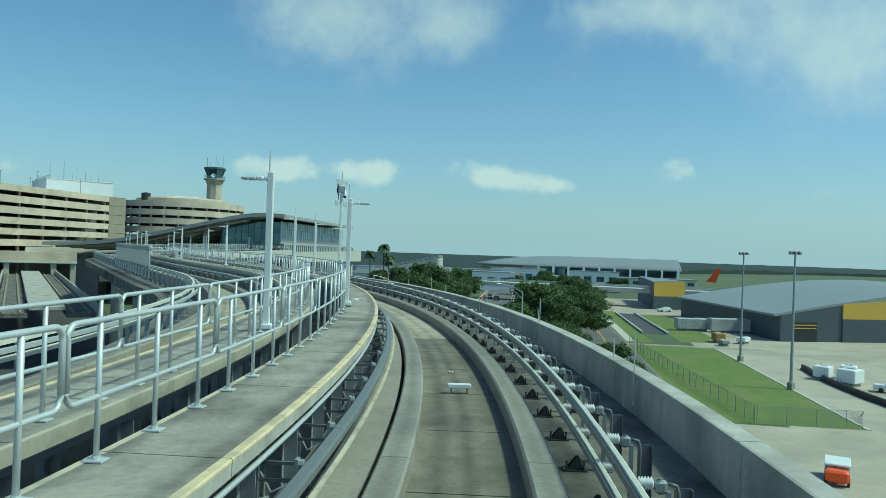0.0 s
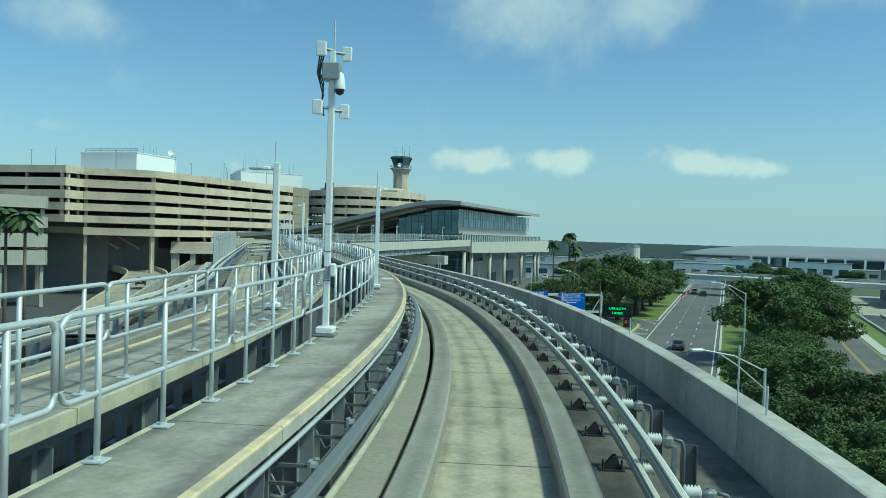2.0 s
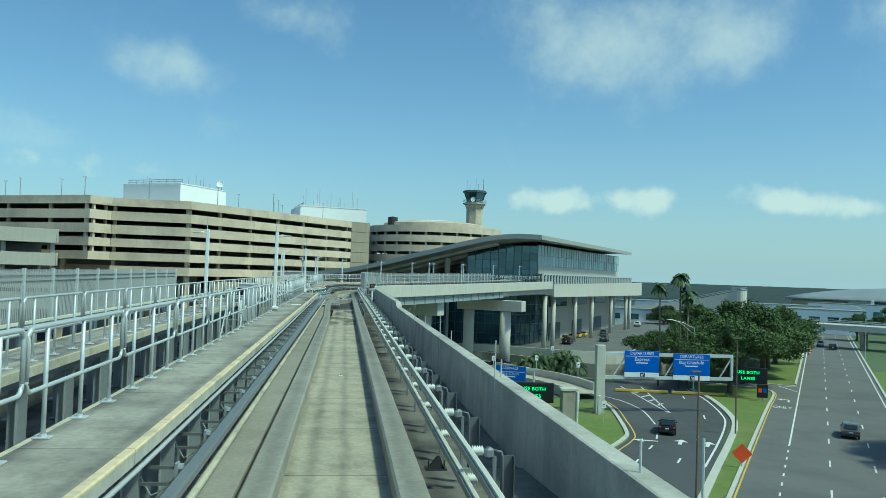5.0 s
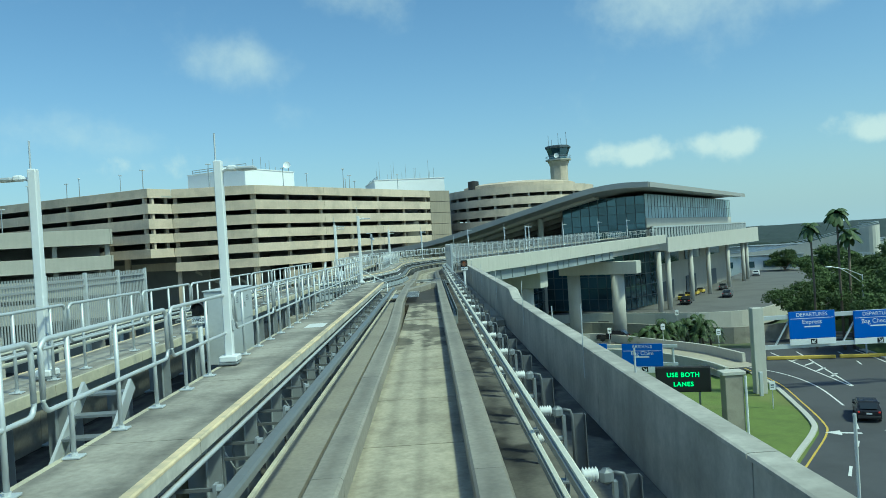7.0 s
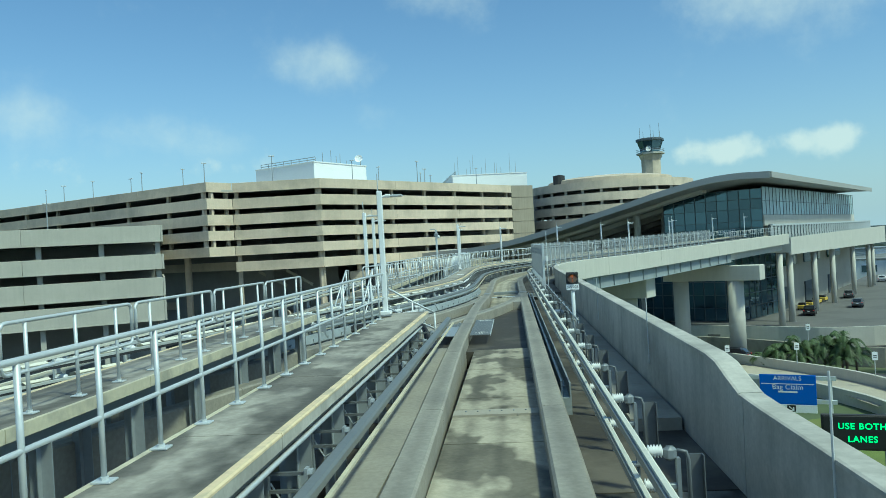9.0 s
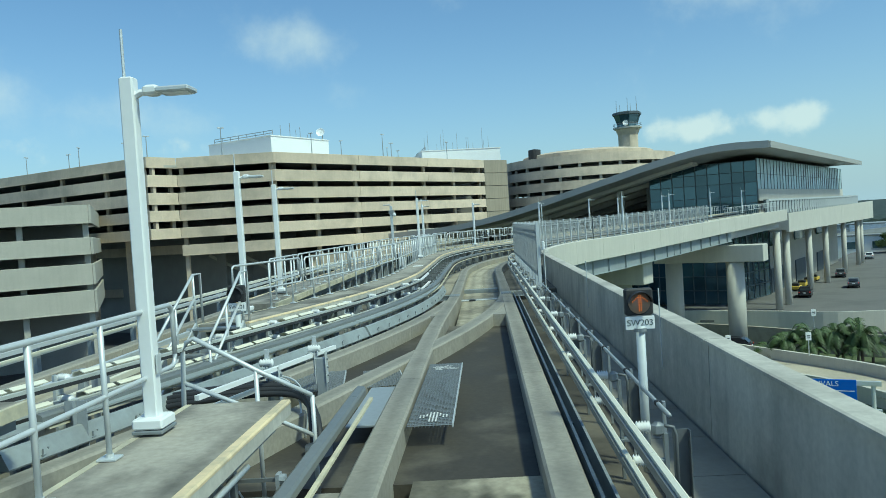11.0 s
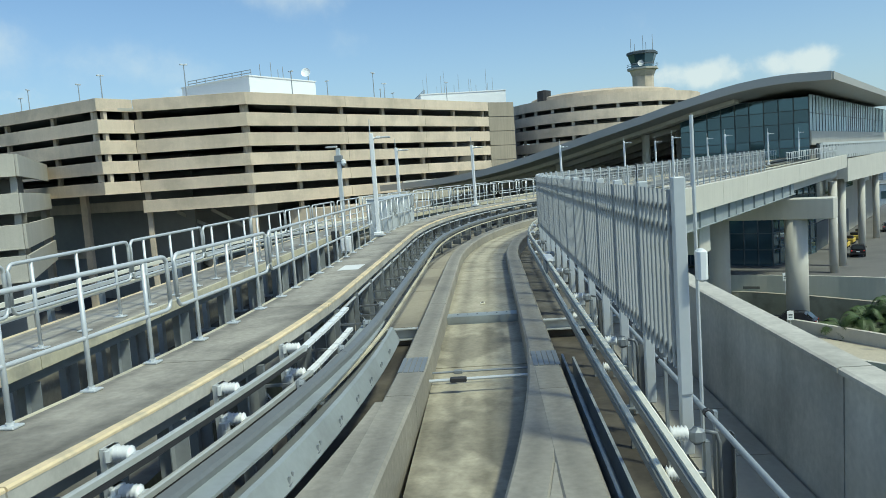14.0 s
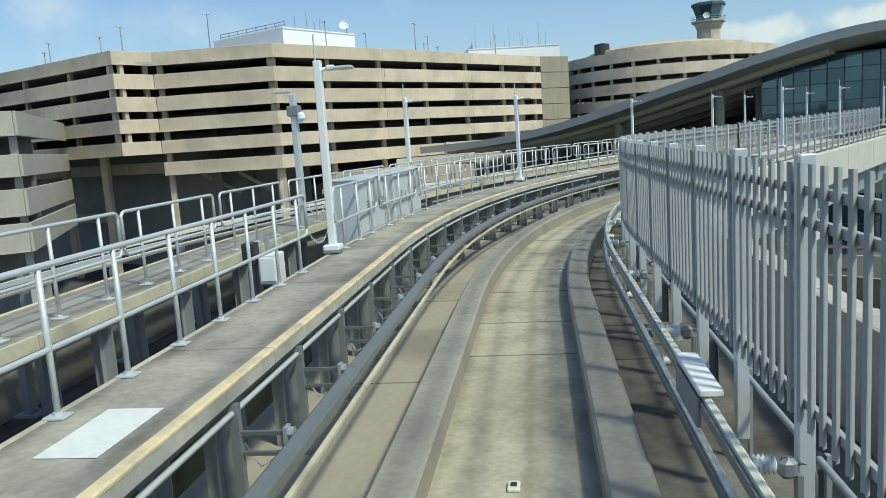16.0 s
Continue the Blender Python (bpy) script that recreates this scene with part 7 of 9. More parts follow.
sheet("exit_verge", [(44, 99), (52, 112), (58.5, 121.5), (63.8, 130), (67, 137), (71, 150), (72.5, 160)] + [road_xy(*q) for q in ((-20, 31.3), (-9, 30), (-5.7, 29.2), (-4.2, 27.8), (-3.5, 25), (-3.35, 20), (-3.5, 8), (-3.5, -38))], GROUND + 0.019, GRASS, "sunlit grass verge between the ramp and the exit lane", "lawn")
sheet("roadside_lawn", strip(MR_P, MR_D, -6.5, -1.0, 37, 140), GROUND + 0.016, GRASS, "narrow grass verge beside the main road", "lawn")
left_kerb = smooth_path([(53.4, 150), (52.8, 143.3), (50.8, 134.1), (48.9, 126.8), (47.3, 123.6), (43.5, 118.3), (35.6, 107.3)])
kerb_path(left_kerb, kerb2)
kerb_path(smooth_path([(72.3, 160.3), (70.6, 149.9), (66.8, 137.3), (63.5, 130.3), (58.2, 121.6), (51.9, 111.8), (43.6, 98.8)]), kerb2, 0.7)
sheet("island_lawn", [(30, 104), (43.3, 118.6), (48.6, 127), (52.5, 143.3), (48, 150), (36, 146), (26, 124)], GROUND + 0.018, GRASS, "grass island inside the ramp bend", "lawn")
# curved concrete barrier, light ramp and retaining walls
rb = thing("ramp_barrier", "curved pale concrete barrier wall along the ramp", "barrier", kind="structure")
kerb_path(smooth_path([(36, 178), (42, 177.5), (48, 168), (52, 160), (53.6, 152)]), rb, 0.4, 1.1, "barrier", LIGHT_CONC, GROUND + 0.9)
kerb_path(smooth_path([(30, 168), (40, 166), (46, 160), (49, 152), (49.6, 147)]), rb, 0.4, 1.4, "barrier", LIGHT_CONC, GROUND)
painted_path(smooth_path([(33, 173), (41, 172), (47, 164.5), (50.5, 156), (51.6, 149)]), 5.4, PALE_ROAD, rb, "ramp_surface", GROUND + 0.9)
rw = thing("retaining_wall", "long low concrete retaining wall below the station", "wall", kind="structure")
kerb_path(smooth_path([(20, 190), (40, 190), (48, 185), (55, 177), (62, 172), (75, 178), (95, 205)]), rw, 0.5, 2.4, "wall", CONCRETE, GROUND)
kerb_path(smooth_path([(20, 196), (42, 196), (53, 191), (62, 186), (74, 190), (96, 222)]), rw, 0.4, 2.6, "wall", LIGHT_CONC, GROUND + 0.6)
sheet("forecourt", [(20, 196), (42, 196.5), (53, 191.5), (62, 186.5), (74, 190.5), (150, 300), (120, 310), (60, 215), (30, 210)], GROUND + 1.9, OLD_ASPHALT, "asphalt forecourt and parking bays beside the station", "parking")
for k in range(2):
    tagged(Geo().box((0, 0, 0), (7.9, 0.35, 0.4), Matrix.Translation((62.4 + 8.2 * k, 156.3 - 1.75 * k, GROUND + 0.28)) @ Matrix.Rotation(radians(-12), 4, "Z"), 0.05).put("yellow_barrier", PAINT_YELLOW), "long yellow painted barrier beam", "barrier")


# ---- signs ----
SIGN_BLACK = material("black_sign_face", (0.012, 0.013, 0.014), 0.5, spots=0.05, bump=0.0)
ORANGE = material("orange_sign", (0.85, 0.10, 0.02), 0.5, spots=0.05, bump=0.0)


def facing(x, y, z, yaw):
    """A pose whose -y side faces yaw degrees off straight back along the track."""
    return Matrix.Translation((x, y, z)) @ Matrix.Rotation(radians(yaw), 4, "Z")


def blue_sign(parent, m, w, h, lines, arrow_x, arrow):
    Geo().box((0, 0, 0), (w, 0.10, h), m, 0.02).put("sign_panel", SIGN_BLUE, parent)
    up = Matrix.Rotation(radians(90), 4, "X")
    for text, z, size in lines:
        words(text, m @ Matrix.Translation((0, -0.057, z)) @ up, size, SIGN_WHITE, parent)
    Geo().box((0, -0.056, h / 2 - 0.72), (w * 0.94, 0.01, 0.05), m).put("rule", SIGN_WHITE, parent)
    Geo().box((0, -0.056, -0.18), (w * 0.34, 0.01, 0.13), m).put("small_print", SIGN_WHITE, parent)
    Geo().box((0, -0.004, -h / 2 - 0.32), (w, 0.10, 0.6), m, 0.01).put("arrow_strip", SIGN_WHITE, parent)
    Geo().box((arrow_x, -0.062, -h / 2 - 0.30), (0.62, 0.01, 0.5), m).put("arrow_tile", SIGN_BLACK, parent)
    g = Geo()
    sx = 0.16 * arrow
    g.bar((arrow_x - sx, -0.075, -h / 2 - 0.15), (arrow_x + sx, -0.075, -h / 2 - 0.45), 0.07, 0.07)
    g.bar((arrow_x + sx, -0.075, -h / 2 - 0.46), (arrow_x - sx * 0.6, -0.075, -h / 2 - 0.46), 0.07, 0.07)
    g.bar((arrow_x + sx, -0.075, -h / 2 - 0.46), (arrow_x + sx, -0.075, -h / 2 - 0.2), 0.07, 0.07)
    g.put("arrow", SIGN_WHITE, parent).matrix_basis = m


gantry = thing("sign_gantry", "steel sign gantry with two blue departures signs", "road sign")
GY = 139.2
Geo().box((49.9, GY, (GROUND - 6.86) / 2), (1.15, 0.9, -6.86 - GROUND), None, 0.05).put("column", LIGHT_CONC, gantry)
for z in (-8.0, -10.95):
    Geo().bar((50.4, GY, z), (67.8, GY, z), 0.35, 0.4).put("beam", GALV, gantry)
for x in (51.6, 58.5, 66.0):
    Geo().bar((x, GY, -10.9), (x + 1.8, GY, -8.0), 0.14, 0.14).put("brace", GALV, gantry)
Geo().bar((67.7, GY, -10.95), (67.7, GY, -8.0), 0.3, 0.3).put("end_post", GALV, gantry)
blue_sign(gantry, facing(55.3, GY - 0.4, -8.85, -4), 4.5, 2.75, (("DEPARTURES", 1.02, 0.52), ("Express", 0.28, 0.62)), 0.1, -1)
blue_sign(gantry, facing(62.0, GY - 0.4, -9.15, -4), 4.8, 2.75, (("DEPARTURES", 1.02, 0.52), ("Bag Check-In", 0.28, 0.62)), 0.1, 1)
Geo().box((49.5, GY - 1.2, GROUND + 1.2), (0.35, 0.3, 2.4), None, 0.02).put("meter_box", GALV, gantry)

gantry2 = thing("sign_gantry", "steel gantry with blue arrivals signs", "road sign")
blue_sign(gantry2, facing(38.3, 139.6, -10.95, -22), 4.0, 2.3, (("ARRIVALS", 0.86, 0.46), ("Bag Claim", 0.18, 0.55)), 0.2, 1)
blue_sign(gantry2, facing(33.2, 141.6, -10.9, -22), 4.0, 2.3, (("ARRIVALS", 0.86, 0.46),), 0.2, -1)
for z in (-10.1, -11.9):
    Geo().bar((31, 142.8, z), (41.6, 138.7, z), 0.25, 0.3).put("beam", GALV, gantry2)
Geo().tube([(41.2, 138.9, GROUND), (41.2, 138.9, -9.95)], 0.13, 10).put("post", GALV, gantry2)
Geo().tube([(31.2, 142.8, GROUND), (31.2, 142.8, -9.95)], 0.13, 10).put("post", GALV, gantry2)


def led_board(m, w, h, rows, label):
    r = thing("message_board", label, "message board")
    Geo().box((0, 0, 0), (w, 0.35, h), m, 0.03).put("panel", SIGN_BLACK, r)
    Geo().box((0, 0.02, 0), (w + 0.16, 0.3, h + 0.16), m, 0.03).put("rim", BLACK, r)
    up = Matrix.Rotation(radians(90), 4, "X")
    for text, z, size in rows:
        t = words(text, m @ Matrix.Translation((0, -0.19, z)) @ up, size, LED_GREEN, r)
        t.data.offset = 0.012
        t.data.space_character = 1.12
    for x in (-w * 0.3, w * 0.3):
        Geo().tube([m @ Vector((x, 0.1, -h / 2)), m @ Vector((x, 0.1, -h / 2 - (m.translation.z - h / 2 - GROUND)))], 0.09, 8).put("leg", GALV_DARK, r)
    return r


led_board(facing(38.1, 126.6, -11.05, -14), 4.25, 2.0, (("USE BOTH", 0.38, 0.52), ("LANES", -0.40, 0.52)), "black electronic message board with green words")
b2 = led_board(facing(76.9, 151.6, -12.0, -24), 5.2, 2.2, (("USE BOTH", 0.42, 0.62), ("LANES", -0.45, 0.62)), "black electronic message board with green words on a post")
sp2 = thing("parking_sign", "small black parking guidance sign on a post", "road sign")
m = facing(78.0, 149.5, -14.0, -24)
Geo().box((0, 0, 0), (1.5, 0.15, 1.9), m, 0.02).put("panel", SIGN_BLACK, sp2)
Geo().box((-0.3, -0.085, 0.1), (0.5, 0.01, 0.6), m).put("red_symbol", ORANGE, sp2)
Geo().box((0.35, -0.085, 0.1), (0.5, 0.01, 0.6), m).put("blue_symbol", SIGN_BLUE, sp2)
Geo().tube([m @ Vector((0, 0.1, -1.6)), m @ Vector((0, 0.1, 0.9))], 0.06, 6).put("post", GALV, sp2)
rs = thing("work_zone_sign", "orange diamond roadwork sign on a short stand", "road sign")
m = facing(54.3, 111.8, GROUND + 1.35, -20)
Geo().box((0, 0, 0), (1.3, 0.04, 1.3), m @ Matrix.Rotation(radians(45), 4, "Y"), 0.01).put("panel", ORANGE, rs)
Geo().bar(m @ Vector((0, 0.06, -1.35)), m @ Vector((0, 0.06, 0.3)), 0.06, 0.06).put("stand", GALV_DARK, rs)


def small_sign(x, y, base, h, w=0.55):
    r = thing("post_sign", "small white sign on a slim grey post", "road sign", group="small road signs")
    Geo().tube([(x, y, base), (x, y, base + h)], 0.05, 6).put("post", GALV, r)
    Geo().box((x, y - 0.06, base + h - 0.45), (w, 0.03, 0.8), None, 0.01).put("plate", SIGN_WHITE, r)
    Geo().box((x, y - 0.08, base + h - 0.40), (w * 0.6, 0.01, 0.12), None).put("print_bar", DARK_INK, r)
    Geo().box((x, y - 0.08, base + h - 0.60), (w * 0.6, 0.01, 0.08), None).put("print_bar", DARK_INK, r)
    return r


for x, y, b, h in ((48.2, 132.6, GROUND, 2.6), (48.5, 166.3, GROUND + 1.9, 2.4), (47.6, 186.6, GROUND + 2.3, 2.2), (55.2, 181.0, GROUND + 2.3, 2.2), (52.6, 157.0, GROUND + 1.8, 2.6), (42.5, 172.0, GROUND + 0.9, 2.6)):
    small_sign(x, y, b, h)
# short unused column in the island
sc = thing("stub_column", "short square concrete column with a pale cap and drain pipe", "column")
Geo().box((41.4, 124.6, (GROUND - 10.5) / 2), (1.5, 1.1, -10.5 - GROUND), None, 0.05).put("shaft", CONCRETE, sc)
Geo().box((41.4, 124.6, -10.35), (1.9, 1.3, 0.3), None, 0.04).put("cap", LIGHT_CONC, sc)
Geo().tube([(42.3, 124.0, GROUND), (42.3, 124.0, -10.6)], 0.11, 8).put("pipe", WHITE_PAINT, sc)


# ---- street lamps ----
def street_lamp(x, y, top, yaw, arm=4.5):
    r = thing("street_lamp", "tall grey davit street lamp with a cobra head", "street lamp", group="street lamps")
    m = Matrix.Translation((x, y, GROUND)) @ Matrix.Rotation(radians(yaw), 4, "Z")
    h = top - GROUND
    Geo().tube([m @ Vector((0, 0, 0)), m @ Vector((0, 0, h))], 0.11, 8, r2=0.07).put("post", GALV, r)
    Geo().tube([m @ Vector((0, 0, h - 0.15)), m @ Vector((-arm * 0.5, 0, h + 0.75)), m @ Vector((-arm, 0, h + 1.15))], 0.045, 6).put("arm", GALV, r)
    Geo().tube([m @ Vector((0, 0, h - 1.1)), m @ Vector((-arm * 0.45, 0, h + 0.25)), m @ Vector((-arm * 0.75, 0, h + 0.95))], 0.035, 6).put("brace", GALV, r)
    Geo().box((-arm - 0.35, 0, h + 1.15), (0.8, 0.32, 0.16), m, 0.05).put("lamp_head", GALV, r)
    return r


street_lamp(36.9, 52.1, -5.06, 10, 4.4)
street_lamp(63.8, 92.7, -3.9, 10)
street_lamp(71.0, 157.0, -5.5, 0, 3.8)
street_lamp(104.0, 152.0, -3.9, 10)
street_lamp(140.0, 212.0, -3.9, 10)
for x, y, top in ((61.45, 126.3, -4.7), (44.3, 100.2, -5.3)):
    r = thing("slim_lamp_post", "slim dark brown lamp post with a flat square head", "lamp post", group="slim lamp posts")
    Geo().tube([(x, y, GROUND), (x, y, top)], 0.10, 8, r2=0.07).put("post", BARK, r)
    Geo().box((x - 0.25, y, top + 0.05), (0.75, 0.35, 0.12), None, 0.03).put("lamp_head", BARK, r)
for x, y in ((91.1, 67.5), (107.3, 90.1), (146.0, 60.0), (170.0, 95.0)):
    r = thing("flood_mast", "tall slim floodlight mast with a lamp cluster", "floodlight", group="floodlight masts")
    Geo().tube([(x, y, GROUND), (x, y, 3.0)], 0.22, 8, r2=0.12).put("post", STEEL_GREY, r)
    Geo().box((x, y, GROUND + 0.5), (0.8, 0.8, 1.0), None, 0.08).put("footing", CONCRETE, r)
    for k in (-0.55, 0.0, 0.55):
        Geo().box((x + k, y - k * 0.5, 3.1), (0.5, 0.4, 0.45), None, 0.05).put("lamp", GALV_DARK, r)


# ---- trees ----
def leaf_cloud(rng, lobes, clumps, per, rx, ry, rz, zc, leaf, lo=-0.25):
    """Leaves in clumps, the clumps gathered into uneven lobes with gaps between them."""
    v, f = [], []
    for _ in range(lobes):
        while True:
            p = rng.uniform((-1, -1, lo), (1, 1, 1))
            r = np.linalg.norm(p)
            if 0.35 < r < 0.85:
                break
        lr = rng.uniform(0.22, 0.38)
        for _ in range(clumps):
            d = rng.normal(size=3)
            d /= np.linalg.norm(d)
            c = p + d * lr * rng.uniform(0.55, 1.0) * np.array([1, 1, 0.7])
            if c[2] < lo - 0.12:
                continue
            q = rng.normal(size=(per, 3))
            q /= np.linalg.norm(q, axis=1)[:, None]
            out = q * (rng.uniform(0.045, 0.115) * rng.uniform(0.4, 1.1, per))[:, None]
            pos = (c + out) * np.array([rx, ry, rz]) + np.array([0, 0, zc])
            nrm = q * 0.6 + rng.normal(size=(per, 3)) * 0.45 + np.array([0, 0, 0.55])
            a = np.cross(nrm, rng.normal(size=(per, 3)))
            a /= np.linalg.norm(a, axis=1)[:, None] + 1e-6
            b = np.cross(nrm, a)
            b /= np.linalg.norm(b, axis=1)[:, None] + 1e-6
            size = leaf * rng.uniform(0.6, 1.4, per)[:, None]
            k = len(v)
            v += np.stack((pos + a * size, pos + b * size * 0.55, pos - a * size, pos - b * size * 0.55), 1).reshape(-1, 3).tolist()
            f += [(k + 4 * i, k + 4 * i + 1, k + 4 * i + 2, k + 4 * i + 3) for i in range(per)]
    return v, f


def oak(seed, h=11.0, r=7.5, lobes=24, clumps=44, per=29, leaf=0.175):
    rng = np.random.default_rng(seed)
    t = thing("oak_tree", "spreading live oak with a dense dark green crown", "tree", group="roadside oaks")
    th = h * 0.34
    Geo().tube([(0, 0, -0.2), (0.1, 0.05, th * 0.5), (0.05, 0.1, th)], 0.48, 10, r2=0.34).put("trunk", BARK, t, smooth=True)
    for k in range(4):
        q = 2 * math.pi * k / 4 + rng.uniform(-0.4, 0.4)
        e = (math.cos(q) * r * 0.62, math.sin(q) * r * 0.62, h * rng.uniform(0.55, 0.8))
        Geo().tube([(0, 0, th * 0.8), (e[0] * 0.45, e[1] * 0.45, th * 0.8 + (e[2] - th * 0.8) * 0.6), e], 0.24, 6, r2=0.05).put("limb", BARK, t, smooth=True)
    v, f = leaf_cloud(rng, lobes, clumps, per, r, r * rng.uniform(0.85, 1.0), h * 0.52, h * 0.52, leaf)
    link_mesh("crown", v, f, LEAF, t)
    return t


OAKS = [oak(3), oak(8, 9.5, 7.0), oak(15, 12.0, 8.5)]
trees = [(80, 111.5, 1.12), (91, 117, 1.1), (100, 128, 0.95), (108, 138, 1.0), (114, 150, 0.95), (66, 86, 0.62), (57, 75, 0.66), (63, 78, 0.6), (70, 93, 0.62), (58.5, 67, 0.6), (51, 66, 0.62), (48, 57, 0.55), (44, 50, 0.52), (54, 60, 0.55), (75, 99, 0.6), (60, 82, 0.6), (66, 96, 0.45),
         (77, 157, 1.05), (85, 168, 1.15), (94, 177, 1.15), (102, 189, 1.0), (110, 200, 1.0), (117, 213, 0.95), (72, 173, 0.75), (92, 190, 0.9), (100, 206, 0.9), (83, 182, 0.85), (104, 226, 0.95), (118, 240, 0.9),
         (124, 162, 0.8), (133, 176, 0.8), (165, 310, 0.8), (190, 330, 0.8), (215, 300, 0.8), (187, 262, 0.95), (195, 257, 0.85), (178, 268, 0.7), (228, 300, 0.8), (140, 290, 0.75), (128, 300, 0.7), (250, 288, 0.8)]
for i, (x, y, k) in enumerate([q for q in trees if q[2] > 0]):
    m = Matrix.Translation((x, y, GROUND)) @ Matrix.Rotation(1.7 * i, 4, "Z") @ Matrix.Diagonal((k, k, k, 1))
    if i < 3:
        OAKS[i].matrix_basis = m
    else:
        copy_thing(OAKS[i % 3], m)


def palm(h=14.0, crown=2.6, seed=1):
    rng = np.random.default_rng(seed)
    t = thing("palm_tree", "tall slim palm with a ragged green crown", "palm", group="palms")
    Geo().tube([(0, 0, 0), (0.15, 0.05, h * 0.5), (0.0, 0.1, h)], 0.19, 8, r2=0.13).put("trunk", BARK, t, smooth=True)
    for k in range(22):
        q = 2 * math.pi * k / 22 + rng.uniform(-0.15, 0.15)
        up = rng.uniform(-0.9, 1.0)
        v, f = [], []
        n = 7
        for i in range(n):
            s = i / (n - 1)
            rr = crown * s * (0.55 + 0.4 * math.cos(up * 1.2))
            z = h + crown * (0.75 * up * s - 0.75 * s * s) + 0.15
            w = 0.30 * (1 - s) + 0.05 + (0.22 if 0 < i < n - 1 else 0)
            c = Vector((math.cos(q) * rr, math.sin(q) * rr + 0.1, z))
            side = Vector((-math.sin(q), math.cos(q), 0))
            v += [c - side * w - Vector((0, 0, w * 0.5)), c, c + side * w - Vector((0, 0, w * 0.5))]
        for i in range(n - 1):
            f += [(3 * i, 3 * i + 1, 3 * i + 4, 3 * i + 3), (3 * i + 1, 3 * i + 2, 3 * i + 5, 3 * i + 4)]
        link_mesh("frond", v, f, PALM_LEAF, t)
    return t


PALM = palm(17.4, 1.9)
PALM.matrix_basis = Matrix.Translation((67.8, 162.9, GROUND)) @ Matrix.Diagonal((0.9, 0.9, 0.94, 1))
for x, y, k in ((70.7, 161.4, 1.03), (71.9, 161.2, 0.88)):
    copy_thing(PALM, Matrix.Translation((x, y, GROUND)) @ Matrix.Rotation(x, 4, "Z") @ Matrix.Diagonal((1 / 0.9, 1 / 0.9, k / 0.94, 1)))
for x, y, k in ((-17.0, 114.3, 1.1), (-19.6, 115.4, 1.12), (-22.5, 117.0, 1.06)):
    copy_thing(PALM, Matrix.Translation((x, y, GROUND)) @ Matrix.Diagonal((1.35, 1.35, k, 1)) @ Matrix.Rotation(x, 4, "Z"))


def low_palm(seed, h=1.6, reach=2.5, fronds=15):
    """A bushy feather palm: arching ribs with rows of narrow leaflets."""
    rng = np.random.default_rng(seed)
    t = thing("low_palm", "bushy feather palm with arching green fronds", "palm", group="ramp palms")
    Geo().tube([(0, 0, -0.1), (0.04, 0.02, h * 0.6), (0, 0.03, h)], 0.16, 8, r2=0.11).put("trunk", BARK, t, smooth=True)
    for k in range(fronds):
        q = 2.4 * k + rng.uniform(-0.2, 0.2)
        rise_to = rng.uniform(0.25, 1.25)
        v, f, rib = [], [], []
        for i in range(13):
            u = i / 12
            rr = reach * u * (1.0 - 0.25 * rise_to * u)
            rib.append(Vector((math.cos(q) * rr, math.sin(q) * rr, h + reach * (rise_to * u - (0.55 + 0.45 * rise_to) * u * u))))
        g = Geo().tube(rib, 0.025, 4, r2=0.008)
        side = Vector((-math.sin(q), math.cos(q), 0))
        for i in range(1, 13):
            for part_u in (0.0, 0.5):
                c = rib[i - 1].lerp(rib[i], part_u)
                ahead = (rib[i] - rib[i - 1]).normalized()
                ln = 0.62 * math.sin(math.pi * (0.15 + 0.8 * i / 13))
                for sg in (-1, 1):
                    tip = c + side * sg * ln + ahead * ln * 0.5 + Vector((0, 0, -0.25 * ln))
                    g.add([c - ahead * 0.05, c + ahead * 0.05, tip], [(0, 1, 2)])
        g.put("frond", PALM_LEAF, t)
    return t


LOW_PALM = low_palm(4)
LOW_PALM.matrix_basis = Matrix.Translation((46.9, 172.6, GROUND))
for i, (x, y, k, h) in enumerate(((48.2, 171.2, 1.0, 1.5), (49.4, 172.4, 1.15, 1.35), (50.6, 170.6, 1.1, 1.8), (51.6, 171.8, 1.2, 1.4), (52.8, 170.0, 1.1, 1.9), (53.9, 171.0, 1.2, 1.5), (55.0, 169.2, 1.1, 2.0), (56.2, 169.6, 1.0, 1.3), (49.9, 169.6, 0.9, 1.1), (54.2, 168.4, 0.9, 1.1))):
    copy_thing(LOW_PALM, Matrix.Translation((x, y, GROUND)) @ Matrix.Rotation(1.3 * x, 4, "Z") @ Matrix.Diagonal((k, k, h, 1)))


# ---- cars ----
GLASS_CAR = glass("car_window", (0.02, 0.025, 0.03), 0.08, 0.7)
TAIL = glow("tail_lamp", (0.8, 0.03, 0.02), 0.4)


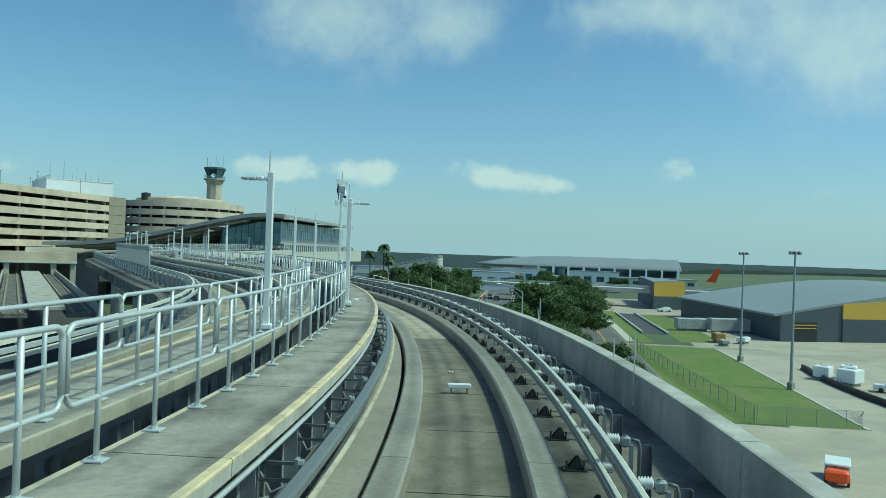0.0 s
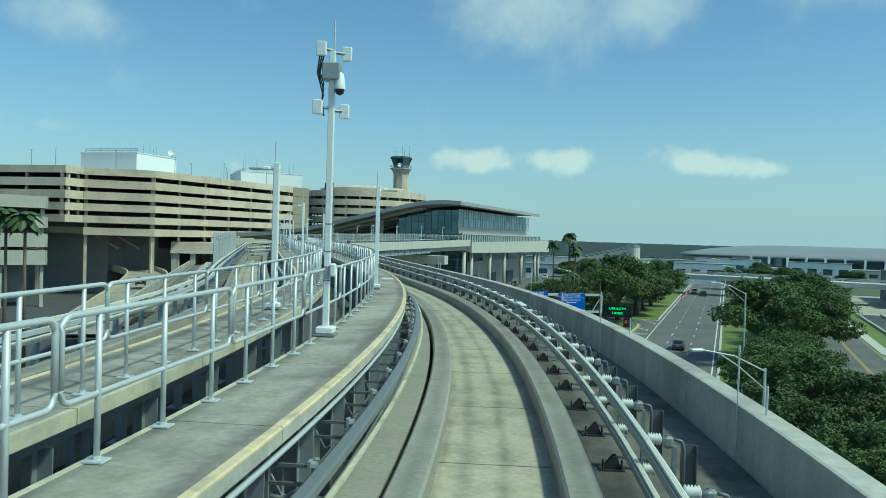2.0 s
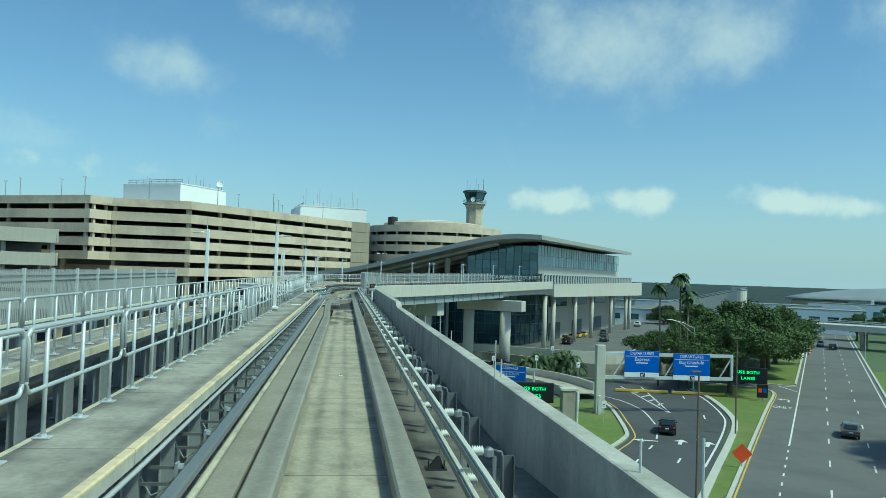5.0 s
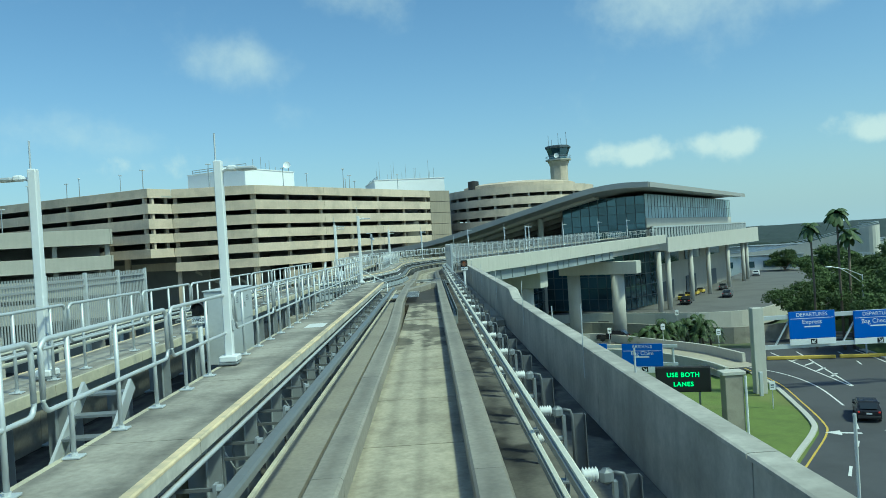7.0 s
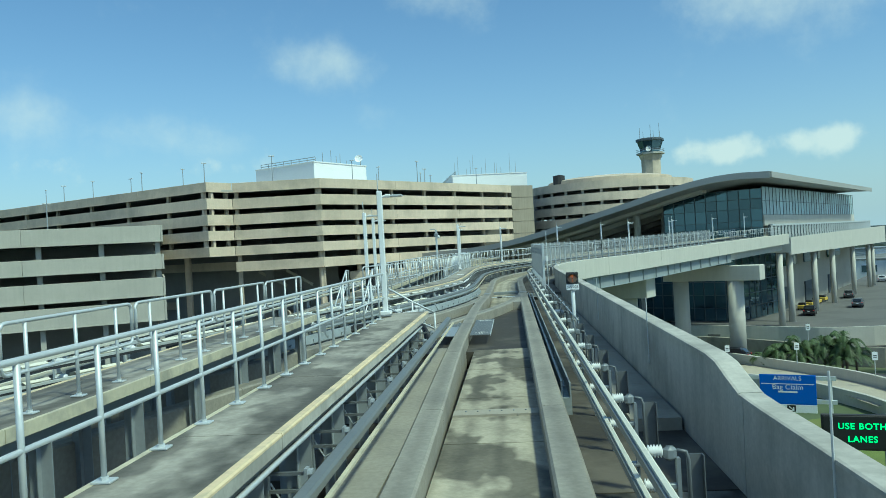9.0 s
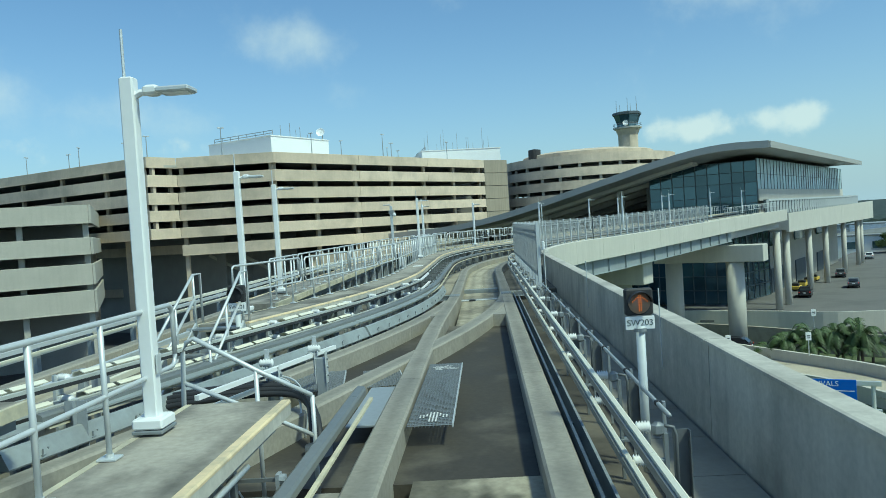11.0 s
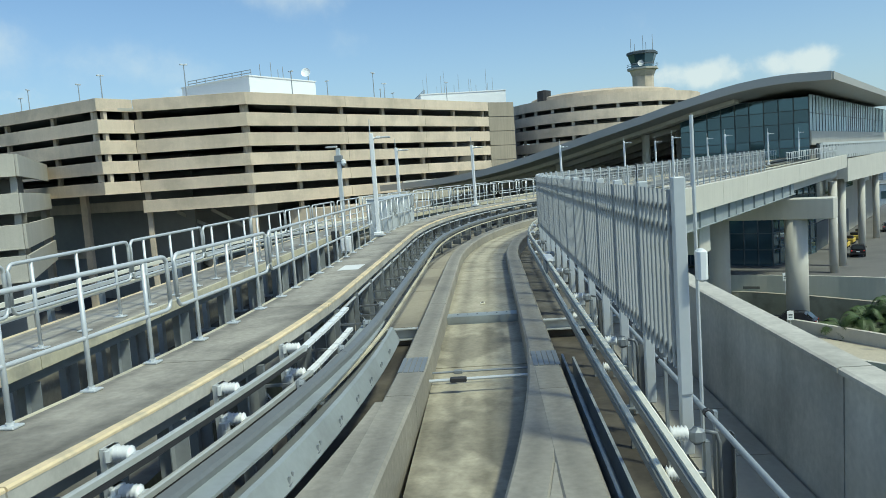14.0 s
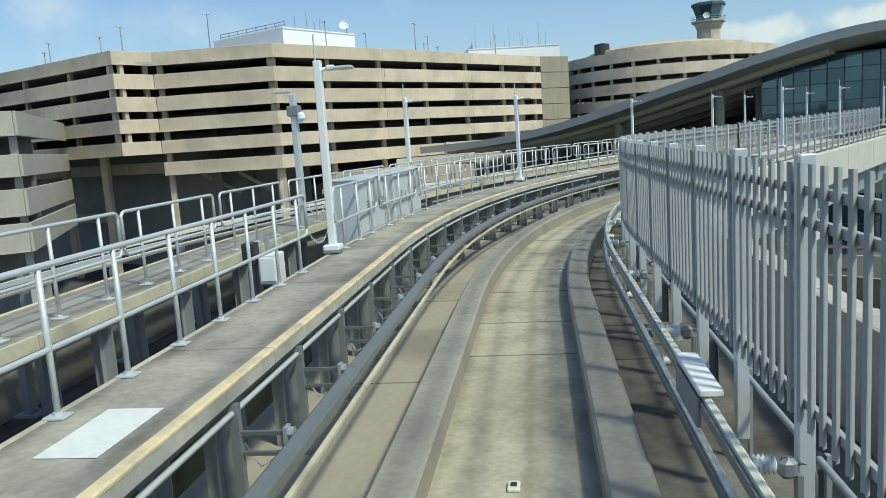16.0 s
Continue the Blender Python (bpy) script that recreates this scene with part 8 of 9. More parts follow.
def car(x, y, yaw, paint, label, base=GROUND + 0.03, suv=True):
    c = thing("car", label, "car")
    m = Matrix.Translation((x, y, base)) @ Matrix.Rotation(radians(yaw), 4, "Z")
    w, L = 0.92, 2.3
    prof = [(-L, 0.35), (-L, 0.85), (-L + 0.15, 1.02), (-0.95, 1.05), (-0.25, 1.6 if suv else 1.42), (1.35 if suv else 0.9, 1.62 if suv else 1.40), (L - 0.25, 1.05), (L, 0.95), (L, 0.35)]
    g = Geo()
    for sx in (-1, 1):
        for yy, z in prof:
            k = 0.80 if z > 1.2 else 1.0
            g.v.append((sx * w * k, -yy, z))
    n = len(prof)
    g.f += [tuple(range(n)), tuple(range(2 * n - 1, n - 1, -1))] + [(i, n + i, n + (i + 1) % n, (i + 1) % n) for i in range(n)]
    g.put("body", paint, c).matrix_basis = m
    g = Geo().box((0, -0.55, 1.32), (1.56, 2.1, 0.36), None, 0.1)
    g.put("windows", GLASS_CAR, c).matrix_basis = m
    for sx in (-0.82, 0.82):
        for yy in (-1.45, 1.4):
            g = Geo().tube([(sx - 0.11, yy, 0.34), (sx + 0.11, yy, 0.34)], 0.34, 14)
            wh = g.put("wheel", BLACK, c)
            wh.matrix_basis = m
        Geo().box((sx * 0.92, -L - 0.005, 0.90), (0.16, 0.05, 0.12), m, 0.01).put("tail_lamp", TAIL, c)
        Geo().box((sx * 1.2, 0.55, 1.08), (0.16, 0.10, 0.12), m, 0.03).put("mirror", paint, c)
    tilt = Matrix.Translation((0, -1.86, 1.33)) @ Matrix.Rotation(radians(-48 if suv else -55), 4, "X")
    Geo().box((0, 0, 0), (1.30, 0.03, 0.62), m @ tilt, 0.01).put("rear_window", GLASS_CAR, c)
    Geo().box((0, -L - 0.02, 0.50), (1.70, 0.08, 0.22), m, 0.03).put("bumper", BLACK, c)
    Geo().box((0, -L - 0.03, 0.78), (0.42, 0.02, 0.13), m, 0.005).put("plate_bar", SIGN_WHITE, c)
    return c


CAR_BLACK = material("black_car_paint", (0.02, 0.02, 0.024), 0.25, spots=0.05, bump=0.0)
CAR_GREY = material("grey_car_paint", (0.16, 0.17, 0.18), 0.3, 0.4, spots=0.05, bump=0.0)
CAR_WHITE = material("white_car_paint", (0.75, 0.76, 0.76), 0.3, spots=0.04, bump=0.0)
YAW_R = -math.degrees(math.atan2(0.552, 0.834))
car(54.0, 127.6, -25, CAR_BLACK, "black sports utility car driving on the ramp")
car(75.2, 126.0, YAW_R, CAR_GREY, "dark grey sports utility car on the main road")
car(148.0, 236.0, YAW_R, CAR_BLACK, "black car far along the main road")
car(151.0, 246.0, YAW_R, CAR_WHITE, "white car far along the main road")
car(180.0, 184.0, 75, CAR_WHITE, "white car parked beside the hangar")
for x, y, p, l in ((68.0, 214.5, CAR_BLACK, "black car parked by the station columns"), (86.5, 243.0, CAR_GREY, "grey car parked by the station"), (112.0, 284.0, CAR_WHITE, "white car parked at the forecourt"), (80.0, 224.0, CAR_GREY, "grey car parked on the forecourt")):
    car(x, y, YAW_R + 8, p, l, GROUND + 1.93)
car(44.0, 176.2, 60, CAR_BLACK, "black car climbing the ramp", GROUND + 0.93)
for i in range(4):
    c = thing("tow_cart", "small yellow baggage tow cart", "cart", group="baggage carts")
    x, y, _ = sp(24.0 + 5.5 * i, -4.2, 0)
    m = Matrix.Translation((x, y, GROUND + 1.9)) @ Matrix.Rotation(radians(YAW_R), 4, "Z")
    Geo().box((0, 0, 0.55), (1.4, 2.4, 0.6), m, 0.08).put("body", PAINT_YELLOW, c)
    Geo().box((0, -0.5, 1.05), (1.2, 0.9, 0.5), m, 0.08).put("seat_block", BLACK, c)
    for sx in (-0.6, 0.6):
        for yy in (-0.8, 0.8):
            Geo().tube([m @ Vector((sx - 0.08, yy, 0.28)), m @ Vector((sx + 0.08, yy, 0.28))], 0.28, 10).put("wheel", BLACK, c)
# traffic drums near the bridge
for i in range(8):
    c = thing("traffic_drum", "orange and white traffic drum", "traffic drum", group="traffic drums")
    p = Vector(MR_P) + MR_D * (104 + 7.0 * i) + Vector((MR_D.y, -MR_D.x)) * (0.6 + 0.05 * i)
    Geo().lathe([(0.3, 0.0), (0.26, 0.5), (0.22, 0.9), (0.01, 0.95)], (p.x, p.y, GROUND), 10).put("body", ORANGE, c)
    Geo().lathe([(0.285, 0.4), (0.265, 0.65)], (p.x, p.y, GROUND), 10).put("band", SIGN_WHITE, c)


# ---- bridge, hangar, far terminal ----
bridge = thing("road_bridge", "long pale concrete road bridge with guard rails", "bridge")
b0, b1 = Vector((128.0, 270.0)), Vector((206.0, 187.0))
bd, bl = unit(b0, b1)
bn = Vector((-bd.y, bd.x))
for k in range(8):
    a, b = b0 + bd * bl * k / 8, b0 + bd * bl * (k + 1) / 8
    Geo().bar((a.x, a.y, -9.7), (b.x, b.y, -9.7), 9.0, 1.5).put("deck_span", LIGHT_CONC, bridge)
    for z in (-8.5, -8.05):
        for o in (-4.3, 4.3):
            Geo().bar((a.x + bn.x * o, a.y + bn.y * o, z), (b.x + bn.x * o, b.y + bn.y * o, z), 0.12, 0.14).put("guard_rail", GALV, bridge)
    for q in range(5):
        c = a + (b - a) * q / 5
        for o in (-4.3, 4.3):
            Geo().bar((c.x + bn.x * o, c.y + bn.y * o, -9.0), (c.x + bn.x * o, c.y + bn.y * o, -8.0), 0.12, 0.12).put("rail_post", GALV, bridge)
    if k in (1, 3, 5, 7):
        c = a + bd * 1.6
        for o in (-2.6, 2.6):
            Geo().tube([(c.x + bn.x * o, c.y + bn.y * o, GROUND), (c.x + bn.x * o, c.y + bn.y * o, -11.0)], 0.5, 12).put("pier", CONCRETE, bridge)
        Geo().bar((c.x - bn.x * 4, c.y - bn.y * 4, -10.9), (c.x + bn.x * 4, c.y + bn.y * 4, -10.9), 1.2, 0.9).put("pier_cap", CONCRETE, bridge)

hangar = thing("hangar", "grey and yellow metal-clad hangar with a curved grey roof", "hangar")
H1, H2, H3 = Vector((172.8, 169.5)), Vector((143.8, 111.2)), Vector((205.0, 93.0))
H4 = H1 + (H3 - H2)


def wall_panel(a, b, z0, z1a, z1b, mat, name, parent, off=0.0):
    d = (b - a).normalized()
    r = Vector((d.y, -d.x)) * off
    a, b = a + r, b + r
    q = Vector((d.y, -d.x)) * 0.3
    vs = [(*a, z0), (*b, z0), (*b, z1b), (*a, z1a)] + [(*(a - q), z0), (*(b - q), z0), (*(b - q), z1b), (*(a - q), z1a)]
    link_mesh(name, vs, [(0, 1, 2, 3), (7, 6, 5, 4), (0, 4, 5, 1), (1, 5, 6, 2), (2, 6, 7, 3), (3, 7, 4, 0)], mat, parent)


wall_panel(H1, H2, GROUND, -9.7, -9.7, SLATE_WALL, "long_wall", hangar)
hm = H2 + (H3 - H2) * 0.24
wall_panel(H2, hm, GROUND, -9.7, -7.3, SLATE_WALL, "gable_wall", hangar)
wall_panel(hm, H3, GROUND, -10.3, -10.3, SLATE_WALL, "gable_base", hangar, 0.3)
wall_panel(hm, H3, -10.3, -7.0, -3.6, YELLOW_WALL, "gable_cladding", hangar, 0.3)
dd = (hm - H2).normalized()
wall_panel(H2 + dd * 3.0, H2 + dd * 9.0, GROUND, -11.2, -11.2, BLACK, "door_opening", hangar, 0.12)
for z in (-11.9, -12.6):
    wall_panel(H2 + dd * 3.2, H2 + dd * 8.8, z, z + 0.2, z + 0.2, PAINT_YELLOW, "door_bar", hangar, 0.2)
g = Geo()
n = 10
for i in range(n + 1):
    t = i / n
    z = -9.5 + 6.7 * math.sin(t * math.pi * 0.52)
    for a, b in ((H2, H3), (H1, H4)):
        p = a + (b - a) * (t * 1.0) - (H3 - H2).normalized() * 1.5
        g.v.append((*p, z))
for i in range(n):
    g.f.append((2 * i, 2 * i + 1, 2 * i + 3, 2 * i + 2))
k = len(g.v)
g.v += [(x, y, z - 0.5) for x, y, z in g.v[:k]]
for i in range(n):
    g.f += [(k + 2 * i, k + 2 * i + 2, k + 2 * i + 3, k + 2 * i + 1), (2 * i, 2 * i + 2, k + 2 * i + 2, k + 2 * i), (2 * i + 1, k + 2 * i + 1, k + 2 * i + 3, 2 * i + 3)]
g.f += [(0, k, k + 1, 1)]
g.put("curved_roof", HANGAR_ROOF, hangar)
h2 = thing("hangar_annex", "yellow and slate metal-clad annex building", "building")
A1, A2b, A3 = Vector((184.0, 193.7)), Vector((196.0, 191.0)), Vector((215.0, 235.0))
wall_panel(A1, A2b, GROUND, -11.0, -11.0, SLATE_WALL, "base_wall", h2)
wall_panel(A1, A2b, -11.0, -6.2, -5.8, YELLOW_WALL, "upper_wall", h2)
wall_panel(A2b, A3, GROUND, -6.0, -5.6, SLATE_WALL, "side_wall", h2)
wall_panel(A3, A1, GROUND, -6.0, -6.2, SLATE_WALL, "side_wall", h2)
link_mesh("roof", [(*A1, -6.0), (*A2b, -5.7), (*A3, -5.5), (*A1, -6.3), (*A2b, -6.0), (*A3, -5.8)], [(0, 1, 2), (5, 4, 3), (0, 3, 4, 1), (1, 4, 5, 2), (2, 5, 3, 0)], HANGAR_ROOF, h2)
# yard clutter
TRAILER_SKIN = material("dull_white_trailer", (0.5, 0.5, 0.48), 0.6, spots=0.2, stain=(0.3, 0.28, 0.25), stain_amount=0.5, stain_scale=0.5, streak=0.3)
EXCAVATOR = material("faded_machine_paint", (0.42, 0.25, 0.06), 0.6, spots=0.3, stain=(0.15, 0.12, 0.09), stain_amount=0.7, stain_scale=1.5)
for x, y, sx, sy, sz, rz, mat, lab in ((147.5, 128, 10.5, 3, 3.2, -27, TRAILER_SKIN, "dull white box trailer parked by the hangar wall"), (141, 134, 8, 2.8, 2.8, -27, TRAILER_SKIN, "dull white box trailer parked in the yard"), (104, 72, 2.6, 2.2, 1.9, 20, WHITE_PAINT, "white steel tank unit in the yard"), (108.5, 71, 2.4, 2.2, 1.9, 30, WHITE_PAINT, "white steel tank unit in the yard"), (103, 67, 3.0, 2.6, 2.2, 10, WHITE_PAINT, "white equipment box in the yard"), (127, 113, 3.2, 2.0, 1.8, 60, EXCAVATOR, "dull yellow construction machine in the yard"), (131, 110, 3.0, 2.0, 1.2, 20, WHITE_PAINT, "pale stack of building material in the yard"), (123, 108, 2.4, 1.6, 1.0, 70, CONCRETE, "heap of grey spoil in the yard")):
    r = thing("yard_unit", lab, "equipment")
    m = Matrix.Translation((x, y, GROUND)) @ Matrix.Rotation(radians(rz), 4, "Z")
    Geo().box((0, 0, sz / 2 + 0.35), (sx, sy, sz - 0.3), m, 0.1).put("body", mat, r)
    Geo().box((0, 0, 0.2), (sx * 0.85, sy * 0.7, 0.4), m, 0.03).put("skid", GALV_DARK, r)
    Geo().box((sx * 0.2, 0, sz + 0.25), (sx * 0.3, sy * 0.5, 0.2), m, 0.03).put("top_box", GALV, r)
row = smooth_path([(110.2, 80.2), (108.2, 77.6), (105.9, 75.1), (101.2, 68.9), (97.5, 63.4), (94.6, 58.8), (92.9, 55.7), (89.5, 50)], 4)
for p, q in zip(row, row[1:]):
    b = thing("jersey_barrier", "dark water-filled yard barrier", "barrier", group="yard barriers")
    Geo().bar((p.x, p.y, GROUND + 0.12), (q.x, q.y, GROUND + 0.12), 0.62, 0.24).put("foot", BLACK, b)
    Geo().bar((p.x, p.y, GROUND + 0.55), (q.x, q.y, GROUND + 0.55), 0.34, 0.62).put("body", BLACK, b)
car(103.2, 61.0, 35, CAR_WHITE, "white sports utility car parked in the yard")
tk = thing("service_truck", "small white service cart with a red front", "vehicle")
m = Matrix.Translation((57.0, 36.8, GROUND)) @ Matrix.Rotation(radians(-55), 4, "Z")
Geo().box((0, 0.4, 1.45), (1.9, 3.0, 0.18), m, 0.05).put("roof", WHITE_PAINT, tk)
Geo().box((0, 0.5, 0.75), (1.8, 2.8, 0.6), m, 0.08).put("body", CAR_GREY, tk)
Geo().box((0, -1.7, 0.8), (1.7, 1.1, 0.9), m, 0.15).put("nose", ORANGE, tk)
for sx in (-0.8, 0.8):
    for yy in (-1.5, 1.4):
        Geo().tube([m @ Vector((sx - 0.1, yy, 0.35)), m @ Vector((sx + 0.1, yy, 0.35))], 0.35, 10).put("wheel", BLACK, tk)

term = thing("far_terminal", "distant terminal concourse with a wide curved grey roof", "terminal building")
t0, t1 = Vector((236.0, 402.0)), Vector((326.0, 323.0))
td, tl = unit(t0, t1)
tb = Vector((-td.y, td.x))                   # away from the road
g = Geo()
n = 12
for i in range(n + 1):
    a = i / n
    for j in range(9):
        q = j / 8
        c = t0 + td * tl * a + tb * (62 * q - 5)
        top = 1.5 - 4.6 * (1 - min(1, a * 2.4)) ** 2
        g.v.append((c.x, c.y, -4.4 + (top + 4.4) * math.sin(q * math.pi * 0.62)))
for i in range(n):
    for j in range(8):
        k = i * 9 + j
        g.f.append((k, k + 9, k + 10, k + 1))
k = len(g.v)
g.v += [(x, y, z - 0.8) for x, y, z in g.v[:k]]
g.f += [tuple(k + q for q in reversed(face)) for face in g.f[:]]
g.f += [(i * 9, k + i * 9, k + i * 9 + 9, i * 9 + 9) for i in range(n)] + [(j, j + 1, k + j + 1, k + j) for j in range(8)]
g.put("roof", HANGAR_ROOF, term, smooth=True)
tm = lambda a, b, z: Matrix.Translation((*(t0 + td * a + tb * b), z)) @ Matrix.Rotation(math.atan2(td.y, td.x), 4, "Z")
for i in range(10):
    a = 38 + (tl - 40) * i / 9
    Geo().box((0, 0, 0), (1.1, 1.1, 11.2), tm(a, -5.5, -10.0), 0.05).put("column", WHITE_WALL, term)
    if i < 9:
        Geo().box((0, 0, 0), ((tl - 40) / 9 - 0.5, 0.4, 9.4), tm(a + (tl - 40) / 18, 5, -9.6)).put("glazed_bay", GLASS_DARK, term)
Geo().box((0, 0, 0), (tl * 0.5, 6, 1.4), tm(tl * 0.62, -9, -10.6), 0.1).put("walkway_band", LIGHT_CONC, term)
Geo().box((0, 0, 0), (24, 14, 9), tm(14, 8, -10.0), 0.1).put("end_block", GREY_GARAGE, term)
for x, y, sx, sy, z, rz, mat, lab in ((150, 360, 60, 14, -8.5, -30, LIGHT_CONC, "long low pale terminal wing"), (118, 320, 46, 16, -9.0, -25, WHITE_WALL, "low white service building"), (205, 372, 50, 12, -7.5, -35, WHITE_WALL, "low white airside building"), (128, 345, 90, 6, -6.8, -33, LIGHT_CONC, "long pale elevated roadway"), (150, 322, 44, 10, -6.4, -33, WHITE_WALL, "long white airside building with a flat roof"), (188, 300, 24, 9, -7.0, -33, WHITE_WALL, "white gate building with a flat roof"), (232, 350, 30, 5, -6.0, -40, WHITE_WALL, "white covered boarding bridge"), (262, 322, 26, 5, -6.2, -40, WHITE_WALL, "white covered boarding bridge"), (92, 330, 36, 9, -5.6, -28, LIGHT_CONC, "low pale ramp building"), (300, 330, 60, 20, -9.5, -30, LIGHT_CONC, "pale low building behind the hangar")):
    r = thing("far_building", lab, "building")
    m = Matrix.Translation((x, y, 0)) @ Matrix.Rotation(radians(rz), 4, "Z")
    Geo().box((0, 0, (GROUND + z) / 2), (sx, sy, z - GROUND), m, 0.1).put("body", mat, r)
    Geo().box((0, 0, z + 0.15), (sx + 0.8, sy + 0.8, 0.3), m, 0.05).put("roof_edge", HANGAR_ROOF, r)
    k = int(sx / 6)
    for i in range(k):
        Geo().box((-sx / 2 + (i + 0.5) * sx / k, -sy / 2 - 0.03, (GROUND + z) / 2 + 0.6), (sx / k * 0.6, 0.1, (z - GROUND) * 0.3), m).put("window", GLASS_DARK, r)
ramp_wall = thing("curved_ramp_wall", "long pale curved concrete ramp wall beyond the trees", "wall")
rp = smooth_path([(96, 324), (112, 318.5), (123.3, 313.3), (134.8, 308.1), (143.6, 303.8), (150.5, 300.0), (155.5, 297.0), (160, 303), (159, 312)], 5)
g = Geo()
for i, p in enumerate(rp):
    zt = -8.2 + 7.2 * ease(0.15, 0.8, i / (len(rp) - 1))
    for dy, z in ((0, GROUND), (0, zt), (0.5, zt), (0.5, GROUND)):
        g.v.append((p.x + 0.35 * dy, p.y + dy, z))
for i in range(len(rp) - 1):
    g.f += [(4 * i + j, 4 * i + (j + 1) % 4, 4 * i + 4 + (j + 1) % 4, 4 * i + 4 + j) for j in range(4)]
g.put("wall", LIGHT_CONC, ramp_wall)
for off in (0.5, 1.0):
    g = Geo()
    for p0, p1, i in zip(rp, rp[1:], range(len(rp))):
        z0, z1 = (-8.2 + 7.2 * ease(0.15, 0.8, k / (len(rp) - 1)) + off for k in (i, i + 1))
        g.bar((p0.x, p0.y + 0.2, z0), (p1.x, p1.y + 0.2, z1), 0.12, 0.14)
    g.put("guard_rail", GALV, ramp_wall)
tail = thing("aircraft_tail", "orange-red airliner tail fin beyond the hangar", "aircraft")
link_mesh("fin", [(244.4, 227.5, -7.2), (247.2, 224.7, -7.2), (248.6, 223.4, -1.4), (247.6, 224.4, -1.4), (244.6, 227.8, -7.2), (247.4, 225.0, -7.2), (248.8, 223.7, -1.4), (247.8, 224.7, -1.4)], [(0, 1, 2, 3), (7, 6, 5, 4), (0, 4, 5, 1), (1, 5, 6, 2), (2, 6, 7, 3), (3, 7, 4, 0)], ORANGE, tail)

# far woods on the horizon: one rough canopy that reaches back over the plain
v, f = [], []
RINGS, ARC = 26, 640
for i in range(RINGS):
    for j in range(ARC):
        q = math.radians(-75 + 200 * j / (ARC - 1))
        near = 500 + 60 * noise.noise((j * 0.045, 2.0, 0)) + 900 * ease(36, 60, math.degrees(q))
        rr = near * (4200 / near) ** ((max(0, i - 1) / (RINGS - 2)) ** 1.3) + (0 if i else -3)
        x, y = 20 + rr * math.sin(q), 60 + rr * math.cos(q)
        h = 4.6 + 1.4 * noise.noise((x * 0.011, y * 0.011, 0)) + 1.5 * noise.noise((x * 0.05, y * 0.05, 4)) + 1.2 * noise.noise((j * 1.7, i * 1.3, 7))
        v.append((x, y, GROUND + (h if i else -0.5)))
for i in range(RINGS - 1):
    for j in range(ARC - 1):
        k = i * ARC + j
        f.append((k, k + 1, k + ARC + 1, k + ARC))
woods = link_mesh("far_woods", v, f, material("far_tree_canopy", (0.026, 0.04, 0.034), 0.95, spots=0.45, grain=0.3, scale=0.12, bump=0.0))
tagged(woods, "dark green belt of woods along the horizon", "woods", kind="stuff")

# ---- old tracks into the garage, on the lower left ----
portal = thing("track_portal", "pale concrete track portal built into the garage foot", "portal")
PM = Matrix.Translation((-2.7, 226.0, 0)) @ Matrix.Rotation(radians(1.85), 4, "Z")
Geo().box((0, 0, -3.2), (21.6, 8, 2.2), PM, 0.05).put("lintel", GARAGE_CONC, portal)
Geo().box((0, -4.3, -4.7), (21.8, 0.8, 0.7), PM, 0.05).put("canopy", LIGHT_CONC, portal)
for x in (-10.0, -5.4, 5.4, 10.0):
    Geo().box((x, 0, -9.7), (1.3, 8, 11.2), PM, 0.05).put("pier", GREY_GARAGE, portal)
Geo().box((0, 5, -9), (34, 0.5, 10), PM).put("dark_back", DARK_IN, portal)
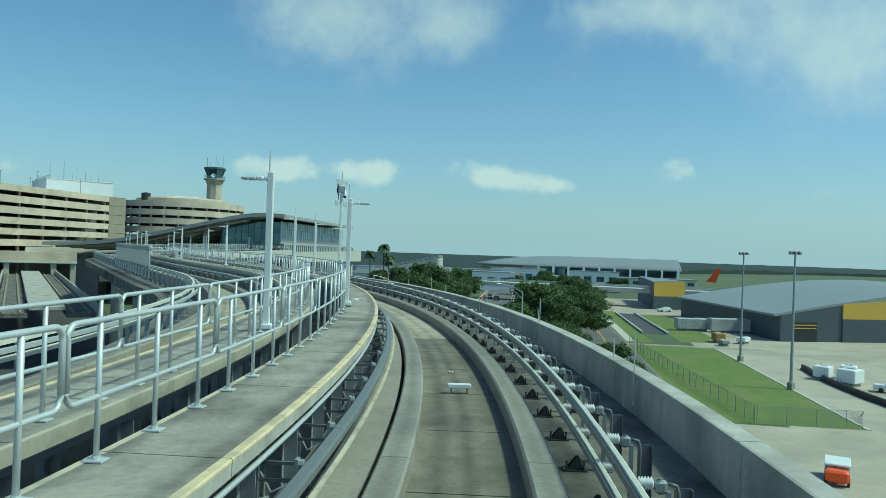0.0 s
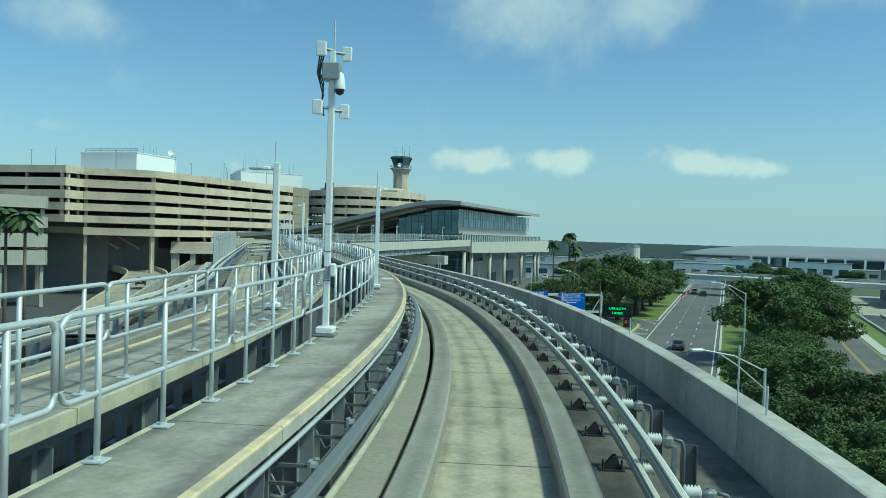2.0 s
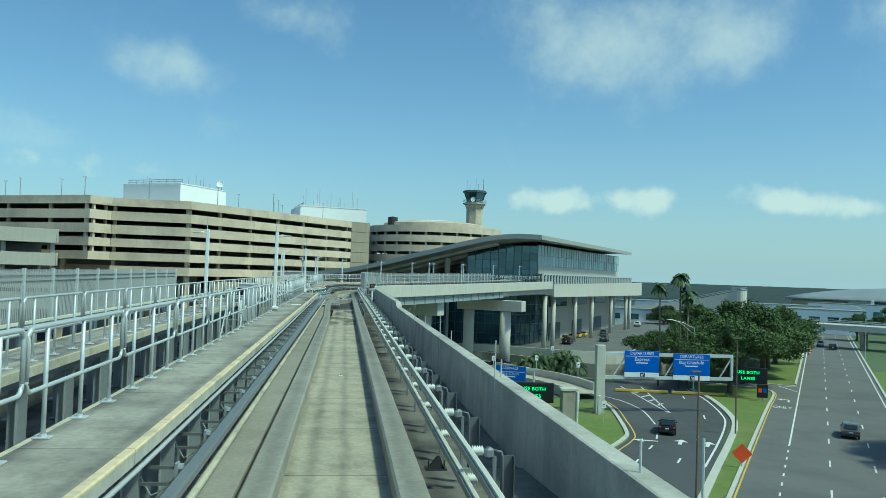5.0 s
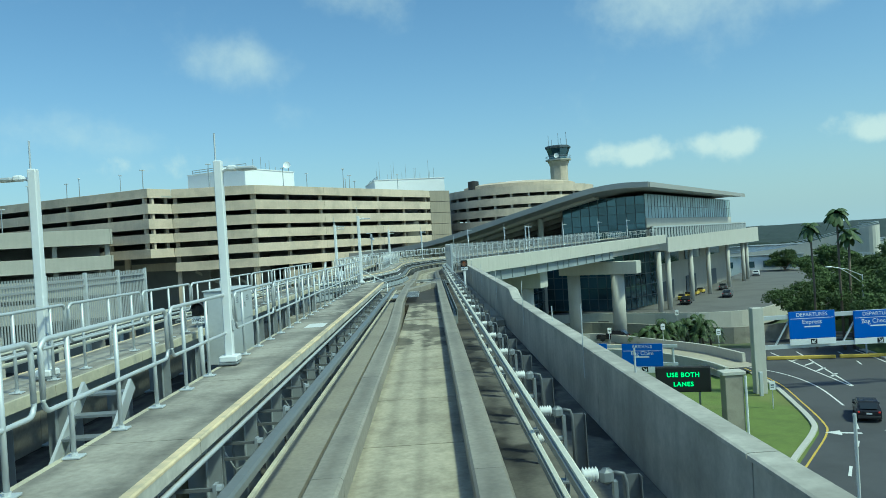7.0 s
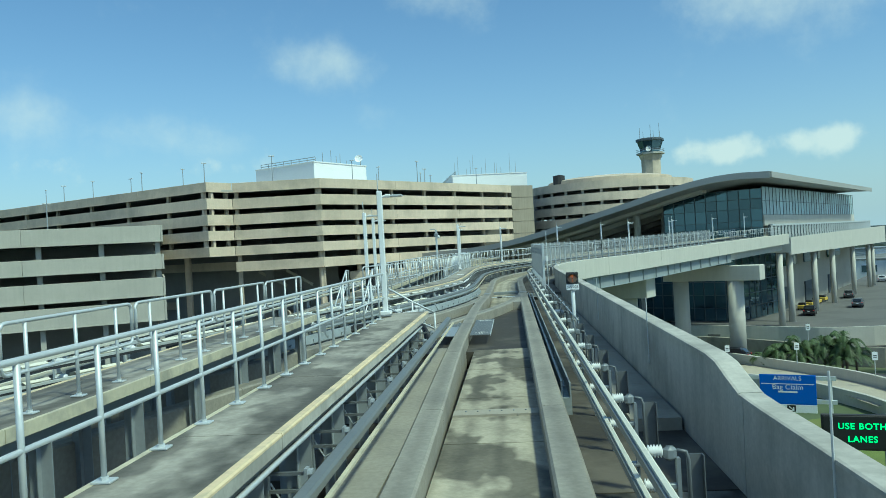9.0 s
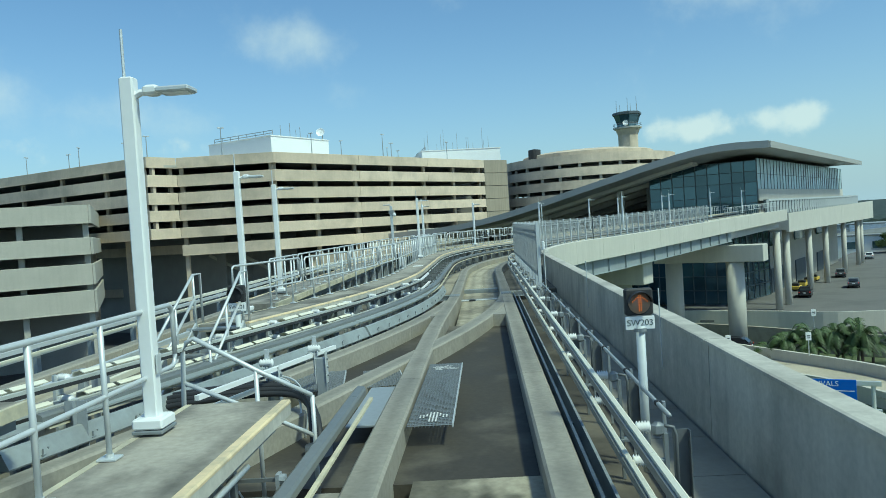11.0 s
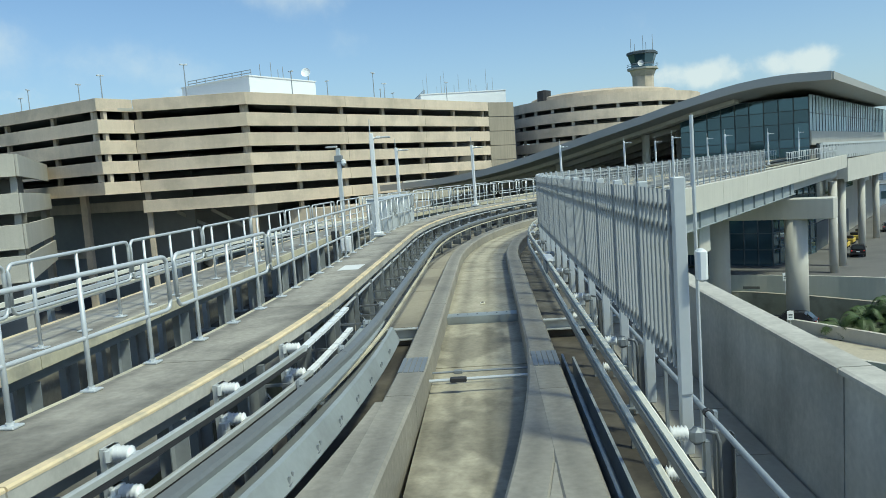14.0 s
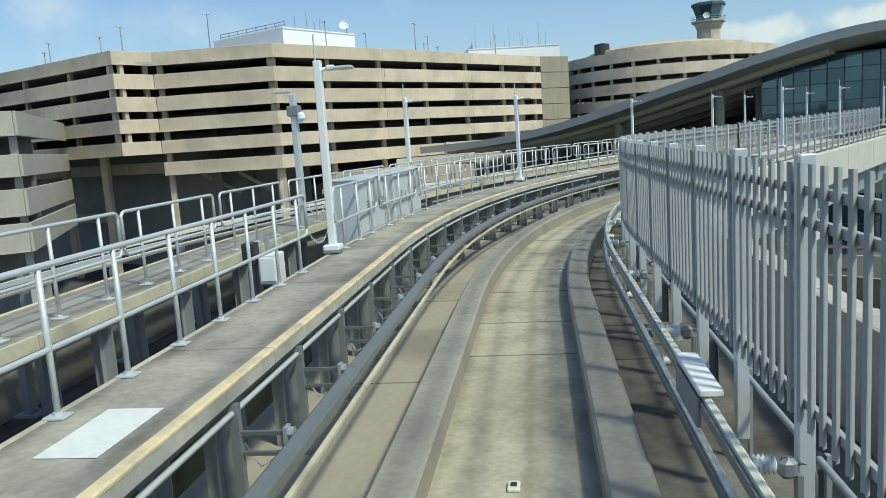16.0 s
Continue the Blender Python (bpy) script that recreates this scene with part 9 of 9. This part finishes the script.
for x, lab in ((-4.0, "old"), (4.0, "old")):
    Geo().box((x, -60, -8.3), (3.6, 118, 0.6), PM, 0.05).put("track_bed", GRIME_SHADE_FLOOR, portal)
    for o in (-0.95, 0.95):
        Geo().box((x + o, -60, -7.92), (0.3, 118, 0.25), PM, 0.03).put("track_strip", CORE_CONC, portal)
Geo().box((0, -60, -7.4), (4.2, 118, 0.5), PM, 0.05).put("walk_roof", PARA_CONC, portal)
for o in (-6.2, 6.0):
    Geo().box((o, -60, -7.6), (0.3, 118, 1.4), PM, 0.03).put("side_wall", PARA_CONC, portal)
carramp = thing("car_ramp", "curved pale concrete car ramp below the garage", "car ramp")
rp = smooth_path([(-11, 118), (-12.5, 150), (-14.5, 185), (-18, 212), (-28, 230), (-44, 238), (-62, 238)], 8)
g = Geo()
for i, p in enumerate(rp):
    d = (rp[min(i + 1, len(rp) - 1)] - rp[max(i - 1, 0)]).normalized()
    r = Vector((d.y, -d.x))
    z = -12.0 + 4.5 * i / len(rp)
    for w, dz in ((-4.2, -0.6), (4.2, -0.6), (4.2, 0), (-4.2, 0)):
        q = p + r * w
        g.v.append((q.x, q.y, z + dz))
for i in range(len(rp) - 1):
    for j in range(4):
        g.f.append((4 * i + j, 4 * i + (j + 1) % 4, 4 * i + 4 + (j + 1) % 4, 4 * i + 4 + j))
g.put("roadway", CONCRETE, carramp)
for side in (-4.3, 4.3):
    g = Geo()
    for i, p in enumerate(rp):
        d = (rp[min(i + 1, len(rp) - 1)] - rp[max(i - 1, 0)]).normalized()
        q = p + Vector((d.y, -d.x)) * side
        z = -12.0 + 4.5 * i / len(rp)
        g.v += [(q.x - 0.15, q.y, z - 0.6), (q.x + 0.15, q.y, z - 0.6), (q.x + 0.15, q.y, z + 1.0), (q.x - 0.15, q.y, z + 1.0)]
    for i in range(len(rp) - 1):
        for j in range(4):
            g.f.append((4 * i + j, 4 * i + (j + 1) % 4, 4 * i + 4 + (j + 1) % 4, 4 * i + 4 + j))
    g.put("parapet", GARAGE_CONC, carramp)
car(-13.5, 176.0, 6, CAR_BLACK, "black car on the curved ramp", -10.0)
sheet("service_yard", [(-110, 60), (14, 60), (14, 215), (-110, 250)], GROUND + 0.012, ASPHALT, "dark asphalt service yard under the guideway", "yard")
